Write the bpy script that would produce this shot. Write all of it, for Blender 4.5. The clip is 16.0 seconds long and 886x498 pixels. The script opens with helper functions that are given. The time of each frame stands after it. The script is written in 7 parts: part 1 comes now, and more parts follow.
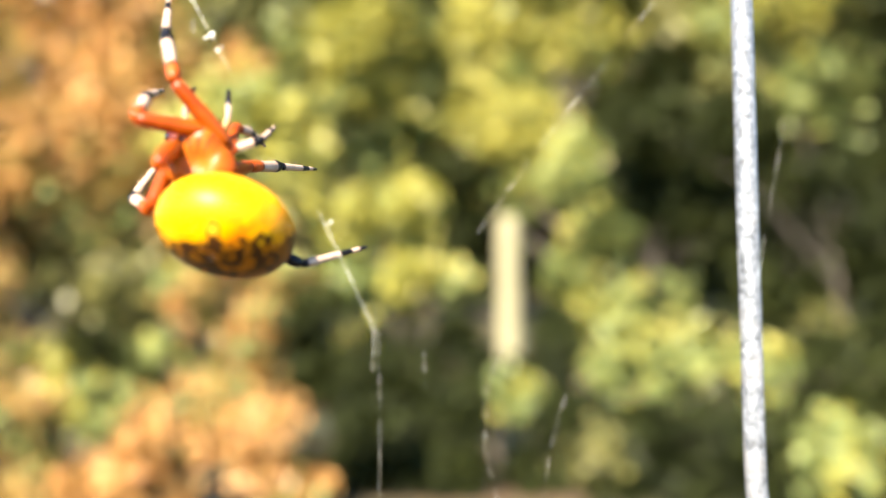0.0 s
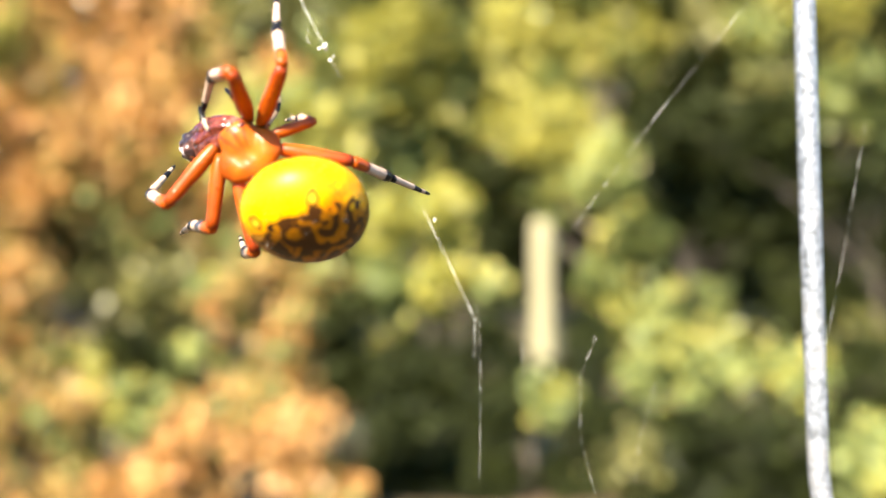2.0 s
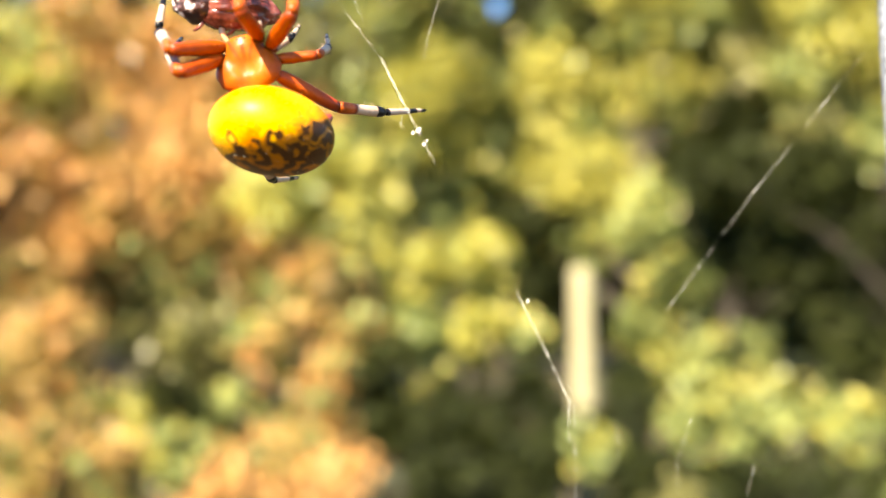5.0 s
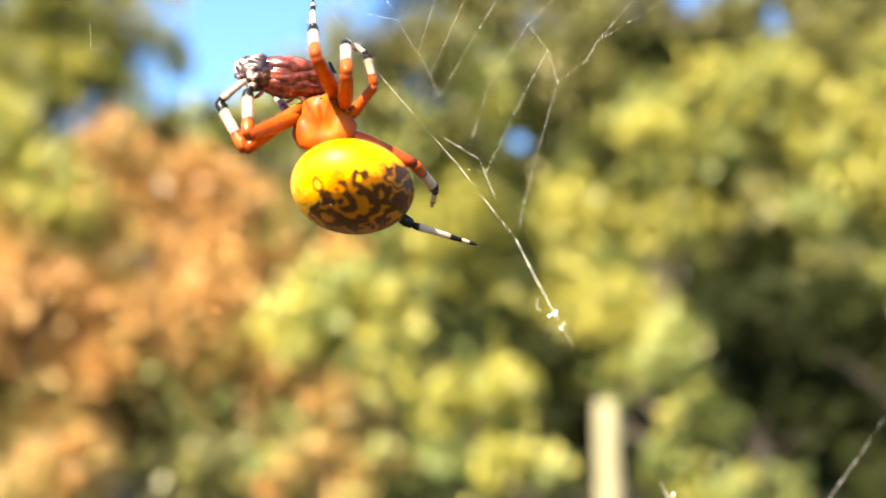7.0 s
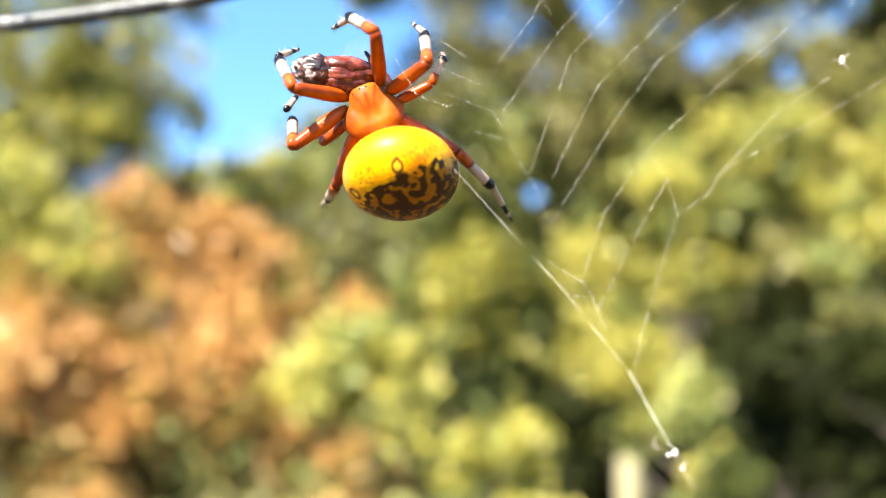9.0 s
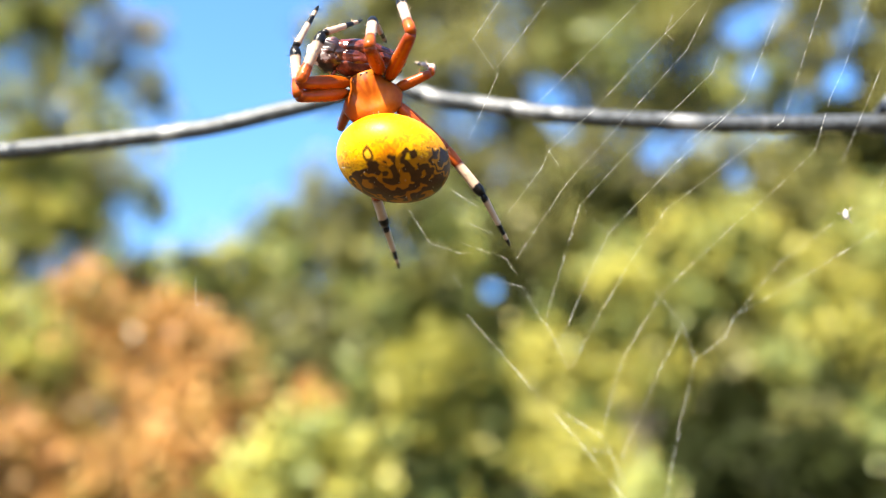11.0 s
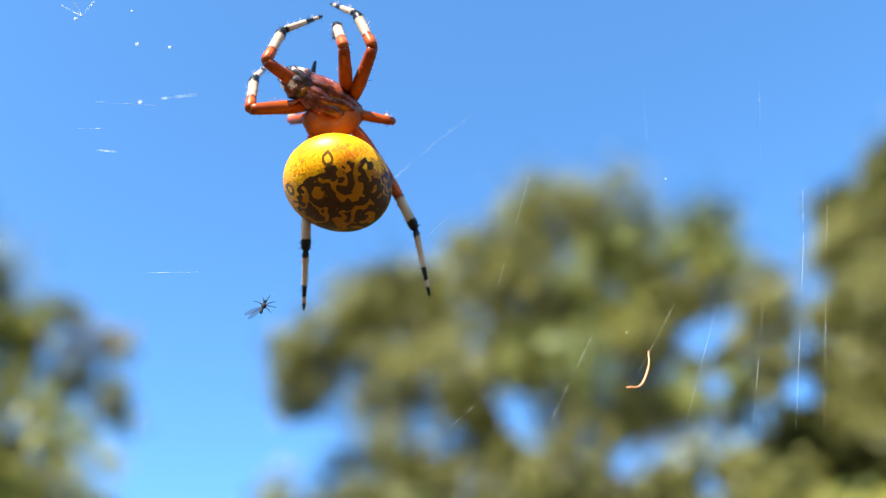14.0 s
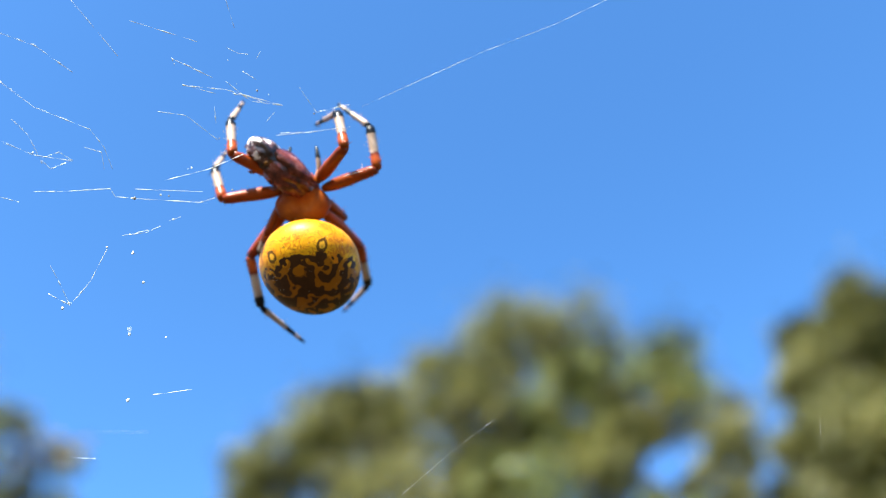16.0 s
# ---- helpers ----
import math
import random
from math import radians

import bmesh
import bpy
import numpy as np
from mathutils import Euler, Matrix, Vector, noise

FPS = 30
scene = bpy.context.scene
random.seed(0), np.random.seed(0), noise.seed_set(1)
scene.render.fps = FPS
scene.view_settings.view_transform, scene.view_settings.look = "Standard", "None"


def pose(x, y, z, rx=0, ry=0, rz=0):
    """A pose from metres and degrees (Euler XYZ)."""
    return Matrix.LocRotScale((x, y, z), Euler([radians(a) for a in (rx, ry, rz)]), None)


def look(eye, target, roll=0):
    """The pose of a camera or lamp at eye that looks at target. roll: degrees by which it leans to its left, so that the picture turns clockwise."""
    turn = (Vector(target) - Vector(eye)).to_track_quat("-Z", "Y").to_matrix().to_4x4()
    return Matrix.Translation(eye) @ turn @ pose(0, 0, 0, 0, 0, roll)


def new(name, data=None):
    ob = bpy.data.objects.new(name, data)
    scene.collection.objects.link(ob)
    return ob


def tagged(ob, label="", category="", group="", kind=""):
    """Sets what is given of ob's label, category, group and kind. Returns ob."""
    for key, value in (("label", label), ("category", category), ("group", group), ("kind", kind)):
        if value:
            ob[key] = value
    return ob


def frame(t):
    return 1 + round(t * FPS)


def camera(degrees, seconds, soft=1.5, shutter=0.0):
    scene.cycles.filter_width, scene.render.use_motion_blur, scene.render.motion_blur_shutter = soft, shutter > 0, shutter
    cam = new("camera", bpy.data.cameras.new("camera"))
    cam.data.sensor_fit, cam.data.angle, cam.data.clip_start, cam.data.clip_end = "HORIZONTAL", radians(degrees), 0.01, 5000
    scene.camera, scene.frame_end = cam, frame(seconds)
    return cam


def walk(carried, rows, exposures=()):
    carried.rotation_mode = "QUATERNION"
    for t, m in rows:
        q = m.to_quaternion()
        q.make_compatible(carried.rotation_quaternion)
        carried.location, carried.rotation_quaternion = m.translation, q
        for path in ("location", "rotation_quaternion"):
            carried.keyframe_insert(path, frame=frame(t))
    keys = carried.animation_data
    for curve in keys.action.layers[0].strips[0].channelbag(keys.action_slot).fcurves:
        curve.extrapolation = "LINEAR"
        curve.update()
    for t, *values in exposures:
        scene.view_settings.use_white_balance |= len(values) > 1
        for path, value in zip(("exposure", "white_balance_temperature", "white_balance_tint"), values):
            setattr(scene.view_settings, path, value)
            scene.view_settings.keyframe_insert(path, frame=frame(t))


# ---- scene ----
# ---- camera ----
cam = camera(53.0, 16.0, soft=1.1)
cam.data.dof.use_dof = True
cam.data.dof.focus_distance = 0.106
cam.data.dof.aperture_fstop = 11.0
EXPOSURES = [(0, 2.48, 7600, 10), (3, 2.48, 7600, 10), (5.5, 2.57, 8500, 10), (7, 2.56, 8200, 10), (8, 2.54, 7600, 9), (11, 2.46, 7300, 7), (12.5, 2.26, 7100, 4), (14.5, 2.10, 6950, 1), (16, 1.96, 6400, 4)]
walk(cam, [
    (0, pose(-0.00000, 0.00598, 1.25000, 90.0, 0.0, 0.0)),
    (0.5, pose(-0.00313, 0.00272, 1.25077, 90.1, -0.1, 0.5)),
    (1, pose(-0.00327, 0.00115, 1.24944, 90.2, -0.1, 1.1)),
    (1.5, pose(-0.00530, 0.00106, 1.24817, 90.3, -0.1, 1.6)),
    (2, pose(-0.00591, 0.00000, 1.24849, 90.3, -0.1, 2.1)),
    (2.5, pose(-0.00542, -0.00016, 1.24873, 90.5, -0.0, 2.5)),
    (3, pose(-0.00610, -0.00100, 1.24981, 90.6, -0.1, 2.8)),
    (5.5, pose(-0.01512, -0.00147, 1.25476, 95.0, 0.0, 5.0)),
    (6, pose(-0.01694, -0.00300, 1.25770, 97.2, -0.1, 5.4)),
    (6.5, pose(-0.02091, -0.00319, 1.25731, 99.6, -0.4, 5.6)),
    (7, pose(-0.02308, -0.00139, 1.25631, 101.7, -0.8, 5.8)),
    (7.5, pose(-0.02451, -0.00180, 1.25677, 103.2, -0.7, 6.3)),
    (8, pose(-0.02656, -0.00006, 1.25860, 104.3, -0.6, 7.0)),
    (10.5, pose(-0.03922, 0.00070, 1.26812, 108.2, -0.6, 5.2)),
    (11, pose(-0.03902, 0.00021, 1.27107, 111.2, -0.6, 4.0)),
    (11.5, pose(-0.03917, 0.00030, 1.27804, 114.4, -0.7, 3.2)),
    (12, pose(-0.03890, 0.00338, 1.28478, 117.8, -0.5, 2.5)),
    (12.5, pose(-0.03743, 0.00713, 1.29303, 121.0, 0.1, 2.5)),
    (13, pose(-0.03738, 0.01411, 1.29917, 124.6, 0.5, 2.8)),
    (13.5, pose(-0.03931, 0.01442, 1.31538, 127.8, 0.5, 2.7)),
    (14, pose(-0.04189, 0.01794, 1.32492, 130.9, 0.7, 2.3)),
    (14.5, pose(-0.04398, 0.01949, 1.32910, 133.0, 0.0, 1.2)),
    (15, pose(-0.04703, 0.01911, 1.33723, 135.1, 0.8, 0.9)),
    (15.5, pose(-0.05033, 0.01576, 1.34553, 137.0, 1.1, 0.3)),
    (16, pose(-0.04886, 0.00957, 1.35049, 138.4, 0.9, -0.6))],
    exposures=EXPOSURES)

# ---- daylight ----
SUN_ELEVATION, SUN_AZIMUTH = 41.0, -24.0    # the sun stands behind the camera, a little to its left
world = bpy.data.worlds.new("sky")
scene.world = world
world.use_nodes = True
wt = world.node_tree
sky = wt.nodes.new("ShaderNodeTexSky")
sky.sky_type = "NISHITA"
sky.sun_disc = False
sky.sun_elevation = radians(SUN_ELEVATION)
sky.sun_rotation = radians(180.0 - SUN_AZIMUTH)
sky.air_density, sky.dust_density, sky.ozone_density = 1.0, 0.7, 6.8
sky.altitude = 700.0
wt.nodes["Background"].inputs["Strength"].default_value = 0.112
deep = wt.nodes.new("ShaderNodeHueSaturation")
deep.inputs["Saturation"].default_value = 1.11
wt.links.new(sky.outputs[0], deep.inputs["Color"])
wt.links.new(deep.outputs[0], wt.nodes["Background"].inputs["Color"])
sun = new("sun", bpy.data.lights.new("sun", "SUN"))
sun.data.energy, sun.data.angle, sun.data.color = 4.8, radians(0.53), (1.0, 0.95, 0.87)
e, a = radians(SUN_ELEVATION), radians(SUN_AZIMUTH)
sun.matrix_world = look((20 * math.sin(a) * math.cos(e), -20 * math.cos(a) * math.cos(e), 20 * math.sin(e)), (0, 0, 0))


# ---- materials ----
class Nodes:
    """A small writer of node materials."""

    def __init__(self, name):
        self.mat = bpy.data.materials.new(name)
        self.mat.use_nodes = True
        self.t = self.mat.node_tree
        self.bsdf = self.t.nodes["Principled BSDF"]

    def put(self, kind, **values):
        node = self.t.nodes.new("ShaderNode" + kind)
        for key, value in values.items():
            if key == "operation":
                node.operation = value
            elif key == "feature":
                node.feature = value
            elif key == "blend":
                node.blend_type = value
        return node

    def link(self, a, b):
        self.t.links.new(a, b)

    def coord(self, which="Object"):
        return self.put("TexCoord").outputs[which]

    def noise(self, vec, scale, detail=3.0, rough=0.55, distort=0.0):
        n = self.put("TexNoise")
        n.inputs["Scale"].default_value, n.inputs["Detail"].default_value = scale, detail
        n.inputs["Roughness"].default_value, n.inputs["Distortion"].default_value = rough, distort
        self.link(vec, n.inputs["Vector"])
        return n.outputs["Fac"]

    def ramp(self, fac, stops, constant=False):
        n = self.put("ValToRGB")
        if constant:
            n.color_ramp.interpolation = "CONSTANT"
        while len(n.color_ramp.elements) < len(stops):
            n.color_ramp.elements.new(0.5)
        for el, (p, c) in zip(n.color_ramp.elements, stops):
            el.position, el.color = p, (*c, 1)
        self.link(fac, n.inputs["Fac"])
        return n.outputs["Color"]

    def value(self, operation, a, b=0.0, c=None):
        n = self.put("Math", operation=operation)
        for i, v in enumerate((a, b, c)):
            if v is None:
                continue
            if isinstance(v, (int, float)):
                n.inputs[i].default_value = v
            else:
                self.link(v, n.inputs[i])
        return n.outputs[0]

    def mix(self, fac, a, b, blend="MIX"):
        n = self.put("MixRGB", blend=blend)
        for i, v in enumerate((fac, a, b)):
            if isinstance(v, (int, float)):
                n.inputs[i].default_value = v
            elif isinstance(v, tuple):
                n.inputs[i].default_value = (*v, 1)
            else:
                self.link(v, n.inputs[i])
        return n.outputs[0]

    def bump(self, height, strength, distance):
        n = self.put("Bump")
        n.inputs["Strength"].default_value, n.inputs["Distance"].default_value = strength, distance
        self.link(height, n.inputs["Height"])
        self.link(n.outputs[0], self.bsdf.inputs["Normal"])

    def set(self, color=None, rough=0.5, metal=0.0, **more):
        i = self.bsdf.inputs
        if isinstance(color, tuple):
            i["Base Color"].default_value = (*color, 1)
        elif color is not None:
            self.link(color, i["Base Color"])
        if isinstance(rough, (int, float)):
            i["Roughness"].default_value = rough
        else:
            self.link(rough, i["Roughness"])
        i["Metallic"].default_value = metal
        for key, v in more.items():
            i[key.replace("_", " ")].default_value = v
        return self.mat


def leaf_material(name, stops, glow=0.35, rough=0.42, gloss=0.35):
    n = Nodes(name)
    island = n.put("NewGeometry").outputs["Random Per Island"]
    spread = n.noise(n.coord(), 0.9, 3.0)
    fac = n.value("MULTIPLY_ADD", spread, 0.8, n.value("MULTIPLY_ADD", island, 0.45, -0.125))
    color = n.ramp(fac, [(p, tuple(0.87 * v for v in c)) for p, c in stops])
    n.set(color, rough)
    n.bsdf.inputs["Specular IOR Level"].default_value = gloss
    through_leaf = n.put("BsdfTranslucent")
    n.link(n.mix(0.4, color, (0.30, 0.30, 0.06), "MIX"), through_leaf.inputs["Color"])
    shader = n.put("MixShader")
    shader.inputs[0].default_value = glow
    n.link(n.bsdf.outputs[0], shader.inputs[1])
    n.link(through_leaf.outputs[0], shader.inputs[2])
    n.link(shader.outputs[0], n.t.nodes["Material Output"].inputs["Surface"])
    return n.mat


LEAVES = [
    leaf_material("green_leaf", [(0.2, (0.040, 0.058, 0.016)), (0.5, (0.205, 0.25, 0.074)), (0.8, (0.41, 0.45, 0.165))]),
    leaf_material("yellow_leaf", [(0.2, (0.15, 0.15, 0.026)), (0.5, (0.46, 0.415, 0.076)), (0.8, (0.60, 0.55, 0.165))]),
    leaf_material("orange_leaf", [(0.2, (0.32, 0.135, 0.040)), (0.5, (0.60, 0.29, 0.095)), (0.8, (0.70, 0.44, 0.18))]),
    # near-black: shade within trees and shrubs is put into this leaf's colour
    leaf_material("shade_dark_leaf", [(0.2, (0.005, 0.007, 0.002)), (0.5, (0.012, 0.016, 0.004)), (0.8, (0.038, 0.046, 0.012))], 0.15, 0.6, 0.08),
    leaf_material("brown_leaf", [(0.2, (0.13, 0.083, 0.017)), (0.5, (0.35, 0.21, 0.06)), (0.8, (0.54, 0.37, 0.13))]),
    leaf_material("olive_leaf", [(0.2, (0.042, 0.052, 0.020)), (0.5, (0.178, 0.172, 0.055)), (0.8, (0.39, 0.35, 0.115))], 0.32),
]


def bark_material(name, dark, light):
    n = Nodes(name)
    c = n.coord()
    grain = n.noise(c, 9.0, 6.0, 0.65)
    patch = n.noise(c, 1.3, 2.0)
    n.bump(grain, 0.6, 0.02)
    return n.set(n.mix(patch, n.ramp(grain, [(0.3, dark), (0.7, light)]), light), 0.9)


bark = bark_material("grey_brown_bark", (0.02, 0.016, 0.012), (0.08, 0.065, 0.05))
pale_bark = bark_material("pale_grey_bark", (0.16, 0.115, 0.075), (0.34, 0.26, 0.18))
grey_wood = bark_material("pale_weathered_wood", (0.12, 0.105, 0.055), (0.23, 0.205, 0.115))


def ground_material():
    n = Nodes("grass_and_leaf_litter")
    c = n.coord()
    fine = n.noise(c, 14.0, 5.0, 0.7)
    patch = n.noise(c, 0.35, 3.0)
    grass = n.ramp(fine, [(0.3, (0.008, 0.012, 0.004)), (0.7, (0.035, 0.04, 0.012))])
    litter = n.ramp(fine, [(0.3, (0.03, 0.018, 0.008)), (0.7, (0.12, 0.07, 0.03))])
    n.bump(fine, 0.8, 0.05)
    return n.set(n.mix(n.ramp(patch, [(0.42, (0, 0, 0)), (0.58, (1, 1, 1))]), grass, litter), 0.95)


def zinc_material(name, shade, metal, rough=0.45, relief=0.35, wear_sun=0.62):
    n = Nodes(name)
    c = n.coord()
    spangle = n.noise(c, 900.0, 4.0, 0.7)
    stain = n.noise(c, 140.0, 3.0, 0.5, 0.6)
    color = n.ramp(spangle, [(0.34, (0.135 * shade, 0.14 * shade, 0.15 * shade)), (0.5, (0.385 * shade, 0.41 * shade, 0.445 * shade)), (0.66, (0.69 * shade, 0.73 * shade, 0.79 * shade))])
    n.bump(spangle, relief, 0.0003)
    # pale patches: wear, and on the dull wire painted sunlight too
    wear_sun_mask = n.ramp(stain, [(0.52, (0, 0, 0)), (0.66, (0.8, 0.8, 0.8))])
    return n.set(n.mix(wear_sun_mask, color, (wear_sun * shade, 0.985 * wear_sun * shade, 0.98 * wear_sun * shade)), rough, metal)


def abdomen_material():
    """Glossy yellow with two outlined spots and a brown marbled net over the back half."""
    n = Nodes("marbled_yellow_skin")
    p = n.coord()
    sep = n.put("SeparateXYZ")
    n.link(p, sep.inputs[0])
    x, y, z = (n.value("MULTIPLY", o, k) for o, k in zip(sep.outputs, (1 / 0.0065, 1 / 0.0071, 1 / 0.0046)))
    warp = n.put("MixRGB", blend="LINEAR_LIGHT")
    warp.inputs[0].default_value = 0.0024
    wobble = n.put("TexNoise")
    wobble.inputs["Scale"].default_value = 420.0
    n.link(p, wobble.inputs["Vector"])
    n.link(p, warp.inputs[1])
    n.link(wobble.outputs["Color"], warp.inputs[2])
    # the marbling is nearly the same on both sides of the midline
    parts = n.put("SeparateXYZ")
    n.link(warp.outputs[0], parts.inputs[0])
    folded = n.put("CombineXYZ")
    n.link(n.value("ABSOLUTE", parts.outputs[0]), folded.inputs[0])
    n.link(parts.outputs[1], folded.inputs[1])
    n.link(parts.outputs[2], folded.inputs[2])
    big = n.noise(folded.outputs[0], 330.0, 2.0, 0.5, 1.2)
    speck = n.noise(p, 1500.0, 3.0, 0.6)
    loops = n.value("SINE", n.value("MULTIPLY", n.noise(folded.outputs[0], 225.0, 1.0, 0.4, 0.8), 24.0))
    # how far a place lies towards the back and the rear
    side = n.value("MULTIPLY", n.value("ABSOLUTE", x), -0.12)
    back = n.value("ADD", n.value("MULTIPLY_ADD", y, -0.62, side), n.value("MULTIPLY", z, 0.72))
    edge = n.value("ADD", back, n.value("MULTIPLY_ADD", big, 0.5, -0.25))
    edge = n.value("ADD", edge, n.value("MULTIPLY", loops, 0.06))
    region = n.ramp(edge, [(0.155, (0, 0, 0)), (0.19, (1, 1, 1))])
    web = n.ramp(n.value("MULTIPLY_ADD", loops, 0.5, 0.5), [(0.30, (0, 0, 0)), (0.42, (1, 1, 1))])
    dark = n.mix(1.0, region, web, "MULTIPLY")
    fringe = n.mix(1.0, n.ramp(edge, [(0.0, (0, 0, 0)), (0.10, (1, 1, 1)), (0.26, (0, 0, 0))]),
                   n.ramp(n.noise(warp.outputs[0], 620.0, 2.0, 0.5, 2.5), [(0.55, (0, 0, 0)), (0.59, (0.55, 0.55, 0.55)), (0.64, (0, 0, 0))]), "MULTIPLY")
    ticks = n.ramp(n.noise(folded.outputs[0], 560.0, 1.0, 0.5, 1.5), [(0.70, (0, 0, 0)), (0.74, (0.6, 0.6, 0.6))])
    dark = n.mix(1.0, n.mix(1.0, dark, fringe, "ADD"), ticks, "ADD")
    ax = n.value("ABSOLUTE", x)
    dx = n.value("MULTIPLY", n.value("SUBTRACT", ax, 0.51), 6.5)
    dy = n.value("MULTIPLY", n.value("SUBTRACT", y, 0.62), 7.1)
    r = n.value("SQRT", n.value("ADD", n.value("MULTIPLY", dx, dx), n.value("MULTIPLY", dy, dy)))
    r = n.value("ADD", r, n.value("MULTIPLY_ADD", speck, 0.5, -0.25))
    up = n.value("GREATER_THAN", z, 0.1)
    ring = n.value("MULTIPLY", n.value("COMPARE", r, 0.50, 0.15), up)
    inside = n.value("MULTIPLY", n.value("LESS_THAN", r, 0.36), up)
    dark = n.mix(n.value("MULTIPLY", ring, 0.95), dark, (0.9, 0.9, 0.9))
    yellow = n.ramp(n.noise(p, 300.0, 4.0, 0.6), [(0.34, (0.55, 0.17, 0.002)), (0.5, (0.68, 0.275, 0.003)), (0.66, (0.76, 0.37, 0.006))])
    scribble = n.ramp(n.noise(folded.outputs[0], 420.0, 2.0, 0.5, 1.8), [(0.46, (0, 0, 0)), (0.5, (0.8, 0.8, 0.8)), (0.55, (0, 0, 0))])
    yellow = n.mix(scribble, yellow, (0.38, 0.075, 0.003))
    # yellow within the marbling is browner: pigment plus shade put into the colour
    yellow = n.mix(region, yellow, n.mix(big, (0.20, 0.062, 0.001), (0.36, 0.125, 0.002)))
    yellow = n.mix(inside, yellow, (0.80, 0.38, 0.02))
    brown = n.mix(speck, (0.024, 0.008, 0.002), (0.07, 0.024, 0.004))
    n.bump(n.noise(p, 2600.0, 2.0), 0.25, 0.0001)
    mat = n.set(n.mix(dark, yellow, brown), 0.42)
    n.bsdf.inputs["Specular IOR Level"].default_value = 0.16
    n.bsdf.inputs["Subsurface Weight"].default_value = 0.05
    n.bsdf.inputs["Subsurface Radius"].default_value = (0.0012, 0.0006, 0.0002)
    return mat


def banded_material(name, bands):
    """Bands along the length of a limb's joint, base to tip."""
    n = Nodes(name)
    sep = n.put("SeparateXYZ")
    n.link(n.coord("Generated"), sep.inputs[0])
    fine = n.noise(n.coord(), 900.0, 3.0, 0.6)
    along = n.value("ADD", sep.outputs[1], n.value("MULTIPLY_ADD", fine, 0.12, -0.06))
    blotch = n.noise(n.coord(), 380.0, 2.0)
    color = n.mix(0.5, n.ramp(along, bands), n.ramp(blotch, [(0.35, (0.45, 0.36, 0.30)), (0.6, (1, 1, 1))]), "MULTIPLY")
    color = n.mix(0.4, color, n.mix(fine, (0.25, 0.25, 0.25), (1, 1, 1)), "MULTIPLY")
    n.bump(fine, 0.3, 0.0001)
    n.bsdf.inputs["Specular IOR Level"].default_value = 0.2
    return n.set(color, 0.34)


ORANGE, RED, CREAM, BLACK = (0.35, 0.062, 0.004), (0.16, 0.020, 0.004), (0.48, 0.34, 0.25), (0.006, 0.005, 0.005)
femur_skin = banded_material("orange_limb", [(0.0, (0.29, 0.058, 0.004)), (0.7, (0.32, 0.052, 0.003)), (1.0, (0.25, 0.034, 0.003))])
tibia_skin = banded_material("banded_shin", [(0.0, ORANGE), (0.26, (0.46, 0.08, 0.012)), (0.33, RED), (0.38, CREAM), (0.78, CREAM), (0.82, BLACK), (1.0, BLACK)])
foot_skin = banded_material("banded_foot", [(0.0, BLACK), (0.08, BLACK), (0.12, CREAM), (0.54, CREAM), (0.57, BLACK), (0.74, BLACK), (0.77, CREAM), (0.85, CREAM), (0.88, BLACK), (1.0, BLACK)])
hind_femur_skin = banded_material("orange_hind_limb", [(0.0, (0.33, 0.050, 0.005)), (0.6, (0.41, 0.068, 0.007)), (0.85, (0.30, 0.038, 0.007)), (1.0, (0.19, 0.024, 0.004))])


def shell_material(name, stops, scale, rough, gloss=0.5):
    n = Nodes(name)
    f1 = n.noise(n.coord(), scale, 4.0, 0.6)
    n.bump(n.noise(n.coord(), scale * 4, 3.0), 0.25, 0.0001)
    n.bsdf.inputs["Specular IOR Level"].default_value = gloss
    return n.set(n.ramp(f1, stops), rough)


def carapace_material():
    n = Nodes("orange_shell")
    p = n.coord()
    sep = n.put("SeparateXYZ")
    n.link(p, sep.inputs[0])
    ax = n.value("ABSOLUTE", sep.outputs[0])
    f = n.noise(p, 320.0, 4.0, 0.6)
    wave = n.value("MULTIPLY_ADD", f, 0.0004, -0.0002)
    line = n.ramp(n.value("MULTIPLY", n.value("ADD", ax, wave), 1000.0), [(0.10, (1, 1, 1)), (0.32, (0, 0, 0))])
    off = n.value("ABSOLUTE", n.value("SUBTRACT", n.value("ADD", ax, wave), n.value("MULTIPLY_ADD", sep.outputs[1], 0.38, 0.0008)))
    vee = n.ramp(n.value("MULTIPLY", off, 1000.0), [(0.06, (1, 1, 1)), (0.34, (0, 0, 0))])
    mark = n.mix(1.0, n.mix(1.0, line, vee, "LIGHTEN"), n.ramp(n.value("MULTIPLY_ADD", sep.outputs[1], 200.0, 0.4), [(0.1, (0, 0, 0)), (0.5, (1, 1, 1))]), "MULTIPLY")
    n.bump(n.noise(p, 1400.0, 3.0), 0.25, 0.0001)
    color = n.ramp(f, [(0.3, (0.17, 0.035, 0.004)), (0.55, (0.29, 0.070, 0.006)), (0.75, (0.40, 0.11, 0.010))])
    rim = n.ramp(n.value("MULTIPLY", ax, 300.0), [(0.5, (0, 0, 0)), (0.95, (0.7, 0.7, 0.7))])
    color = n.mix(n.mix(1.0, n.mix(1.0, mark, (0.8, 0.8, 0.8), "MULTIPLY"), rim, "LIGHTEN"), color, (0.17, 0.025, 0.003))
    n.bsdf.inputs["Specular IOR Level"].default_value = 0.12
    return n.set(color, 0.34)


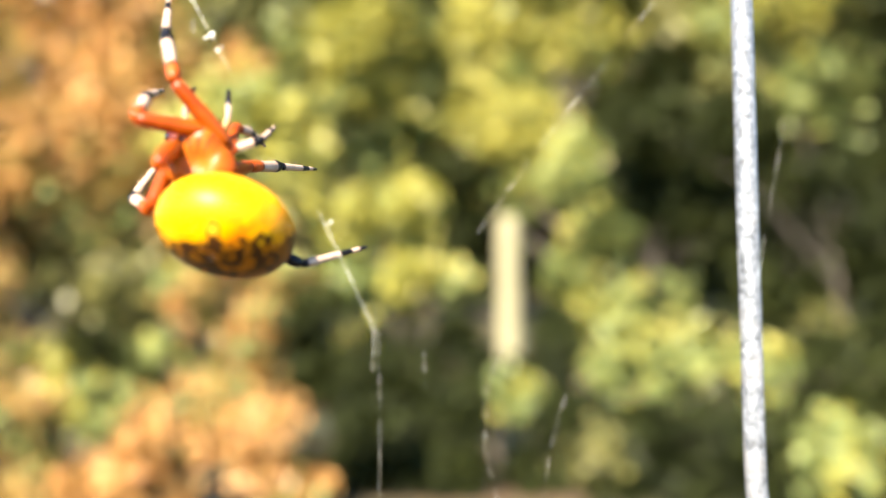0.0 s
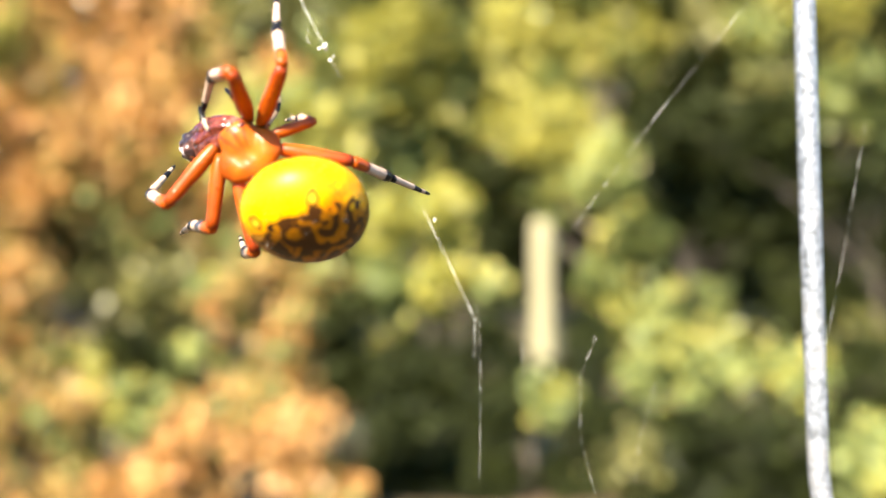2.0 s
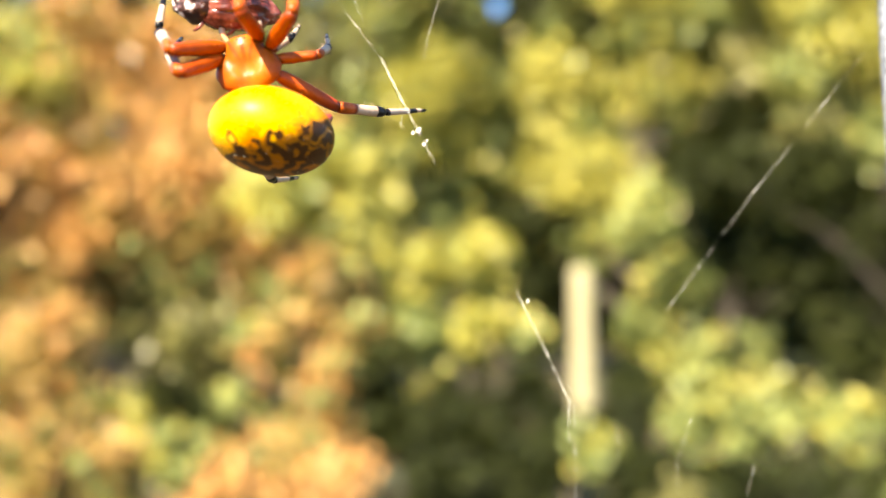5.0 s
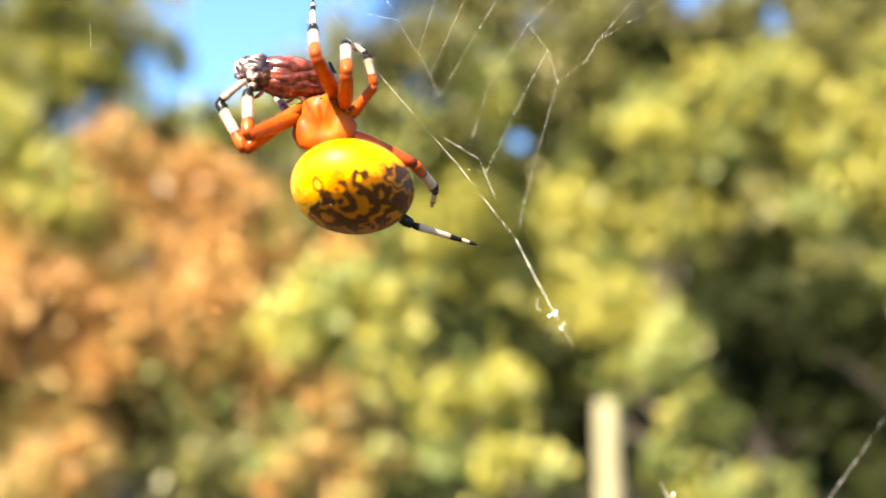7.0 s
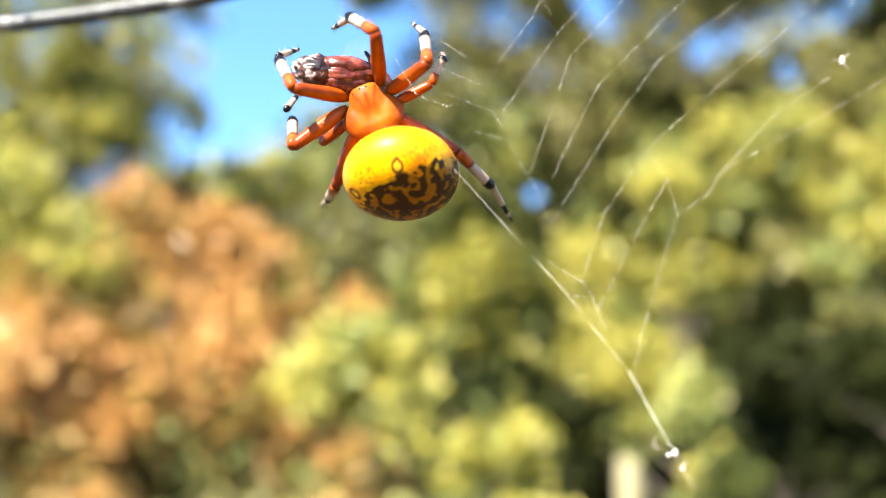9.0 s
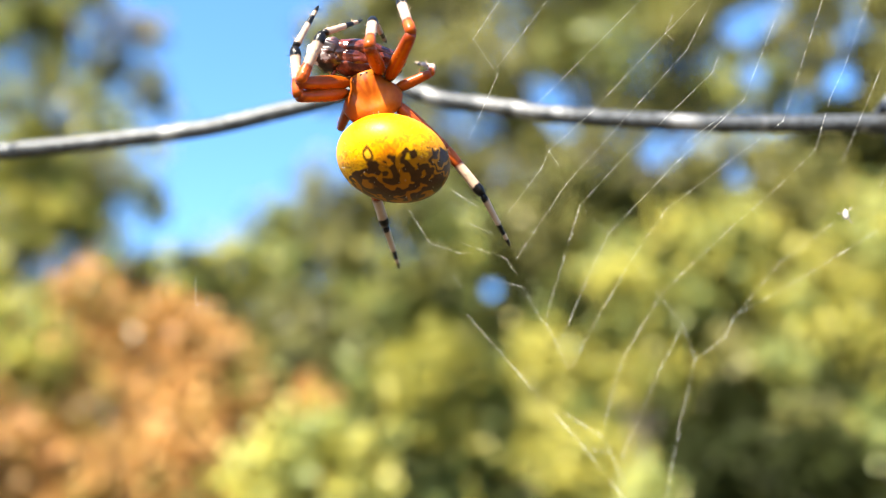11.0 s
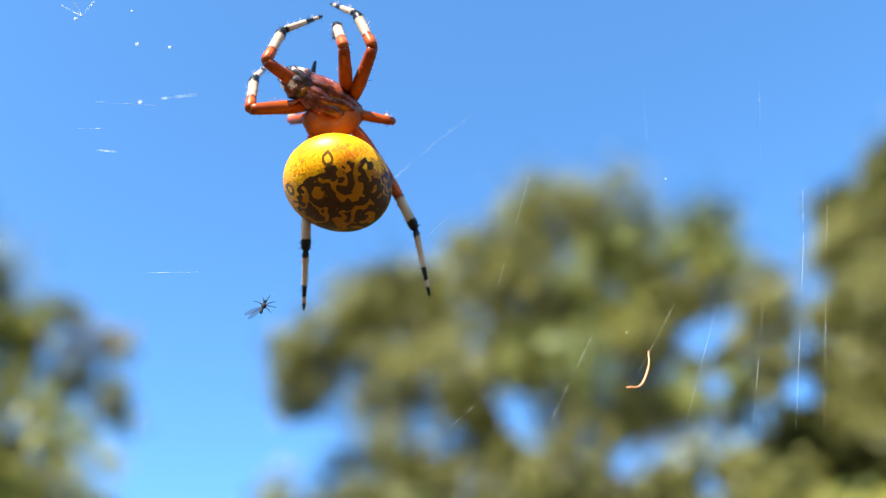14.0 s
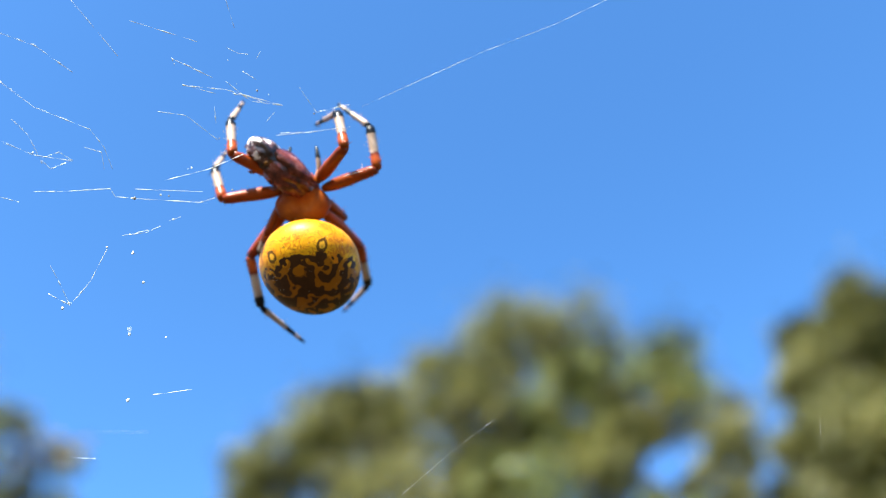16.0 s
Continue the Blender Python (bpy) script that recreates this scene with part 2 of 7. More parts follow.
carapace_skin = carapace_material()
fang_skin = shell_material("dark_red_shell", [(0.3, (0.10, 0.015, 0.008)), (0.7, (0.32, 0.05, 0.02))], 500.0, 0.3)
palp_skin = banded_material("banded_feeler", [(0.0, ORANGE), (0.35, (0.8, 0.4, 0.2)), (0.4, CREAM), (0.62, CREAM), (0.66, BLACK), (1.0, BLACK)])
eye_skin = shell_material("black_eye", [(0.3, (0.01, 0.01, 0.01)), (0.7, (0.02, 0.02, 0.02))], 800.0, 0.08)
prey_skin = shell_material("maroon_wing_case", [(0.3, (0.014, 0.004, 0.003)), (0.46, (0.08, 0.015, 0.008)), (0.57, (0.16, 0.036, 0.022)), (0.64, (0.22, 0.07, 0.05)), (0.72, (0.45, 0.32, 0.30))], 620.0, 0.22, 0.35)
wrap_skin = shell_material("silvery_silk_wrap", [(0.48, (0.018, 0.008, 0.007)), (0.55, (0.11, 0.05, 0.045)), (0.58, (0.50, 0.44, 0.42)), (0.64, (0.82, 0.78, 0.76))], 420.0, 0.3, 0.4)
hair_skin = shell_material("pale_bristle", [(0.3, (0.5, 0.4, 0.3)), (0.7, (0.8, 0.7, 0.6))], 900.0, 0.4)
silk_skin = shell_material("web_silk", [(0.3, (0.72, 0.72, 0.62)), (0.7, (0.9, 0.9, 0.82))], 600.0, 0.3)
gnat_skin = shell_material("black_gnat_body", [(0.3, (0.01, 0.01, 0.01)), (0.7, (0.025, 0.025, 0.03))], 900.0, 0.7, 0.05)
husk_skin = shell_material("pale_husk", [(0.3, (0.12, 0.10, 0.08)), (0.7, (0.34, 0.30, 0.25))], 900.0, 0.5)
twig_skin = shell_material("reddish_stalk", [(0.3, (0.30, 0.08, 0.03)), (0.7, (0.52, 0.22, 0.09))], 600.0, 0.5)
wing_n = Nodes("clear_wing")
wing_skin = wing_n.set((0.02, 0.025, 0.04), 0.7, 0.0, Alpha=0.3, Specular_IOR_Level=0.02)
zinc = zinc_material("bright_zinc", 0.40, 0.3)
# dark base holds the underside's shade, pale patches both wear and sun on top
dull_zinc = zinc_material("dull_sun_patched_zinc", 0.12, 0.45, 0.5, 0.35, 2.1)


# ---- building helpers ----
def link_mesh(name, bm, material, smooth=True):
    me = bpy.data.meshes.new(name)
    bm.to_mesh(me)
    bm.free()
    for m in material if isinstance(material, list) else [material]:
        me.materials.append(m)
    if smooth:
        me.polygons.foreach_set("use_smooth", [True] * len(me.polygons))
    return new(name, me)


def part(name, bm, material, parent, label=""):
    ob = link_mesh(name, bm, material)
    ob.parent = parent
    return tagged(ob, label)


def tube(bm, points, radii, sides=8):
    """A round, tapering tube through the points, with closed ends."""
    pts = [Vector(p) for p in points]
    rings, ref = [], None
    for i, p in enumerate(pts):
        d = (pts[min(i + 1, len(pts) - 1)] - pts[max(i - 1, 0)]).normalized()
        if ref is None:
            ref = d.orthogonal().normalized()
        ref = (ref - d * ref.dot(d)).normalized()
        other = d.cross(ref)
        r = radii[i] if isinstance(radii, (list, tuple)) else radii
        rings.append([bm.verts.new(p + (ref * math.cos(k) + other * math.sin(k)) * r)
                      for k in (2 * math.pi * j / sides for j in range(sides))])
    for a, b in zip(rings, rings[1:]):
        for j in range(sides):
            bm.faces.new((a[j], a[(j + 1) % sides], b[(j + 1) % sides], b[j]))
    bm.faces.new(rings[0][::-1])
    bm.faces.new(rings[-1])
    return bm


def spline(points, steps=6):
    """A smooth line through the points."""
    p = [Vector(q) for q in points]
    out = []
    for i in range(len(p) - 1):
        a, b, c, d = p[max(i - 1, 0)], p[i], p[i + 1], p[min(i + 2, len(p) - 1)]
        for k in range(steps):
            t = k / steps
            out.append(0.5 * (2 * b + (c - a) * t + (2 * a - 5 * b + 4 * c - d) * t * t + (3 * b - a - 3 * c + d) * t ** 3))
    return out + [p[-1]]


def ball(bm, centre, half, segments=16, rings=10, shape=None):
    """An ellipsoid; shape(v) may bend its unit vertices first."""
    made = bmesh.ops.create_uvsphere(bm, u_segments=segments, v_segments=rings, radius=1.0)["verts"]
    for v in made:
        u = shape(v.co.copy()) if shape else v.co
        v.co = Vector((u.x * half[0], u.y * half[1], u.z * half[2])) + Vector(centre)
    return bm


# ---- ground and trees ----
bm = bmesh.new()
bmesh.ops.create_grid(bm, x_segments=90, y_segments=90, size=160)
for v in bm.verts:
    far = math.hypot(v.co.x, v.co.y)
    v.co.z = 0.25 * noise.noise(v.co * 0.12) * min(1, far / 12) if far > 1.5 else 0.0
tagged(link_mesh("ground", bm, ground_material()), "grass with scattered fallen orange leaves", "ground", kind="structure")


# 3 also mixes the shade-toned leaf in among green and olive ones
TINTS = ((0, 0, 1, 3), (1, 1, 1, 0), (2, 2, 4, 2), (3, 3, 3, 3), (4, 4, 2, 0), (5, 5, 5, 3))


SKY_GAPS = ((-0.9, 18.5, 0.75, 0), (10.7, 26.9, 1.15, 0), (23.0, 29.2, 1.0, 0), (17.5, 33.4, 1.35, 0), (17.6, 30.6, 0.8, 0), (15.8, 24.7, 0.8, 0.1),
            (11.9, 37.2, 0.8, 0.35), (17.2, 38.0, 1.0, 0.35), (-0.2, 34.4, 1.3, 0.4), (4.5, 30.0, 1.9, 0.3), (-2.4, 28.9, 1.6, 0.25), (2.4, 31.4, 1.2, 0.25), (8.5, 28.4, 1.1, 0.3),
            (-29.7, 31.9, 1.4, 0.25), (-30.6, 27.4, 1.3, 0.2), (-25.7, 25.3, 1.2, 0.25), (4.1, 29.4, 1.2, 0.30), (-0.7, 28.9, 1.0, 0.35), (6.4, 26.7, 1.2, 0.30), (-29.5, 10.9, 0.9, 0.30), (-25.3, 10.0, 1.1, 0.20))      # heading, height, width and how many leaves are left


def leaf_mesh(name, clumps, size, density, seed, foot=(0, 0, 0)):
    """Small separate leaves, gathered in uneven clumps (x, y, z, radius, kind of leaf)."""
    rng = np.random.default_rng(seed)
    verts, mats = [], []
    sprays = []
    for x, y, z, r, kind in clumps:     # each clump breaks up into sprays of its own, some of a neighbouring tint
        sprays.append((x, y, z, 0.9 * r, kind, 0.4))
        for d in rng.normal(size=(18, 3)):
            d = d / np.linalg.norm(d) * r * rng.uniform(0.3, 1.0)
            sprays.append((x + d[0], y + d[1], z + d[2], r * rng.uniform(0.25, 0.6), TINTS[kind][rng.integers(4)], 0.55))
    for x, y, z, r, kind, thick in sprays:
        count = int(thick * density * r * r / (size * size))
        d = rng.normal(size=(count, 3)) * rng.uniform(0.6, 1.4, 3)
        d /= np.linalg.norm(d, axis=1)[:, None]
        reach = r * np.abs(rng.normal(0.6, 0.5, count)) if thick > 0.5 else r * (0.3 + 0.8 * rng.random(count) ** 0.6)
        sub = rng.normal(size=(14, 3))
        sub /= np.linalg.norm(sub, axis=1)[:, None]
        lump = 0.72 + 0.42 * np.clip((d @ sub.T).max(axis=1) * 2.2 - 1.2, 0, 1)
        c = d * (reach * lump)[:, None] * np.array([1.0, 1.0, 0.9]) + np.array([x, y, z])
        d = c + np.array(foot) - np.array([-0.03, 0.0, 1.27])
        heading, height = np.degrees(np.arctan2(d[:, 0], d[:, 1])), np.degrees(np.arctan2(d[:, 2], np.hypot(d[:, 0], d[:, 1])))
        keep = np.ones(count, bool)
        for gap_heading, gap_height, wide, left in SKY_GAPS:      # openings through the canopies where the sky shows
            keep &= (np.hypot((heading - gap_heading) * math.cos(radians(gap_height)), height - gap_height) > wide * rng.uniform(0.7, 1.25, count)) | (rng.random(count) < left)
        c = c[keep]
        count = len(c)
        face = rng.normal(size=(count, 3)) + np.array([-0.2, -0.5, 0.9])     # leaves turn their faces to the light
        along = np.cross(face, rng.normal(size=(count, 3)))
        along /= np.linalg.norm(along, axis=1)[:, None]
        side = np.cross(along, face)
        side /= np.linalg.norm(side, axis=1)[:, None]
        s = size * (0.6 + 0.8 * rng.random(count))[:, None]
        bend = np.cross(along, side) * s * 0.12
        verts.append(np.stack([c - along * s * 0.55, c + side * s * 0.33 + bend, c + along * s * 0.55, c - side * s * 0.33 + bend], 1).reshape(-1, 3))
        mats.append(np.where(rng.random(count) < 0.65, kind, np.array(TINTS[kind])[rng.integers(0, 4, count)]))     # tints mingle leaf by leaf
    verts, mats = np.concatenate(verts), np.concatenate(mats)
    me = bpy.data.meshes.new(name)
    n = len(mats)
    me.vertices.add(4 * n)
    me.vertices.foreach_set("co", verts.ravel())
    me.loops.add(4 * n)
    me.loops.foreach_set("vertex_index", np.arange(4 * n))
    me.polygons.add(n)
    me.polygons.foreach_set("loop_start", np.arange(0, 4 * n, 4))
    me.polygons.foreach_set("material_index", mats)
    me.update(calc_edges=True)
    for m in LEAVES:
        me.materials.append(m)
    return me


def tree(name, label, category, foot, clumps, size=0.125, density=40, trunk=0.16, seed=1, skin=None, lean=0.3, group=""):
    """A tapering trunk, limbs that reach into the crown, and the crown's leaves."""
    rng = random.Random(seed)
    whole = tagged(new(name), label, category, group or ("trees at the edge of the wood" if category == "tree" else "shrubs before the trees"))
    whole.location = foot
    f = Vector(foot)
    local = [(x - f.x, y - f.y, z - f.z, r, k) for x, y, z, r, k in clumps]
    top = max(c[2] for c in local)
    mid = Vector((sum(c[0] for c in local) / len(local), sum(c[1] for c in local) / len(local), top * 0.8))
    line = spline([(0, 0, -0.2), (rng.uniform(-lean, lean) * 0.3, 0, top * 0.25), (mid.x * 0.45, mid.y * 0.45, top * 0.5), (mid.x * 0.8, mid.y * 0.8, mid.z)], 7)
    bm = bmesh.new()
    n = len(line) - 1
    tube(bm, line, [trunk * (1.25 - 1.05 * (i / n) ** 0.8) for i in range(n + 1)], 10)
    part("trunk", bm, skin or bark, whole)
    for x, y, z, r, k in local:
        end = Vector((x, y, z))
        start = line[max(2, min(n - 1, int(n * 0.85 * min(1, (z - 0.35 * (abs(x) + abs(y))) / max(top, 0.1)))))]
        if (end - start).length < 0.3:
            continue
        bend = start.lerp(end, 0.5) + Vector((rng.uniform(-0.2, 0.2), rng.uniform(-0.2, 0.2), 0.12 * (end - start).length))
        bm = bmesh.new()
        way = spline([start, bend, end], 5)
        tube(bm, way, [trunk * 0.38 * (1 - 0.85 * i / (len(way) - 1)) for i in range(len(way))], 6)
        part("limb", bm, bark, whole)
    crown = new("crown" if category == "tree" else "foliage", leaf_mesh("crown", local, size, density, seed, foot))
    crown.parent = whole
    return whole


tree("tree", "tall olive green tree with a broad lumpy crown", "tree", (1.1, 14.5, 0), [(1.8, 14.4, 14.5, 1.24, 5), (0.4, 14.5, 13.2, 1.05, 5), (-0.8, 14.5, 12.3, 1.02, 5), (-2.0, 14.4, 12.3, 1.05, 5), (-2.8, 14.2, 11.2, 0.92, 5), (3.3, 14.1, 13.9, 1.07, 5), (2.8, 14.2, 12.4, 1.28, 0), (1.1, 14.5, 12.2, 1.43, 5), (4.8, 13.7, 13.0, 1.04, 0), (3.9, 14.0, 12.2, 0.89, 5), (5.4, 13.5, 11.8, 0.69, 5), (5.5, 13.4, 10.8, 0.55, 5), (3.3, 14.1, 10.7, 0.91, 5), (1.5, 14.4, 10.3, 1.34, 0), (-0.1, 14.5, 10.7, 1.36, 5), (-1.5, 14.4, 10.3, 0.95, 5), (-1.1, 14.5, 8.9, 0.92, 5), (1.3, 14.4, 8.8, 0.97, 5), (3.8, 14.0, 9.6, 0.70, 0), (3.7, 14.0, 11.4, 0.68, 5), (5.4, 13.5, 9.8, 0.59, 5), (4.6, 13.8, 9.5, 0.58, 0), (2.3, 14.3, 9.1, 0.75, 5), (-0.1, 14.5, 9.5, 0.76, 5), (4.9, 13.7, 10.5, 0.54, 5), (4.3, 13.9, 11.6, 0.50, 5), (4.2, 13.9, 10.4, 0.42, 5), (0.5, 14.5, 9.0, 0.69, 5), (-0.6, 14.5, 8.5, 0.62, 5), (3.0, 14.2, 9.5, 0.64, 5), (5.3, 13.5, 8.8, 0.51, 3), (-3.4, 14.1, 10.9, 0.62, 5), (-3.2, 14.2, 10.1, 0.6, 5)], trunk=0.15, seed=3, density=22)
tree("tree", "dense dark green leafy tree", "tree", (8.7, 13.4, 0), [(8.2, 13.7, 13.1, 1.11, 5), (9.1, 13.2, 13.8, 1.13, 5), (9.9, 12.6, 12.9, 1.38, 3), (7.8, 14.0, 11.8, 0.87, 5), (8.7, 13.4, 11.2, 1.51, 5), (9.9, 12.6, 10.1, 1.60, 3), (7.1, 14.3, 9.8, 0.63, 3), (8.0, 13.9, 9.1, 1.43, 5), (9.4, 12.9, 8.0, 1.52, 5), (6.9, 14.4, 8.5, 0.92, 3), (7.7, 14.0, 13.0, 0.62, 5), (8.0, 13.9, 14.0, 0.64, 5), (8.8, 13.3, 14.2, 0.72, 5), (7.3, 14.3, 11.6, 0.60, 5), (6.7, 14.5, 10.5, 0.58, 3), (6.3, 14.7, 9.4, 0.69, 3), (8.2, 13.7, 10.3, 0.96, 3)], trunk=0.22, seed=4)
tree("tree", "thin-crowned green tree with sky between its branches", "tree", (-8.2, 12.6, 0), [(-8.9, 12.1, 11.8, 1.15, 5), (-8.2, 12.6, 10.3, 0.92, 0), (-9.2, 11.8, 9.2, 1.33, 0), (-7.4, 13.1, 9.1, 0.77, 0), (-6.4, 13.6, 9.7, 0.54, 5), (-6.7, 13.4, 8.4, 0.70, 1), (-7.8, 12.8, 7.6, 0.85, 0), (-9.0, 12.0, 7.0, 1.26, 1), (-6.2, 13.6, 7.5, 0.45, 0), (-6.9, 13.3, 6.7, 0.72, 0), (-7.4, 13.1, 7.2, 0.84, 1), (-8.1, 12.7, 6.4, 0.94, 1), (-6.7, 13.4, 6.0, 0.55, 1), (-6.1, 13.7, 6.4, 0.42, 0), (-6.3, 13.6, 5.9, 0.60, 3), (-5.8, 13.8, 5.7, 0.46, 5), (-7.2, 13.2, 5.5, 0.65, 0), (-7.4, 13.1, 10.4, 0.68, 4), (-7.0, 13.2, 7.9, 0.69, 5), (-7.9, 12.7, 8.9, 0.82, 1), (-8.5, 12.4, 7.8, 0.86, 1), (-7.3, 12.6, 11.0, 0.5, 5), (-6.5, 13.2, 10.7, 0.42, 4), (-7.9, 12.5, 10.6, 0.6, 5), (-7.0, 13.3, 10.0, 0.5, 5)], trunk=0.18, seed=5, density=15)
tree("tree", "rounded green tree turning yellow", "tree", (-2.4, 12.3, 0), [(-4.3, 11.7, 5.2, 0.59, 0), (-3.5, 12.0, 5.9, 0.75, 0), (-2.7, 12.2, 6.3, 0.80, 5), (-1.7, 12.4, 6.8, 0.86, 5), (-3.0, 12.1, 4.8, 0.95, 5), (-1.7, 12.4, 5.3, 0.96, 0), (-1.0, 12.5, 4.4, 0.81, 1), (-2.4, 12.3, 3.7, 0.89, 0), (-3.7, 12.0, 4.0, 0.67, 5), (-0.9, 12.5, 6.2, 0.70, 0), (-1.7, 12.4, 4.2, 0.8, 1), (-3.0, 12.1, 3.9, 0.7, 3), (-1.6, 12.4, 3.3, 0.6, 0), (-1.2, 12.4, 5.3, 0.6, 5)], trunk=0.16, seed=6)
tree("tree", "broad yellow-green tree with a dark trunk", "tree", (2.1, 13.3, 0), [(0.7, 13.5, 7.0, 0.87, 5), (0.6, 13.5, 4.6, 0.92, 1), (1.6, 13.4, 5.9, 1.00, 0), (2.6, 13.3, 6.7, 0.76, 3), (0.9, 13.5, 3.4, 0.86, 1), (-0.9, 13.5, 3.3, 0.91, 1), (2.1, 13.3, 4.5, 0.87, 1), (2.7, 13.2, 3.3, 0.71, 3), (-0.2, 13.5, 6.7, 0.66, 3), (1.1, 13.5, 2.3, 0.61, 0), (0.1, 13.5, 2.4, 0.61, 3), (2.8, 13.2, 5.4, 0.74, 0), (1.4, 13.4, 7.5, 0.78, 5), (3.0, 13.2, 7.5, 0.52, 5), (1.8, 13.4, 2.7, 0.66, 0), (0.4, 13.5, 5.6, 0.45, 3)], trunk=0.15, seed=7)
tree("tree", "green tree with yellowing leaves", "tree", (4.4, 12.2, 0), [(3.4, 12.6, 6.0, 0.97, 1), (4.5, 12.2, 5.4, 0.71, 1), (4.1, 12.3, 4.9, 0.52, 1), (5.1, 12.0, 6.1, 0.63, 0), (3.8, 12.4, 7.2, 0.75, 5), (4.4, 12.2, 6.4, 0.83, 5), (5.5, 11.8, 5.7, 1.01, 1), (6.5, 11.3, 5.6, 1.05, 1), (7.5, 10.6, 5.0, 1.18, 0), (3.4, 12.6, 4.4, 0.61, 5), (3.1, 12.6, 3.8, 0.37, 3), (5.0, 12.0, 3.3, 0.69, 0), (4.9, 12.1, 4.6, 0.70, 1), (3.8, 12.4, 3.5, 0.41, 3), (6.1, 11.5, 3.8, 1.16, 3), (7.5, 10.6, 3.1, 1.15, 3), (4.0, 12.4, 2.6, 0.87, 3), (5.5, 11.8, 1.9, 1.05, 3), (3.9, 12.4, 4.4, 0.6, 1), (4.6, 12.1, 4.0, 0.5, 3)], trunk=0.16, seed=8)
tree("tree", "orange maple in autumn colour", "tree", (-4.72, 9.3, 0), [(-4.7, 9.4, 4.1, 0.56, 2), (-3.9, 9.7, 3.9, 0.65, 2), (-5.3, 9.0, 3.7, 0.68, 1), (-3.7, 9.8, 3.0, 0.72, 2), (-5.2, 9.1, 2.7, 0.68, 2), (-5.8, 8.8, 2.4, 0.90, 2), (-2.9, 10.1, 2.5, 0.63, 4), (-4.6, 9.4, 2.2, 0.81, 2), (-3.6, 9.9, 2.0, 0.81, 4), (-2.7, 10.1, 1.7, 0.67, 4), (-5.1, 9.2, 1.4, 0.89, 4), (-3.8, 9.8, 1.0, 0.81, 5), (-5.9, 8.7, 4.4, 0.56, 1), (-6.2, 8.5, 3.5, 0.68, 1), (-4.4, 9.5, 3.0, 0.55, 2), (-4.5, 9.5, 3.5, 0.34, 2), (-4.1, 9.7, 2.5, 0.45, 2), (-2.2, 10.3, 2.2, 0.5, 4), (-2.5, 10.2, 3.1, 0.45, 4), (-2.0, 10.3, 1.2, 0.45, 5), (-3.0, 10.0, 3.4, 0.4, 4)], trunk=0.19, seed=9, size=0.105, density=42, skin=pale_bark)
tree("shrub", "shrub with yellow autumn leaves", "shrub", (-0.5, 9.0, 0), [(-0.3, 9.0, 1.7, 0.35, 1), (-0.9, 9.0, 1.5, 0.35, 1), (-0.4, 9.0, 1.0, 0.31, 1), (-0.4, 9.0, 0.3, 0.33, 3), (-0.9, 9.0, 0.8, 0.41, 0), (-1.5, 8.9, 2.0, 0.44, 1), (-2.3, 8.7, 2.4, 0.47, 1), (-1.8, 8.8, 2.6, 0.38, 1), (-1.9, 8.8, 1.5, 0.47, 4), (-1.6, 8.9, 0.9, 0.41, 4), (0.1, 9.0, 0.9, 0.24, 0)], trunk=0.04, seed=10, size=0.11)
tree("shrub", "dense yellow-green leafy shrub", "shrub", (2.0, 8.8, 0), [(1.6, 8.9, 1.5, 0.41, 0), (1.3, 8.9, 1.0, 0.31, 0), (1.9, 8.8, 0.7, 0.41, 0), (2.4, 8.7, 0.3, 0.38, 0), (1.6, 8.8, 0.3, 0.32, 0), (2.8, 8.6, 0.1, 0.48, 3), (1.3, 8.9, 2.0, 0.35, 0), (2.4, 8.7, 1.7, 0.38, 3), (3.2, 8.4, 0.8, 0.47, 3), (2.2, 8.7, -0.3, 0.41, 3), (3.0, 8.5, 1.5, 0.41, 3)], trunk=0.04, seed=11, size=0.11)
# most kind 3 clumps from here on colour in shaded places
tree("shrub", "green leafy shrub with leaves darkened for shade", "shrub", (3.5, 7.8, 0), [(3.4, 7.8, 0.4, 0.42, 5), (4.1, 7.4, 0.7, 0.59, 3), (3.4, 7.8, -0.2, 0.39, 3), (4.1, 7.4, -0.4, 0.60, 3), (2.8, 8.0, -0.6, 0.46, 3), (4.8, 7.0, 0.2, 0.60, 3), (3.9, 7.6, 1.2, 0.47, 3), (1.9, 8.3, 2.3, 0.33, 3), (2.7, 8.1, 2.3, 0.42, 3), (3.3, 7.9, 2.0, 0.45, 3), (2.2, 8.2, 2.4, 0.27, 3), (2.6, 8.1, 2.8, 0.27, 5), (3.2, 7.9, 2.7, 0.36, 0)], trunk=0.04, seed=12, size=0.11)
tree("shrub", "lime green leafy shrub among orange leaves", "shrub", (-2.9, 7.5, 0), [(-3.2, 7.3, 0.2, 0.28, 1), (-3.6, 7.2, 0.1, 0.28, 4), (-2.5, 7.6, 0.3, 0.31, 0), (-2.1, 7.7, 0.1, 0.28, 0), (-2.9, 7.5, -0.2, 0.34, 3), (-3.9, 7.0, 0.7, 0.45, 4), (-4.0, 6.9, -0.2, 0.48, 4), (-3.6, 7.1, 0.3, 0.34, 4), (-3.0, 7.4, 0.4, 0.31, 3), (-4.2, 6.8, 0.3, 0.37, 4), (-2.4, 7.6, -0.0, 0.28, 3), (-1.8, 7.8, 0.1, 0.31, 3), (-1.3, 7.9, 0.0, 0.28, 3)], trunk=0.035, seed=13, size=0.1)
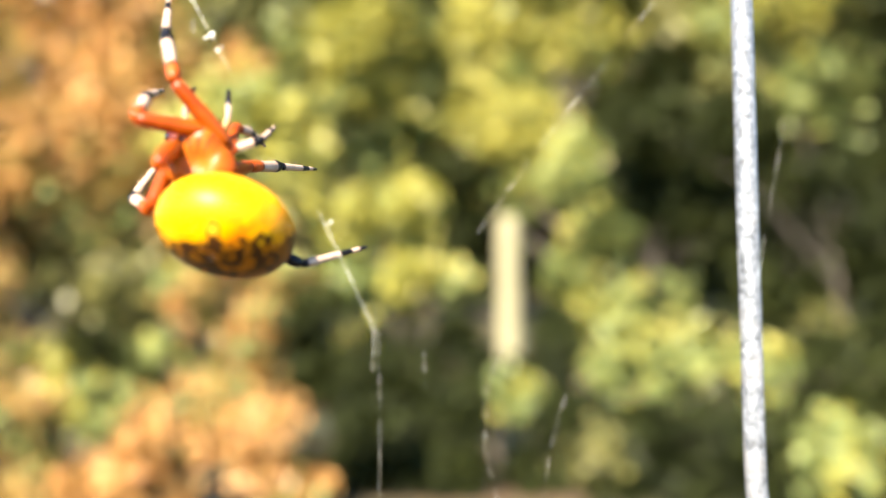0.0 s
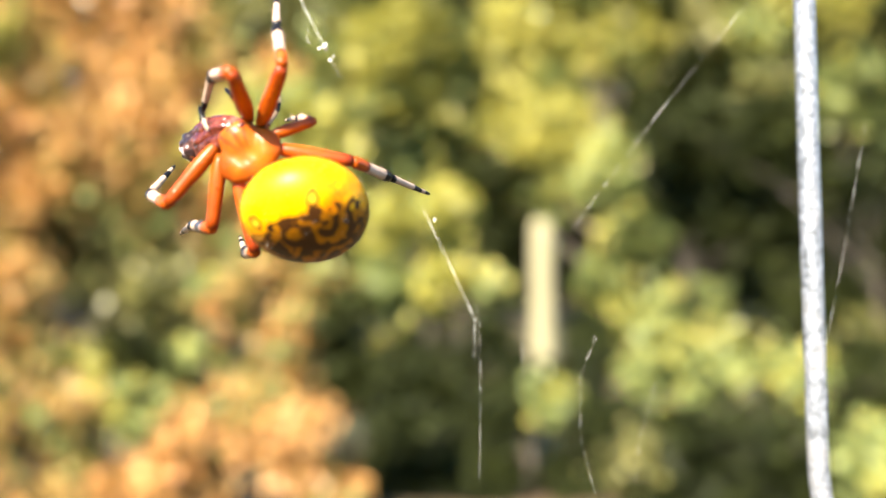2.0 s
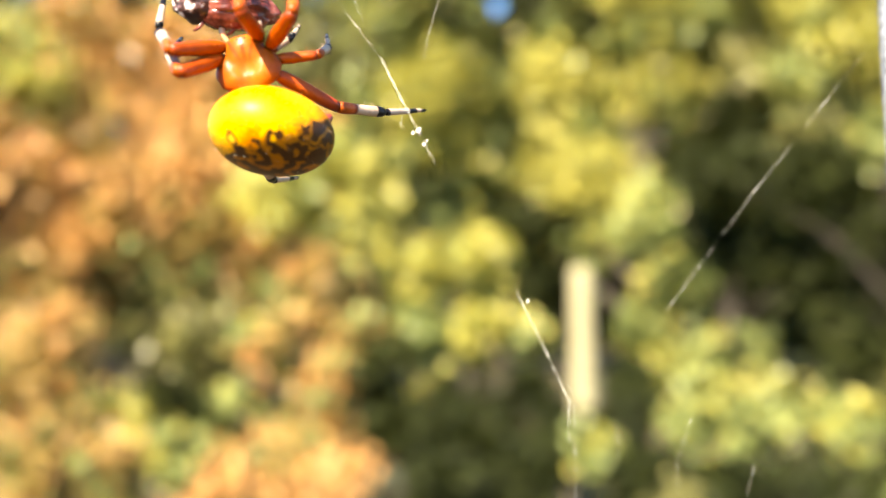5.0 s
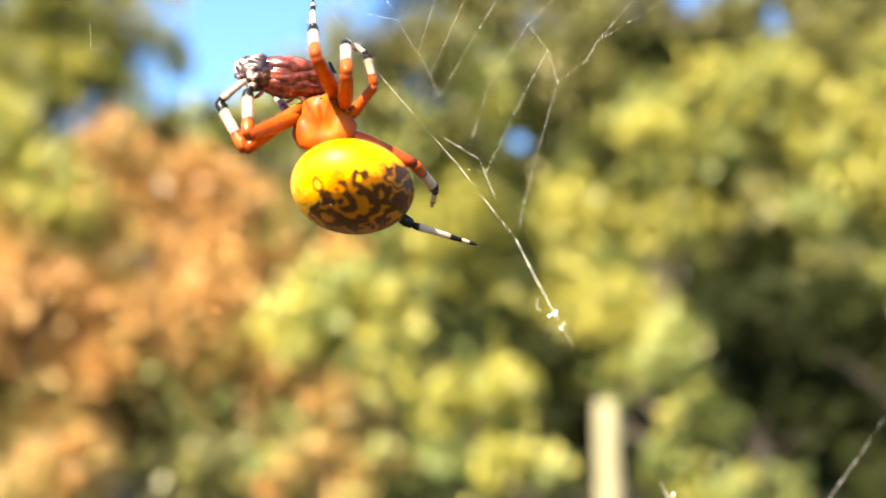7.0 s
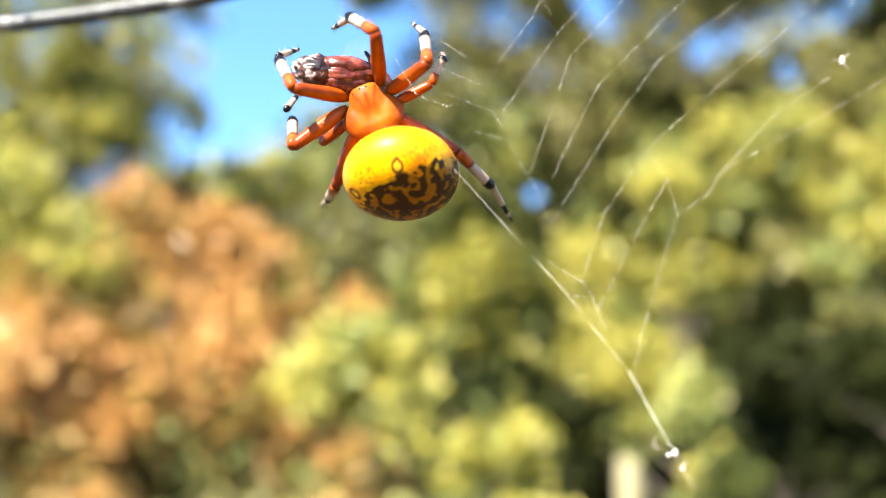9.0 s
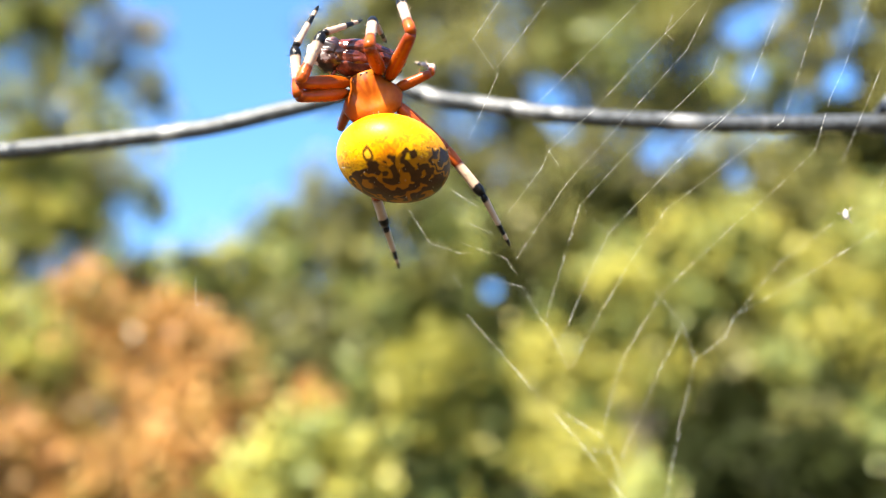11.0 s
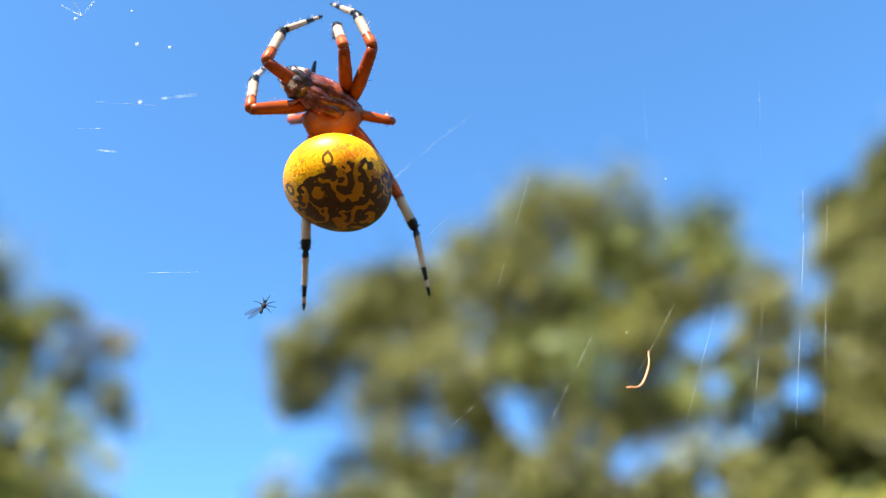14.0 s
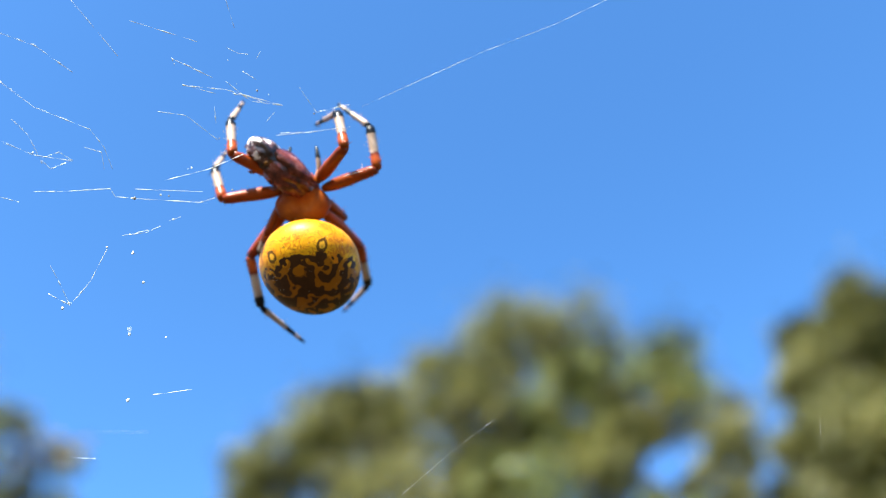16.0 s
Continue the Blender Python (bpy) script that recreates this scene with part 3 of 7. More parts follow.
tree("shrub", "low shrub with orange leaves", "shrub", (-1.0, 4.2, 0), [(-0.9, 4.2, 0.3, 0.23, 2), (-1.3, 4.1, 0.3, 0.23, 2), (-0.6, 4.3, 0.2, 0.14, 3), (-1.1, 4.2, 0.5, 0.15, 4), (-0.7, 4.2, 0.1, 0.17, 4), (-0.4, 4.3, 0.4, 0.15, 3), (-0.3, 4.3, 0.4, 0.12, 3), (-1.3, 4.1, 0.1, 0.20, 2)], trunk=0.02, seed=14, size=0.06)
tree("shrub", "leafy undergrowth bush with leaves darkened for shade", "shrub", (0.2, 4.6, 0), [(0.6, 4.6, 0.4, 0.16, 3), (0.8, 4.5, 0.2, 0.18, 5), (0.1, 4.6, 0.4, 0.16, 3), (0.5, 4.6, 0.1, 0.17, 3), (-0.1, 4.6, 0.2, 0.20, 3), (0.4, 4.6, 0.5, 0.15, 0), (-0.4, 4.6, 0.1, 0.17, 3), (0.1, 4.6, 0.1, 0.20, 3), (0.34, 4.7, 0.55, 0.13, 3), (0.42, 4.65, 0.5, 0.1, 5)], trunk=0.02, seed=15, size=0.06)
tree("shrub", "sunlit bush of orange and yellow leaves", "shrub", (-1.9, 4.0, 0), [(-1.9, 4.0, 0.2, 0.24, 4), (-2.3, 3.8, 0.2, 0.25, 4), (-1.6, 4.1, 0.5, 0.16, 0), (-2.1, 3.9, 0.5, 0.20, 4), (-1.6, 4.1, 0.1, 0.21, 2), (-2.2, 3.8, -0.0, 0.24, 4), (-1.9, 4.0, 0.5, 0.17, 4), (-1.4, 4.2, 0.4, 0.16, 4)], trunk=0.02, seed=16, size=0.06)
tree("shrub", "green bush low to the ground", "shrub", (1.7, 4.2, 0), [(1.1, 4.4, 0.3, 0.19, 3), (1.5, 4.3, 0.2, 0.23, 3), (1.8, 4.1, 0.3, 0.24, 0), (2.2, 3.9, 0.3, 0.26, 0), (1.2, 4.3, 0.0, 0.21, 3), (1.7, 4.2, -0.0, 0.23, 3), (2.1, 4.0, -0.0, 0.25, 3), (0.9, 4.4, -0.0, 0.20, 3)], trunk=0.02, seed=17, size=0.06)
tree("shrub", "hedge-like undergrowth with leaves darkened for shade", "shrub", (1.2, 6.2, 0), [(-0.5, 6.3, 0.4, 0.24, 3), (-0.1, 6.3, 0.3, 0.24, 3), (0.3, 6.3, 0.4, 0.22, 3), (0.8, 6.3, 0.4, 0.22, 3), (1.2, 6.2, 0.4, 0.24, 0), (1.6, 6.1, 0.4, 0.24, 0), (2.1, 6.0, 0.4, 0.24, 0), (2.5, 5.8, 0.4, 0.27, 3), (2.9, 5.6, 0.4, 0.29, 3), (3.2, 5.4, 0.4, 0.29, 3), (1.0, 6.2, 0.0, 0.25, 3), (0.5, 6.3, -0.0, 0.25, 3), (1.4, 6.1, 0.0, 0.25, 3), (1.8, 6.0, 0.0, 0.27, 3), (2.3, 5.9, 0.0, 0.27, 3), (2.8, 5.7, 0.0, 0.29, 3), (0.0, 6.3, -0.1, 0.25, 3)], trunk=0.03, seed=23, size=0.08)
tree("tree", "slim young tree with leaves mostly darkened for shade", "tree", (-0.7, 7.0, 0), [(-1.0, 6.9, 0.3, 0.27, 3), (-0.6, 7.0, 0.1, 0.25, 3), (-1.5, 6.8, 0.5, 0.29, 4), (-1.1, 6.9, 0.7, 0.25, 3), (0.1, 7.0, 0.6, 0.20, 3), (0.9, 6.9, 0.6, 0.22, 3), (-1.8, 6.8, 0.9, 0.29, 4)], trunk=0.03, seed=18, size=0.1)

# the wood's far edge, behind the single trees
rng = random.Random(21)
# mostly near-black leaves: the shade of the gaps is put into their colour
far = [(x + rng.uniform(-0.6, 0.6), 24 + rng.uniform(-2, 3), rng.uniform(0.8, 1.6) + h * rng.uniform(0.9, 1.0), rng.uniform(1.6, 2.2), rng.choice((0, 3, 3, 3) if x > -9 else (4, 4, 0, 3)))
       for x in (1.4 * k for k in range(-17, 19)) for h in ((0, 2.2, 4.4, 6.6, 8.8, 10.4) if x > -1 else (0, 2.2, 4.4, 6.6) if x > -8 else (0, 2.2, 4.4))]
woods = tagged(new("far_woods", leaf_mesh("far_woods", far, 0.34, 55.0, 22)), "edge of a mixed wood in leaves darkened for shade", "woods", kind="stuff")


# a weathered post before the shrubs
post = tagged(new("fence_post"), "pale weathered wooden post among the shrubs", "post")
post.location = (0.37, 4.99, 0)
bm = bmesh.new()
tube(bm, [(0.02, 0, -0.3), (0.012, 0, 0.3), (0.0, 0, 0.9), (-0.005, 0, 1.36), (-0.005, 0, 1.42), (-0.004, 0, 1.435)], [0.074, 0.07, 0.066, 0.062, 0.056, 0.04], 14)
part("shaft", bm, grey_wood, post)


# ---- wire fence ----
fence = tagged(new("wire_fence"), "galvanized steel fence wires, knotted where they cross", "fence")
bm = bmesh.new()
WIRE_Y = 0.136
line = spline([(-3.0, WIRE_Y + 0.02, 1.345), (-0.60, WIRE_Y, 1.338), (-0.30, WIRE_Y, 1.3415), (-0.1430, WIRE_Y, 1.3437), (-0.1250, WIRE_Y, 1.3442), (-0.1050, WIRE_Y, 1.3459), (-0.0910, WIRE_Y, 1.3476), (-0.0780, WIRE_Y, 1.3506), (-0.0700, WIRE_Y, 1.3526), (-0.0625, WIRE_Y, 1.3549), (-0.0575, WIRE_Y, 1.3550), (-0.0500, WIRE_Y, 1.3522), (-0.0410, WIRE_Y, 1.3505), (-0.0330, WIRE_Y, 1.3490), (-0.0250, WIRE_Y, 1.3479), (-0.0120, WIRE_Y, 1.3466), (-0.0030, WIRE_Y, 1.3459), (0.0100, WIRE_Y, 1.3455), (0.0250, WIRE_Y, 1.3452),
               (0.056, WIRE_Y, 1.344), (0.25, WIRE_Y, 1.341), (0.60, WIRE_Y, 1.336), (3.0, WIRE_Y + 0.02, 1.345)], 6)
tube(bm, line, 0.00148, 14)
part("horizontal_wire", bm, dull_zinc, fence, "grey wire with a shallow upward kink")
bm = bmesh.new()
line = spline([(0.056, WIRE_Y, -0.05), (0.054, WIRE_Y, 0.5), (0.0485, WIRE_Y, 1.12), (0.0456, WIRE_Y, 1.221), (0.0447, WIRE_Y, 1.250), (0.0437, WIRE_Y, 1.285), (0.0425, WIRE_Y, 1.326), (0.037, WIRE_Y - 0.001, 1.338), (0.030, WIRE_Y - 0.0025, 1.3415), (0.0267, WIRE_Y - 0.0034, 1.3452), (0.0262, WIRE_Y - 0.001, 1.3489)], 8)
tube(bm, line, 0.00158, 14)
part("vertical_wire", bm, zinc, fence, "bright speckled upright wire")
bm = bmesh.new()
knot = [(0.0262 + 0.0004 * k - 0.0016, WIRE_Y + 0.0034 * math.cos(k * 0.9), 1.3450 + 0.0034 * math.sin(k * 0.9)) for k in range(18)]
tube(bm, spline(knot, 3), 0.0011, 8)
part("knot", bm, dull_zinc, fence, "wire wrapped tightly round the crossing")


# ---- web ----
WEB_Y = 0.092
web = tagged(new("spider_web"), "torn orb web of fine pale silk threads", "spider web")
web.location = (0, WEB_Y, 1.3)
silk_rng = random.Random(5)


def silk(points, thick=1.0):
    """One thread of the web through places (x, z) in its plane, or (x, y, z): thin, with small sticky swellings and
    thicker runs that imitate glints.
    """
    rough = [(p[0], p[1] - WEB_Y if len(p) == 3 else silk_rng.uniform(-0.0005, 0.0005), p[-1] - 1.3) for p in points]
    joints = [Vector(p) for p in rough]
    pts = [a.lerp(b, k / 14) for a, b in zip(joints, joints[1:]) for k in range(14)] + [joints[-1]]     # taut from joint to joint
    # broken glints are shaped as thick and thin runs of the thread
    start = silk_rng.uniform(0, 50)
    r = [thick * 0.000013 * max(0.12, 0.8 + 1.9 * noise.noise(Vector((start + 0.33 * i, 0, 0)))) * silk_rng.choice((0.7, 0.9, 1.0, 1.0, 1.2, 1.8)) for i in range(len(pts))]
    bm = bmesh.new()
    tube(bm, pts, r, 5)
    return part("thread", bm, silk_skin, web)


def speck(x, z, y=WEB_Y, size=0.00012):
    """A bead of glue or a crumb caught on a thread."""
    bm = bmesh.new()
    s = size * silk_rng.uniform(0.5, 1.1)
    ball(bm, (x, y - WEB_Y + silk_rng.uniform(-0.0004, 0.0004), z - 1.3), (s, s, s * silk_rng.uniform(0.8, 1.6)), 7, 5, lambda v: v * silk_rng.uniform(0.4, 1.3))
    return part("bead", bm, husk_skin if silk_rng.random() < 0.3 else silk_skin, web)


silk([(-0.0502, 1.3472), (-0.0445, 1.3540), (-0.0396, 1.3591)], 0.45)
silk([(-0.0541, 1.3515), (-0.0517, 1.3522)], 0.45)
silk([(-0.0028, 0.0921, 1.3960), (-0.0029, 0.0963, 1.3913), (-0.0052, 0.1083, 1.3745)], 0.5)
silk([(-0.0004, 0.0910, 1.3957), (-0.0025, 0.1073, 1.3739)], 0.5)
silk([(-0.0073, 0.1013, 1.3874), (-0.0095, 0.1097, 1.3752)], 0.5)
silk([(-0.0121, 0.1026, 1.3884), (-0.0169, 0.1116, 1.3763)], 0.5)
silk([(-0.0450, 0.1142, 1.3788), (-0.0391, 0.1118, 1.3829)], 0.5)
silk([(-0.0398, 0.1145, 1.3781), (-0.0361, 0.1130, 1.3806)], 0.5)
silk([(-0.0319, 0.1131, 1.3795), (-0.0263, 0.1071, 1.3879)], 0.5)
silk([(-0.0464, 0.1007, 1.3987), (-0.0441, 0.0994, 1.4003)], 0.5)
silk([(-0.0377, 0.1046, 1.3936), (-0.0334, 0.0956, 1.4035)], 0.5)
silk([(-0.0215, 0.1092, 1.3830), (-0.0168, 0.1037, 1.3893)], 0.5)
silk([(-0.0797, 0.0981, 1.3923), (-0.0738, 0.0996, 1.3934)], 0.5)
silk([(-0.0837, 0.0829, 1.4056), (-0.0776, 0.0848, 1.4069)], 0.5)
silk([(-0.0858, 0.0845, 1.4030), (-0.0834, 0.0853, 1.4037)], 0.5)
silk([(-0.0569, 0.0701, 1.4455), (-0.0421, 0.0645, 1.4490), (-0.0332, 0.0611, 1.4498), (-0.0192, 0.0537, 1.4502)], 1.2)
silk([(-0.0967, 0.0622, 1.4383), (-0.0937, 0.0653, 1.4379), (-0.0883, 0.0687, 1.4384)], 2.5)
silk([(-0.0963, 0.0577, 1.4411), (-0.0932, 0.0595, 1.4417), (-0.0896, 0.0629, 1.4414)], 2.5)
silk([(-0.0892, 0.0558, 1.4454), (-0.0849, 0.0621, 1.4438)], 2.5)
silk([(-0.0834, 0.0588, 1.4462), (-0.0762, 0.0619, 1.4469)], 2.5)
silk([(-0.0941, 0.0731, 1.4322), (-0.0914, 0.0738, 1.4331), (-0.0864, 0.0747, 1.4348), (-0.0859, 0.0756, 1.4344), (-0.0838, 0.0762, 1.4348), (-0.0756, 0.0781, 1.4363)], 2.5)
silk([(-0.0837, 0.0753, 1.4355), (-0.0762, 0.0769, 1.4370)], 2.5)
silk([(-0.0971, 0.0677, 1.4346), (-0.0940, 0.0698, 1.4348), (-0.0901, 0.0713, 1.4357)], 2.5)
silk([(-0.0780, 0.0661, 1.4439), (-0.0732, 0.0671, 1.4446), (-0.0666, 0.0694, 1.4447)], 2.5)
silk([(-0.0810, 0.0683, 1.4416), (-0.0779, 0.0691, 1.4420), (-0.0744, 0.0720, 1.4411)], 2.5)
silk([(-0.0806, 0.0751, 1.4369), (-0.0755, 0.0748, 1.4388), (-0.0708, 0.0737, 1.4409)], 2.5)
silk([(-0.0928, 0.0824, 1.4249), (-0.0906, 0.0840, 1.4246), (-0.0886, 0.0826, 1.4270), (-0.0868, 0.0801, 1.4302)], 2.5)
silk([(-0.0727, 0.0579, 1.4498), (-0.0719, 0.0609, 1.4485)], 2.5)
silk([(-0.0816, 0.0934, 1.4188), (-0.0773, 0.0940, 1.4201)], 2.5)
silk([(-0.0524, 0.1045, 1.4116), (-0.0458, 0.1015, 1.4162), (-0.0397, 0.0986, 1.4195)], 0.6)
silk([(-0.0853, 0.0793, 1.4316), (-0.0826, 0.0796, 1.4325), (-0.0810, 0.0793, 1.4334)], 2.5)
silk([(-0.0172, 0.0941, 1.4185), (-0.0170, 0.1005, 1.4096)], 0.25)
silk([(-0.0035, 0.0905, 1.4150), (-0.0039, 0.0969, 1.4063)], 0.25)
silk([(-0.0973, 0.0727, 1.4307), (-0.0955, 0.0737, 1.4310)], 2.5)
silk([(-0.0791, 0.0632, 1.4452), (-0.0751, 0.0655, 1.4451)], 2.5)
silk([(-0.0674, 0.0724, 1.4426), (-0.0636, 0.0724, 1.4432), (-0.0584, 0.0721, 1.4441)], 2.5)
silk([(-0.0732, 0.0663, 1.4452), (-0.0703, 0.0686, 1.4444), (-0.0666, 0.0694, 1.4447)], 2.5)
silk([(-0.0645, 0.0677, 1.4461), (-0.0625, 0.0704, 1.4447), (-0.0583, 0.0698, 1.4456)], 2.5)
silk([(-0.0932, 0.0703, 1.4349), (-0.0915, 0.0701, 1.4358), (-0.0902, 0.0712, 1.4357), (-0.0924, 0.0715, 1.4344), (-0.0932, 0.0705, 1.4347)], 2.5)
silk([(-0.0889, 0.0703, 1.4370), (-0.0872, 0.0711, 1.4372), (-0.0870, 0.0728, 1.4361)], 2.5)
silk([(-0.0894, 0.0956, 1.4115), (-0.0872, 0.0964, 1.4119)], 2.5)
silk([(-0.0792, 0.0631, 1.4453), (-0.0788, 0.0640, 1.4449)], 2.5)
silk([(-0.0778, 0.0639, 1.4452), (-0.0747, 0.0657, 1.4451)], 2.5)
silk([(-0.0781, 0.0660, 1.4439), (-0.0744, 0.0674, 1.4442)], 2.5)
silk([(-0.0725, 0.0676, 1.4445), (-0.0706, 0.0681, 1.4447), (-0.0687, 0.0690, 1.4446)], 2.5)
silk([(-0.0712, 0.0654, 1.4461), (-0.0696, 0.0665, 1.4459)], 2.5)
silk([(-0.0686, 0.0709, 1.4433), (-0.0676, 0.0700, 1.4441)], 2.5)
silk([(-0.0669, 0.0722, 1.4428), (-0.0633, 0.0724, 1.4433)], 2.5)
silk([(-0.0594, 0.0772, 1.4404), (-0.0563, 0.0766, 1.4412)], 2.5)
silk([(-0.0746, 0.0687, 1.4433), (-0.0745, 0.0704, 1.4422)], 2.5)
silk([(-0.0769, 0.0779, 1.4360), (-0.0749, 0.0777, 1.4368)], 2.5)
silk([(-0.0838, 0.0794, 1.4322), (-0.0825, 0.0794, 1.4327)], 2.5)
silk([(-0.0801, 0.0790, 1.4340), (-0.0788, 0.0789, 1.4346)], 2.5)
silk([(-0.0695, 0.0643, 1.4472), (-0.0690, 0.0636, 1.4477)], 2.5)
silk([(-0.0730, 0.0628, 1.4472), (-0.0717, 0.0635, 1.4471), (-0.0704, 0.0638, 1.4473)], 2.5)
silk([(-0.0959, 0.0659, 1.4364), (-0.0944, 0.0678, 1.4359), (-0.0932, 0.0708, 1.4345)], 2.5)
silk([(-0.0926, 0.0801, 1.4272), (-0.0917, 0.0817, 1.4261), (-0.0906, 0.0840, 1.4246)], 2.5)
silk([(-0.0883, 0.0687, 1.4384), (-0.0869, 0.0707, 1.4376), (-0.0861, 0.0729, 1.4363)], 2.5)
silk([(0.0038, 1.3140), (0.0066, 1.3126), (0.0098, 1.3113)], 0.7)
silk([(-0.0106, 1.2535), (-0.0080, 1.2482), (-0.0052, 1.2421), (-0.0053, 1.2380)], 1.3)
silk([(0.0082, 1.2561), (0.0141, 1.2639), (0.0251, 1.2778)], 0.4)
silk([(0.0082, 1.2561), (0.0048, 1.2514)], 0.7)
silk([(0.0073, 1.2404), (0.0056, 1.2363), (0.0056, 1.2304), (0.0069, 1.2251), (0.0091, 1.2206)], 0.4)
silk([(0.0134, 1.2358), (0.0117, 1.2299), (0.0114, 1.2251)], 0.4)
silk([(0.0307, 1.2398), (0.0323, 1.2486), (0.0343, 1.2620)], 0.4)
silk([(-0.0004, 1.2403), (-0.0002, 1.2362)], 0.4)
silk([(-0.0052, 1.2438), (-0.0047, 1.2415), (-0.0046, 1.2344), (-0.0047, 1.2249)], 0.4)
speck(-0.0803, 1.4241, 0.0893, 0.0002)
speck(-0.0842, 1.4177, 0.0933, 0.0002)
speck(-0.0841, 1.4305, 0.0812, 0.0002)
speck(-0.0830, 1.4285, 0.0838, 0.0002)
speck(-0.0844, 1.4238, 0.0879, 0.0002)
speck(-0.0838, 1.4347, 0.0764, 0.0002)
speck(-0.0906, 1.4246, 0.0840, 0.0002)
speck(-0.0728, 1.4464, 0.0643, 0.00013)
speck(-0.0719, 1.4452, 0.0667, 0.00013)
speck(-0.0742, 1.4413, 0.0719, 0.00013)
speck(-0.0778, 1.4382, 0.0746, 0.00013)
speck(-0.0728, 1.4379, 0.0771, 0.00013)
speck(-0.0810, 1.4358, 0.0764, 0.0002)
speck(-0.0800, 1.4357, 0.0769, 0.00013)
speck(-0.0774, 1.4384, 0.0745, 0.00013)
speck(-0.0914, 1.4242, 0.0840, 0.0002)
speck(-0.0868, 1.4302, 0.0801, 0.0002)
speck(-0.0940, 1.4348, 0.0698, 0.0002)
speck(-0.0682, 1.4450, 0.0684, 0.00013)
speck(-0.0696, 1.4453, 0.0675, 0.00013)
speck(-0.0628, 1.4448, 0.0703, 0.00013)
speck(-0.0604, 1.3900, 0.1059, 0.00013)
speck(-0.0408, 1.3996, 0.0999, 0.00013)
speck(-0.0225, 1.3873, 0.1067, 0.00013)
speck(-0.0790, 1.4130, 0.0759, 0.00013)
speck(-0.0172, 1.4010, 0.0941, 0.00013)
speck(-0.0208, 1.2708)
speck(-0.0200, 1.2695)
speck(-0.0215, 1.2703)
speck(-0.0052, 1.2421)
speck(0.0138, 1.2636)
speck(0.0307, 1.2398)
speck(-0.0094, 1.2524)

# the stout radial thread with a tuft of loose silk at its lower end
silk([(-0.0430, 1.3010), (-0.0311, 1.2866), (-0.0250, 1.2785), (-0.0210, 1.2706), (-0.0190, 1.2668)], 0.75)
silk([(-0.0250, 1.2785), (-0.0229, 1.2742), (-0.0210, 1.2706)], 1.2)
silk([(-0.0226, 1.2722), (-0.0229, 1.2712), (-0.0224, 1.2708)], 1.2)
silk([(-0.0329, 1.2902), (-0.0290, 1.2876), (-0.0270, 1.2827)], 0.7)
silk([(-0.0311, 1.2866), (-0.0288, 1.2862)], 0.4)
speck(-0.0210, 1.2705, size=0.00025)
speck(-0.0208, 1.2702, size=0.0002)
speck(-0.0203, 1.2690, size=0.0002)

# the slanting capture threads sway as a sheet of their own
fan = tagged(new("spider_web"), "fan of fine slanting capture threads in a torn orb web", "spider web")
fan.location = (-0.02, WEB_Y, 1.305)


def strand(points, thick=0.42):
    """One capture thread, in millimetres from the middle of the fan, taut between its joints, with glue beads along it
    and thicker runs that imitate glints.
    """
    joints = [Vector((x / 1000, silk_rng.uniform(-0.0003, 0.0003), z / 1000)) for x, z in points]
    pts = [a.lerp(b, k / 24) for a, b in zip(joints, joints[1:]) for k in range(24)] + [joints[-1]]
    # the radius swells and fades to shape glints into the strand
    start = silk_rng.uniform(0, 50)
    r = [thick * 0.000013 * max(0.3, 0.95 + 1.3 * noise.noise(Vector((start + 0.3 * i, 0, 0)))) * silk_rng.choice((0.6, 0.8, 1.0, 1.0, 1.3, 1.7)) for i in range(len(pts))]
    bm = bmesh.new()
    tube(bm, pts, r, 5)
    part("thread", bm, silk_skin, fan)
    for p in joints[1:-1]:
        if silk_rng.random() < 0.7:
            bm = bmesh.new()
            size = silk_rng.uniform(0.00002, 0.00005)
            ball(bm, p, (size, size, 1.4 * size), 7, 5)
            part("bead", bm, silk_skin, fan)


strand([(-10.7, 49.6), (-19.0, 35.9), (-22.4, 30.3), (-19.5, 25.0), (-22.9, 16.6)])
strand([(-5.2, 47.7), (-14.1, 34.4), (-19.6, 26.2)])
strand([(4.0, 41.7), (-6.8, 29.9), (-14.9, 21.1)])
strand([(8.0, 48.0), (1.9, 33.2), (0.7, 30.3), (1.6, 29.1)])
strand([(11.4, 42.1), (0.7, 30.2), (-8.6, 19.8), (-13.7, 14.7), (-14.7, 12.5), (-18.5, 7.1)])
strand([(-13.7, 14.9), (-12.6, 12.7)])
strand([(12.1, 45.4), (4.8, 31.2), (3.0, 27.7), (-4.5, 19.1), (-9.7, 13.0), (-11.9, 10.6), (-14.7, 6.3), (-17.8, 1.5)])
strand([(6.7, 27.0), (5.7, 24.6), (-2.4, 16.5), (-5.3, 13.6), (-10.5, 7.8), (-14.8, -5.5)])
strand([(19.9, 45.5), (13.4, 30.9), (8.9, 20.8), (0.7, 13.0), (-7.5, 4.4), (-10.0, -0.6), (-13.5, -8.5)])
strand([(24.8, 46.7), (18.7, 31.9), (12.9, 17.8), (-1.0, 7.2), (-5.2, 1.3), (-9.1, -5.1), (-12.4, -10.9)])
strand([(31.1, 47.5), (24.5, 32.9), (20.8, 24.8), (18.6, 20.7), (16.1, 14.2), (11.0, 9.3), (6.0, 5.1), (0.0, -0.4), (-2.5, -2.9), (-7.0, -10.0), (-9.2, -16.8)])
strand([(33.1, 40.5), (25.8, 26.3), (18.5, 12.1)])
strand([(26.1, 16.4), (22.5, 9.5)])
strand([(16.7, 5.2), (10.5, 0.7), (4.6, -5.9)])
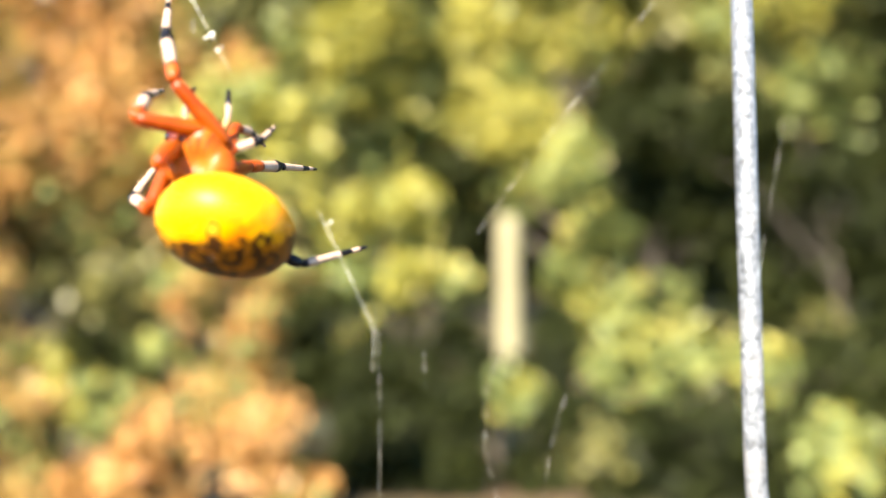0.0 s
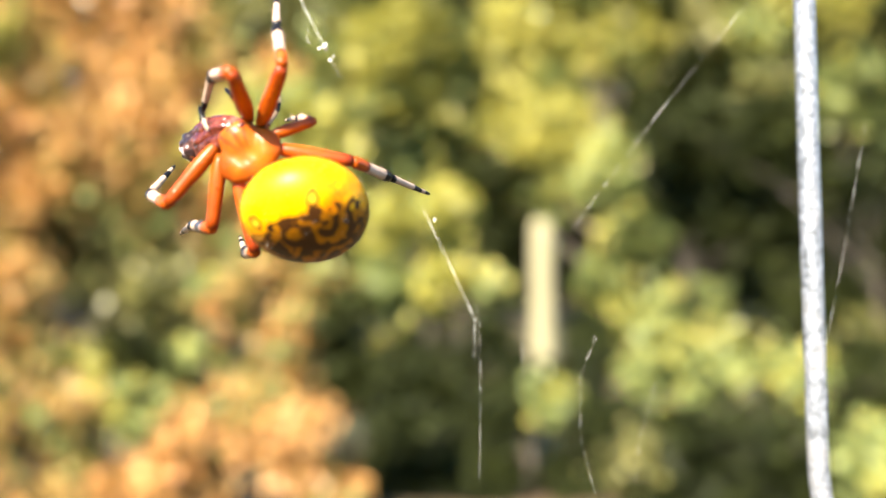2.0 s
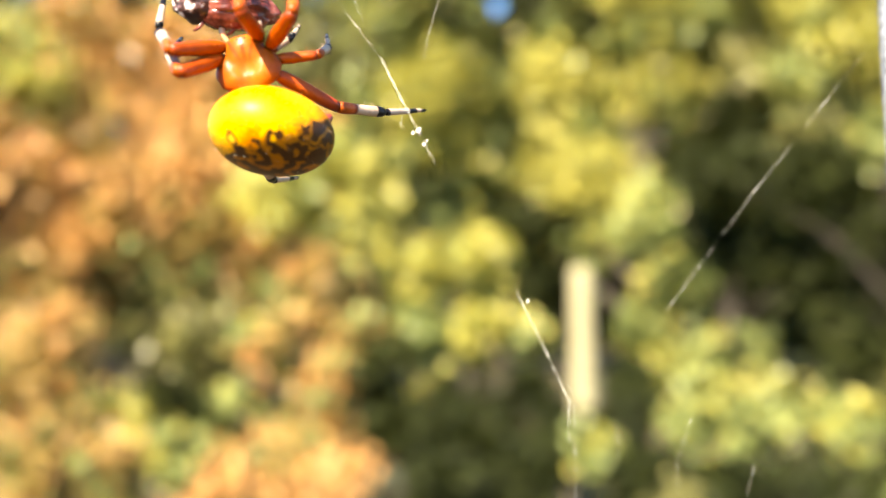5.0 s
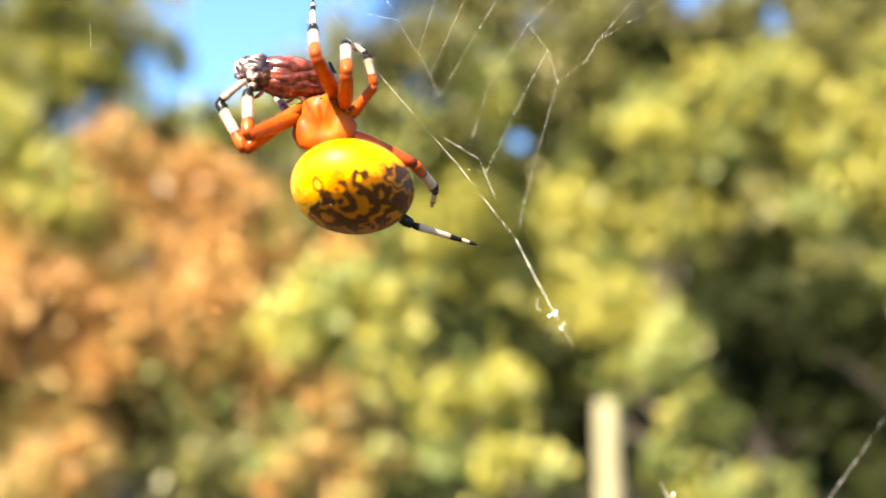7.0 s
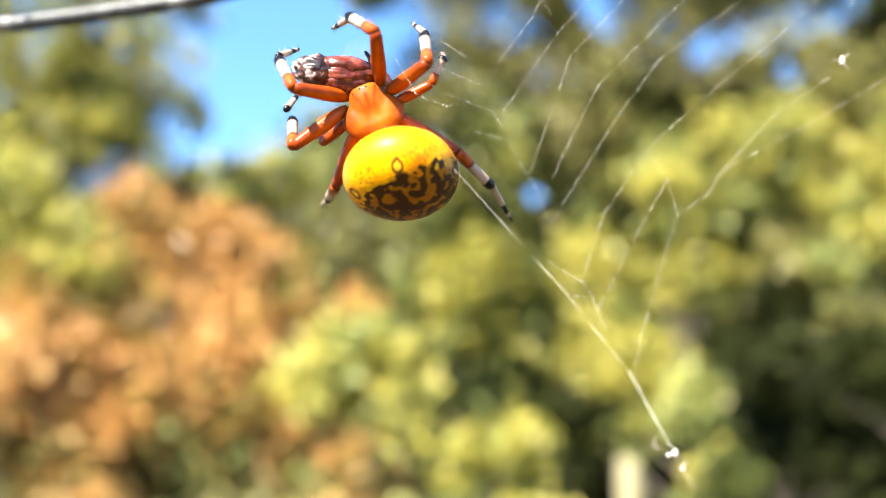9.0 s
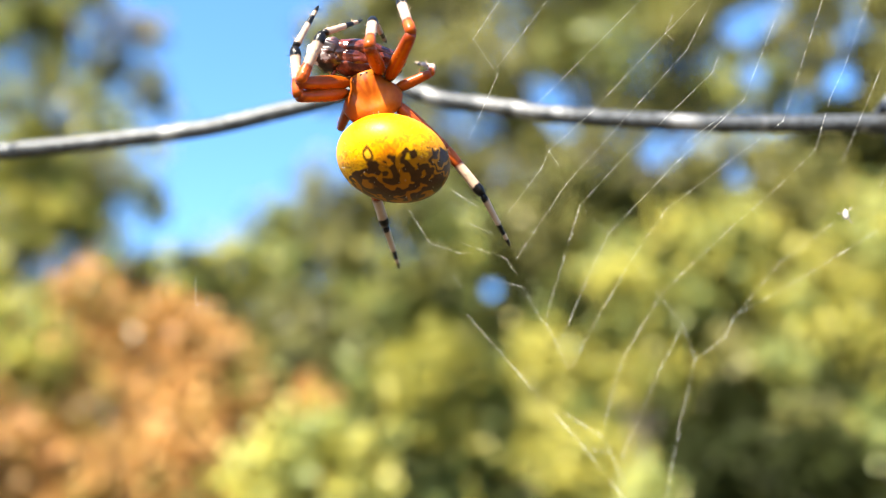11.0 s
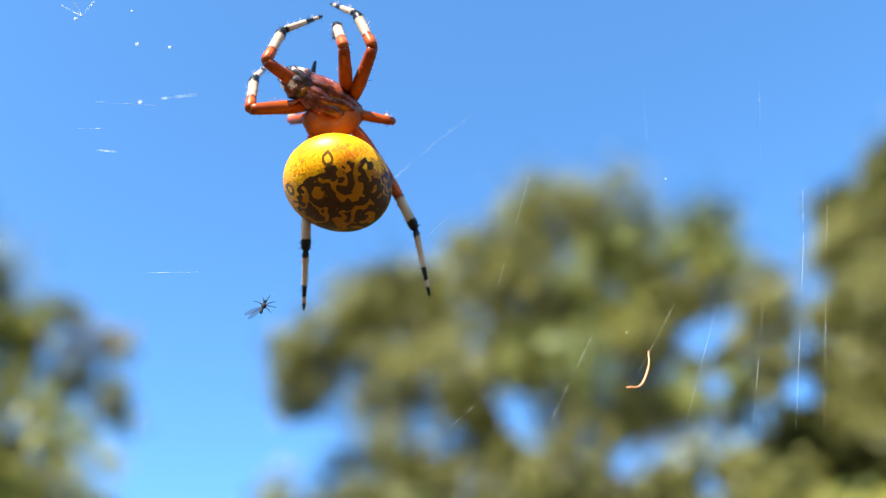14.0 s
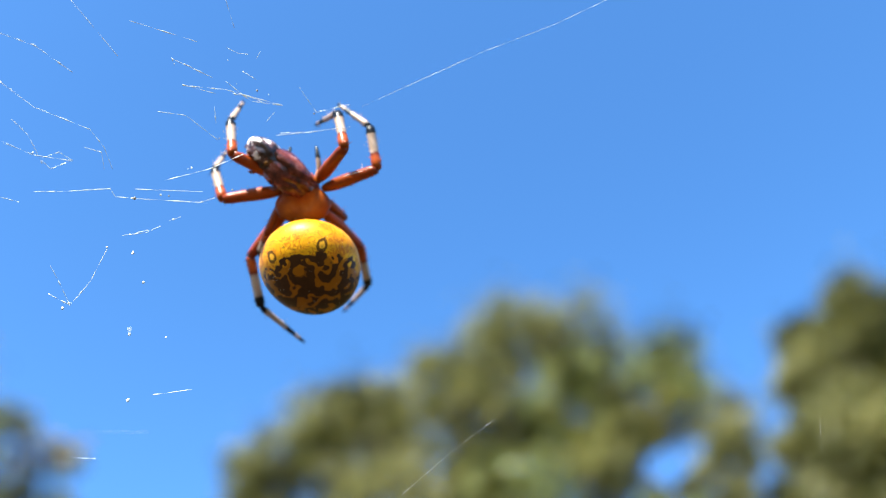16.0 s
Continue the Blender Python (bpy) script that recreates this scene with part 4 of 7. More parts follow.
strand([(22.2, 4.8), (13.9, -0.3), (5.1, -5.2), (3.9, -7.5), (0.6, -9.9), (-1.4, -16.2), (-3.4, -23.2), (-4.1, -26.4)])
strand([(-2.5, -2.9), (-0.4, -6.2), (0.6, -9.9)])
strand([(-0.4, -6.2), (-2.8, -10.4), (-7.7, -20.2)])
strand([(8.9, 20.8), (1.9, 15.6)])
strand([(-10.5, 7.8), (-7.5, 4.4), (-5.2, 1.3), (-2.5, -2.9)], 0.14)
strand([(-14.8, -5.5), (-13.5, -8.5), (-12.4, -10.9)])
strand([(-29.8, 7.8), (-27.3, 3.6), (-23.9, 2.2), (-22.8, 2.5)])
strand([(-24.9, 10.0), (-21.8, 7.8)])
strand([(-24.8, 6.7), (-20.2, 4.7)])
strand([(-23.9, 3.6), (-18.8, 1.5), (-18.3, 0.7), (-17.7, -0.2)])
strand([(-20.8, -0.6), (-17.1, -1.7), (-15.0, -5.7)])
strand([(-24.8, -0.1), (-23.7, -1.7)])
strand([(-53.5, -0.0), (-53.1, -3.4), (-51.1, -3.6)])
strand([(-67.4, 2.1), (-64.5, 4.3)])


# what hangs in the web
stalk = tagged(new("curled_plant_stalk"), "tiny curled reddish stalk caught in the web", "plant debris")
stalk.location = (-0.0223, WEB_Y, 1.3768)
bm = bmesh.new()
tube(bm, spline([(0.0006, 0, 0.0024), (0.0004, 0, 0.0005), (-0.0004, 0.0002, -0.0014), (-0.0012, 0.0002, -0.0023), (-0.0024, 0, -0.0025)], 5), [0.00005 + 0.00009 * math.sin(math.pi * i / 20) for i in range(21)], 7)
part("stem", bm, twig_skin, stalk)
bm = bmesh.new()
ball(bm, (-0.0022, 0, -0.00248), (0.00045, 0.00016, 0.00014), 8, 6)
part("tip", bm, twig_skin, stalk, "paler swollen tip")

gnat = tagged(new("gnat"), "dead black gnat with clear wings hanging in the web", "insect")
gnat.location = (-0.0622, WEB_Y, 1.3826)
bm = bmesh.new()
ball(bm, (0, 0, 0), (0.0003, 0.0003, 0.00042), 10, 8)
ball(bm, (0.0001, 0, 0.0006), (0.0002, 0.0002, 0.0002), 8, 6)
ball(bm, (-0.0002, 0, -0.0007), (0.00022, 0.0002, 0.0005), 8, 6)
part("body", bm, gnat_skin, gnat)
for dx, dz in ((-0.0022, -0.0012), (-0.0016, -0.0018)):
    bm = bmesh.new()
    ball(bm, (dx * 0.55, 0.0001, dz * 0.55), (0.0011, 0.00002, 0.00033), 12, 8)
    bmesh.ops.rotate(bm, verts=bm.verts, cent=(dx * 0.55, 0, dz * 0.55), matrix=Euler((0, -math.atan2(dz, dx), 0)).to_matrix())
    part("wing", bm, wing_skin, gnat, "clear veined wing")
for dx, dz in ((0.0012, 0.0006), (0.0014, -0.0003), (0.0009, -0.0011), (-0.0003, 0.0014), (0.0005, 0.0016), (-0.0012, 0.0008)):
    bm = bmesh.new()
    tube(bm, [(0, 0, 0), (dx * 0.6, 0.0002, dz * 0.6 + 0.0002), (dx * 1.1, 0.0001, dz)], [0.00006, 0.00005, 0.00003], 5)
    part("leg", bm, gnat_skin, gnat)

husk = tagged(new("insect_husk"), "pale shrivelled insect wrapped in silk", "insect")
husk.location = (-0.0013, WEB_Y, 1.3113)
bm = bmesh.new()
ball(bm, (0, 0, 0), (0.0004, 0.0004, 0.0008), 9, 8, lambda v: v * (0.8 + 0.3 * noise.noise(v * 2)))
part("body", bm, husk_skin, husk)
for dx, dz in ((0.0007, 0.0008), (-0.0007, 0.0002), (0.0005, -0.0009)):
    bm = bmesh.new()
    tube(bm, [(0, 0, 0), (dx, 0.0001, dz), (dx * 1.3, 0.0001, dz * 1.2)], [0.00008, 0.00005, 0.00002], 5)
    part("leg", bm, husk_skin, husk)


# ---- spider ----
spider = tagged(new("spider"), "orange orb weaver with yellow marbled abdomen and banded legs", "spider")


def carapace_shape(u):
    """A chest shield, broad behind, with a narrow blunt head and a sunken middle."""
    y = max(-0.995, min(0.995, u.y))
    across = math.sqrt(1 - y * y)
    wide = np.interp(y, (-1, -0.75, -0.25, 0.1, 0.45, 0.85, 1), (0.35, 0.86, 1.05, 0.95, 0.64, 0.56, 0.36))
    high = np.interp(y, (-1, -0.6, 0, 0.5, 0.85, 1), (0.35, 0.75, 0.86, 0.98, 0.9, 0.4))
    x, z = u.x / across * wide, u.z / across * high
    if z > 0:
        z -= 0.26 * math.exp(-(x * 4) ** 2 - ((y + 0.25) * 2.6) ** 2) + 0.12 * math.exp(-((abs(x) - 0.42 - 0.5 * y) * 6) ** 2)
    return Vector((x, y, z))


bm = bmesh.new()
ball(bm, (0, -0.0007, 0), (0.0036, 0.0032, 0.0017), 40, 32, carapace_shape)
bmesh.ops.remove_doubles(bm, verts=bm.verts, dist=0.00001)
carapace = part("carapace", bm, carapace_skin, spider, "glossy orange head and chest shield")
for sx, sy, sz, r in ((0.0003, 0.0021, 0.0011, 0.00022), (0.00035, 0.0017, 0.0014, 0.0002), (0.0012, 0.0018, 0.0009, 0.00017), (0.0013, 0.0015, 0.0011, 0.00017)):
    for side in (-1, 1):
        bm = bmesh.new()
        ball(bm, (side * sx, sy, sz), (r, r, r), 10, 8)
        part("eye", bm, eye_skin, carapace)
for side in (-1, 1):
    bm = bmesh.new()
    tube(bm, spline([(side * 0.0007, 0.0018, -0.0002), (side * 0.0008, 0.0026, -0.0010), (side * 0.0006, 0.0028, -0.0022)], 5), [0.0007, 0.00075, 0.0008, 0.0008, 0.0008, 0.0007, 0.00065, 0.0006, 0.0005, 0.0004, 0.0002], 10)
    part("jaw", bm, fang_skin, spider, "dark red jaw")
    bm = bmesh.new()
    reach = [(side * 0.0014, 0.0016, -0.0004), (side * 0.0021, 0.0034, 0.0000), (side * 0.0020, 0.0052, 0.0001), (side * 0.0017, 0.0068, -0.0004)]
    tube(bm, spline(reach, 5), [0.00030] * 6 + [0.00034] * 5 + [0.00030, 0.00026, 0.00024, 0.0002, 0.0001], 8)
    part("feeler", bm, palp_skin, spider, "short banded feeler beside the jaws")


def abdomen_shape(u):
    w = 1.0 + 0.03 * math.sin(2.2 * u.y)
    return Vector((u.x * w, u.y, u.z))


bm = bmesh.new()
ball(bm, (0, 0, 0), (0.0065, 0.0068, 0.00464), 56, 40, abdomen_shape)
abdomen = part("abdomen", bm, abdomen_material(), spider, "swollen glossy yellow abdomen with brown marbling and outlined spots")
hair_rng = random.Random(8)
bm = bmesh.new()
for _ in range(220):
    u = Vector((hair_rng.gauss(0, 1), hair_rng.gauss(0, 1), hair_rng.gauss(0, 1))).normalized()
    skin = Vector((u.x * 0.0065, u.y * 0.0068, u.z * 0.00464))
    away = (u + 0.5 * Vector((hair_rng.uniform(-1, 1), hair_rng.uniform(-1, 0.2), hair_rng.uniform(-1, 1)))).normalized()
    tube(bm, [skin - 0.00005 * u, skin + away * hair_rng.uniform(0.0002, 0.00045)], [0.000009, 0.000003], 3)
part("bristles", bm, hair_skin, abdomen, "short fine pale hairs")
bm = bmesh.new()
tube(bm, [(0, -0.0050, -0.0022), (0, -0.0058, -0.0030), (0, -0.0061, -0.0034)], [0.0009, 0.0006, 0.0003], 10)
part("spinneret", bm, fang_skin, abdomen, "reddish brown spinneret")


def segment(name, length, radii, material, parent, seed, bristles, label=""):
    """One joint of a leg along +y, with bristles standing off it."""
    rng = random.Random(seed)
    bm = bmesh.new()
    n = len(radii) - 1
    tube(bm, [(0, length * i / n, 0) for i in range(n + 1)], radii, 12)
    sides = [f for f in bm.faces if len(f.verts) == 4]
    for f in rng.sample(sides, bristles):
        c, out = f.calc_center_median(), (f.calc_center_median() * Vector((1, 0, 1))).normalized() + Vector((0, 0.5, 0))
        corner = list(f.verts)
        foot = [bm.verts.new(c + (v.co - c).normalized() * 0.000035) for v in corner]
        tip = bm.verts.new(c + out * rng.uniform(0.0003, 0.0007))
        bm.faces.remove(f)
        for j in range(4):
            k = (j + 1) % 4
            bm.faces.new((corner[j], corner[k], foot[k], foot[j]))
            bm.faces.new((foot[j], foot[k], tip))
    return part(name, bm, material, parent, label)


LENGTHS = {"1": (0.0086, 0.0066, 0.0072), "2": (0.0080, 0.0062, 0.0068), "3": (0.0050, 0.0036, 0.0042), "4": (0.0086, 0.0070, 0.0086)}
legs = {}
for i, which in enumerate(("L1", "L2", "L3", "L4", "R1", "R2", "R3", "R4")):
    f, t, m = LENGTHS[which[1]]
    k = 0.00080 if which[1] != "3" else 0.00060
    femur = segment("leg", f, [k * v for v in (0.6, 0.85, 1.0, 1.08, 1.1, 1.08, 1.02, 0.98, 0.95, 0.9, 0.76)], hind_femur_skin if which[1] == "4" else femur_skin, spider, i, 24, "orange leg with cream and black bands towards its tip")
    shin = segment("shin", t, [k * v for v in (0.74, 0.86, 0.86, 0.8, 0.74, 0.78, 0.76, 0.76, 0.82, 0.84, 0.6)], tibia_skin, femur, i + 20, 38, "orange knee and cream shin with a black band")
    foot = segment("foot", m, [k * v for v in (0.42, 0.58, 0.52, 0.48, 0.46, 0.46, 0.42, 0.36, 0.34, 0.3, 0.16)], foot_skin, femur, i + 40, 38, "cream foot with black bands and a black tip")
    legs[which] = (femur, shin, foot)

# ---- the spider's catch ----
prey = tagged(new("captured_beetle"), "dark maroon beetle partly wrapped in silvery silk", "insect")
bm = bmesh.new()
ball(bm, (0.0006, 0, 0), (0.0044, 0.0020, 0.0021), 36, 24, lambda u: Vector((u.x, u.y * (1 - 0.25 * max(0, u.x) ** 2), u.z)) * (1 + 0.16 * noise.noise(u * 2.2) + 0.07 * noise.noise(u * 6)))
body = part("body", bm, prey_skin, prey)
for side in (-1, 1):
    bm = bmesh.new()
    ball(bm, (0.0008, side * 0.0008, 0.0004), (0.0033, 0.0012, 0.00165), 24, 16, lambda u: Vector((u.x, u.y * (1 - 0.2 * max(0, u.x)), u.z)) * (1 + 0.1 * noise.noise(u * 3 + Vector((side, 0, 0)))))
    part("wing_case", bm, prey_skin, prey, "glossy maroon wing case")
bm = bmesh.new()
ball(bm, (-0.0024, 0, 0.0001), (0.0024, 0.0017, 0.0018), 32, 22, lambda u: u * (1 + 0.2 * noise.noise(u * 2.6) + 0.1 * noise.noise(u * 7)))
part("silk_wrap", bm, wrap_skin, prey, "crumpled silvery silk round one end")
for sx, dz, dy in ((-0.0018, 0.0004, -0.0022), (0.0012, 0.0002, -0.0022)):
    bm = bmesh.new()
    tube(bm, spline([(sx, dy * 0.5, dz), (sx - 0.0004, dy * 0.95, dz + 0.0004), (sx - 0.0010, dy * 1.15, dz)], 4), [0.0002, 0.0002, 0.00022, 0.0002, 0.00018, 0.0002, 0.00016, 0.00012, 0.00006], 7)
    part("leg", bm, prey_skin, prey)

for piece in prey.children:
    piece.data.transform(Matrix.Scale(1.18, 4))

# ---- what moves ----
def motions():
    walk(spider, [
        (0, pose(-0.02386, 0.09378, 1.25969, 78.0, 5.0, -0.0)),
        (0.5, pose(-0.02318, 0.09324, 1.25975, 78.1, -5.1, 0.5)),
        (1, pose(-0.02183, 0.09279, 1.26099, 78.2, -15.1, 1.0)),
        (1.5, pose(-0.02878, 0.09278, 1.26045, 78.3, -30.1, 1.5)),
        (2, pose(-0.03061, 0.09358, 1.26000, 78.4, -35.1, 1.9)),
        (2.5, pose(-0.03108, 0.09335, 1.26045, 78.6, -35.0, 2.2)),
        (3, pose(-0.03268, 0.09368, 1.26255, 78.7, -30.1, 2.4)),
        (5.5, pose(-0.04373, 0.09398, 1.28383, 83.1, -11.9, 3.9)),
        (6, pose(-0.04372, 0.09223, 1.28749, 85.5, -15.0, 3.5)),
        (6.5, pose(-0.04362, 0.09211, 1.28931, 87.9, -12.2, 3.5)),
        (7, pose(-0.04679, 0.09216, 1.29103, 89.9, -10.6, 3.8)),
        (7.5, pose(-0.05257, 0.09181, 1.29361, 91.6, -12.4, 3.5)),
        (8, pose(-0.05242, 0.09489, 1.29566, 93.7, -24.7, 0.4)),
        (10.5, pose(-0.05493, 0.09312, 1.32335, 96.6, -12.0, 1.4)),
        (11, pose(-0.05488, 0.09208, 1.32728, 100.3, -17.3, -2.7)),
        (11.5, pose(-0.05617, 0.08999, 1.33767, 103.2, -13.4, -2.7)),
        (12, pose(-0.06002, 0.08865, 1.35125, 106.3, -11.1, -3.2)),
        (12.5, pose(-0.05899, 0.08852, 1.36611, 109.8, -11.9, -4.9)),
        (13, pose(-0.05654, 0.08938, 1.38086, 113.3, -11.0, -5.3)),
        (13.5, pose(-0.05851, 0.08904, 1.39861, 116.4, -9.0, -4.8)),
        (14, pose(-0.05774, 0.09008, 1.41128, 119.0, -3.0, -0.9)),
        (14.5, pose(-0.05948, 0.08755, 1.41923, 121.6, -8.7, -7.0)),
        (15, pose(-0.06295, 0.08334, 1.43236, 124.0, -9.8, -9.8)),
        (15.5, pose(-0.06174, 0.08211, 1.44284, 125.0, -0.2, -1.2)),
        (16, pose(-0.06520, 0.08257, 1.44364, 126.4, -0.4, -2.1))])
    walk(abdomen, [
        (0, pose(0.00382, -0.00766, 0.00093, 78.0, -32.9, 1.6)),
        (0.5, pose(0.00382, -0.00817, 0.00082, 69.3, -42.2, 3.6)),
        (1, pose(0.00232, -0.00895, 0.00065, 77.8, -33.8, -11.3)),
        (1.5, pose(0.00229, -0.00960, 0.00052, 71.3, -26.7, -19.8)),
        (2, pose(0.00175, -0.01025, 0.00038, 67.0, -14.0, -17.0)),
        (2.5, pose(0.00093, -0.00979, 0.00047, 69.8, -26.1, -21.2)),
        (3, pose(0.00065, -0.00972, 0.00049, 81.1, -19.9, -31.9)),
        (5.5, pose(0.00141, -0.00918, 0.00061, 63.4, -78.3, 7.7)),
        (6, pose(0.00074, -0.00897, 0.00065, 2.8, -76.8, 62.7)),
        (6.5, pose(0.00218, -0.00884, 0.00068, 78.5, -76.5, -0.6)),
        (7, pose(0.00226, -0.00895, 0.00065, 50.2, -63.7, 25.8)),
        (7.5, pose(0.00076, -0.00866, 0.00072, 74.1, -74.8, 2.1)),
        (8, pose(0.00092, -0.00931, 0.00058, 75.5, -40.9, -13.4)),
        (10.5, pose(0.00034, -0.00955, 0.00052, 61.2, -34.9, 12.2)),
        (11, pose(0.00030, -0.00929, 0.00059, 66.3, -56.6, -5.9)),
        (11.5, pose(0.00054, -0.00942, 0.00056, 59.7, -48.7, 10.2)),
        (12, pose(0.00049, -0.00934, 0.00057, 58.9, -45.7, 12.5)),
        (12.5, pose(0.00037, -0.00941, 0.00055, 43.0, -61.5, 26.5)),
        (13, pose(0.00042, -0.00951, 0.00053, 45.2, -66.9, 23.2)),
        (13.5, pose(0.00085, -0.00968, 0.00050, 41.6, -54.7, 27.9)),
        (14, pose(0.00037, -0.00995, 0.00044, 43.3, -32.3, 23.4)),
        (14.5, pose(0.00096, -0.00995, 0.00044, 41.5, -41.7, 26.2)),
        (15, pose(0.00014, -0.00984, 0.00047, 29.5, -58.9, 34.5)),
        (15.5, pose(0.00105, -0.01021, 0.00039, 40.3, -18.7, 12.5)),
        (16, pose(0.00111, -0.01000, 0.00043, 43.5, -9.5, 9.2))])
    walk(prey, [
        (0, pose(-0.02663, 0.10028, 1.26073, 88.0, -5.0, -80.0)),
        (0.5, pose(-0.02699, 0.09971, 1.26036, 88.0, -5.0, -80.0)),
        (1, pose(-0.02642, 0.09920, 1.26096, 88.0, -5.0, -80.0)),
        (1.5, pose(-0.03223, 0.09918, 1.26116, 88.0, -5.0, -80.0)),
        (2, pose(-0.03449, 0.09693, 1.26099, 88.0, -8.0, -42.0)),
        (2.5, pose(-0.03401, 0.09441, 1.26230, 88.0, -9.8, 16.7)),
        (3, pose(-0.03519, 0.09474, 1.26463, 86.9, -14.8, 17.1)),
        (5.5, pose(-0.04646, 0.09456, 1.28824, 96.3, 4.6, 19.5)),
        (6, pose(-0.04642, 0.09293, 1.28953, 98.4, 3.9, 20.1)),
        (6.5, pose(-0.04810, 0.09233, 1.29258, 100.7, 3.0, 20.4)),
        (7, pose(-0.05126, 0.09190, 1.29596, 102.6, 2.1, 20.8)),
        (7.5, pose(-0.05804, 0.09146, 1.29771, 104.1, 1.8, 21.4)),
        (8, pose(-0.05667, 0.09461, 1.29952, 105.2, 1.7, 22.1)),
        (10.5, pose(-0.05707, 0.09292, 1.32719, 109.0, 0.6, 20.4)),
        (11, pose(-0.05679, 0.09157, 1.33155, 111.9, -0.2, 19.3)),
        (11.5, pose(-0.06036, 0.08881, 1.34260, 114.9, -1.1, 18.4)),
        (12, pose(-0.06349, 0.08751, 1.35567, 118.2, -1.9, 17.7)),
        (12.5, pose(-0.06228, 0.08691, 1.37089, 121.5, -2.1, 17.5)),
        (13, pose(-0.05912, 0.08806, 1.38472, 125.0, -2.6, 17.7)),
        (13.5, pose(-0.06164, 0.08767, 1.40217, 128.2, -3.5, 17.4)),
        (14, pose(-0.05893, 0.08878, 1.41230, 137.6, 11.3, 31.8)),
        (14.5, pose(-0.06113, 0.08565, 1.42080, 136.4, 4.5, 25.2)),
        (15, pose(-0.06564, 0.08140, 1.43457, 135.3, -5.0, 15.1)),
        (15.5, pose(-0.06393, 0.07945, 1.44427, 145.9, 12.6, 36.2)),
        (16, pose(-0.06774, 0.07967, 1.44521, 149.1, 14.1, 39.7))])
    walk(legs["L1"][0], [
        (0, pose(-0.00200, 0.00200, -0.00030, -5.3, -0.0, 162.8)),
        (0.5, pose(-0.00200, 0.00200, -0.00030, -4.2, -1.1, 150.1)),
        (1, pose(-0.00200, 0.00200, -0.00030, -3.4, -2.0, 136.5)),
        (1.5, pose(-0.00200, 0.00200, -0.00030, 12.8, -1.1, 125.8)),
        (2, pose(-0.00200, 0.00200, -0.00030, 5.2, 1.6, 108.8)),
        (2.5, pose(-0.00200, 0.00200, -0.00030, 34.0, -4.1, 124.7)),
        (3, pose(-0.00200, 0.00200, -0.00030, 40.0, -1.9, 121.8)),
        (5.5, pose(-0.00200, 0.00200, -0.00030, 55.4, 0.2, 119.8)),
        (6, pose(-0.00200, 0.00200, -0.00030, 42.0, -1.9, 121.7)),
        (6.5, pose(-0.00200, 0.00200, -0.00030, 1.0, 0.5, 115.7)),
        (7, pose(-0.00200, 0.00200, -0.00030, 14.3, -0.8, 125.5)),
        (7.5, pose(-0.00200, 0.00200, -0.00030, -0.9, -0.9, 126.4)),
        (8, pose(-0.00200, 0.00200, -0.00030, 31.6, 1.6, 117.0)),
        (10.5, pose(-0.00200, 0.00200, -0.00030, 64.0, 18.4, 101.7)),
        (11, pose(-0.00200, 0.00200, -0.00030, 52.6, 5.2, 110.0)),
        (11.5, pose(-0.00200, 0.00200, -0.00030, 51.5, 14.8, 102.5)),
        (12, pose(-0.00200, 0.00200, -0.00030, 57.3, 15.9, 101.6)),
        (12.5, pose(-0.00200, 0.00200, -0.00030, 68.1, 15.9, 101.6)),
        (13, pose(-0.00200, 0.00200, -0.00030, 66.9, 14.4, 102.3)),
        (13.5, pose(-0.00200, 0.00200, -0.00030, 71.0, 12.7, 102.9)),
        (14, pose(-0.00200, 0.00200, -0.00030, 59.9, 21.9, 98.5)),
        (14.5, pose(-0.00200, 0.00200, -0.00030, 52.7, 8.8, 107.5)),
        (15, pose(-0.00200, 0.00200, -0.00030, 59.5, 8.9, 107.5)),
        (15.5, pose(-0.00200, 0.00200, -0.00030, 62.2, 17.2, 102.7)),
        (16, pose(-0.00200, 0.00200, -0.00030, 47.1, 25.7, 96.3))])
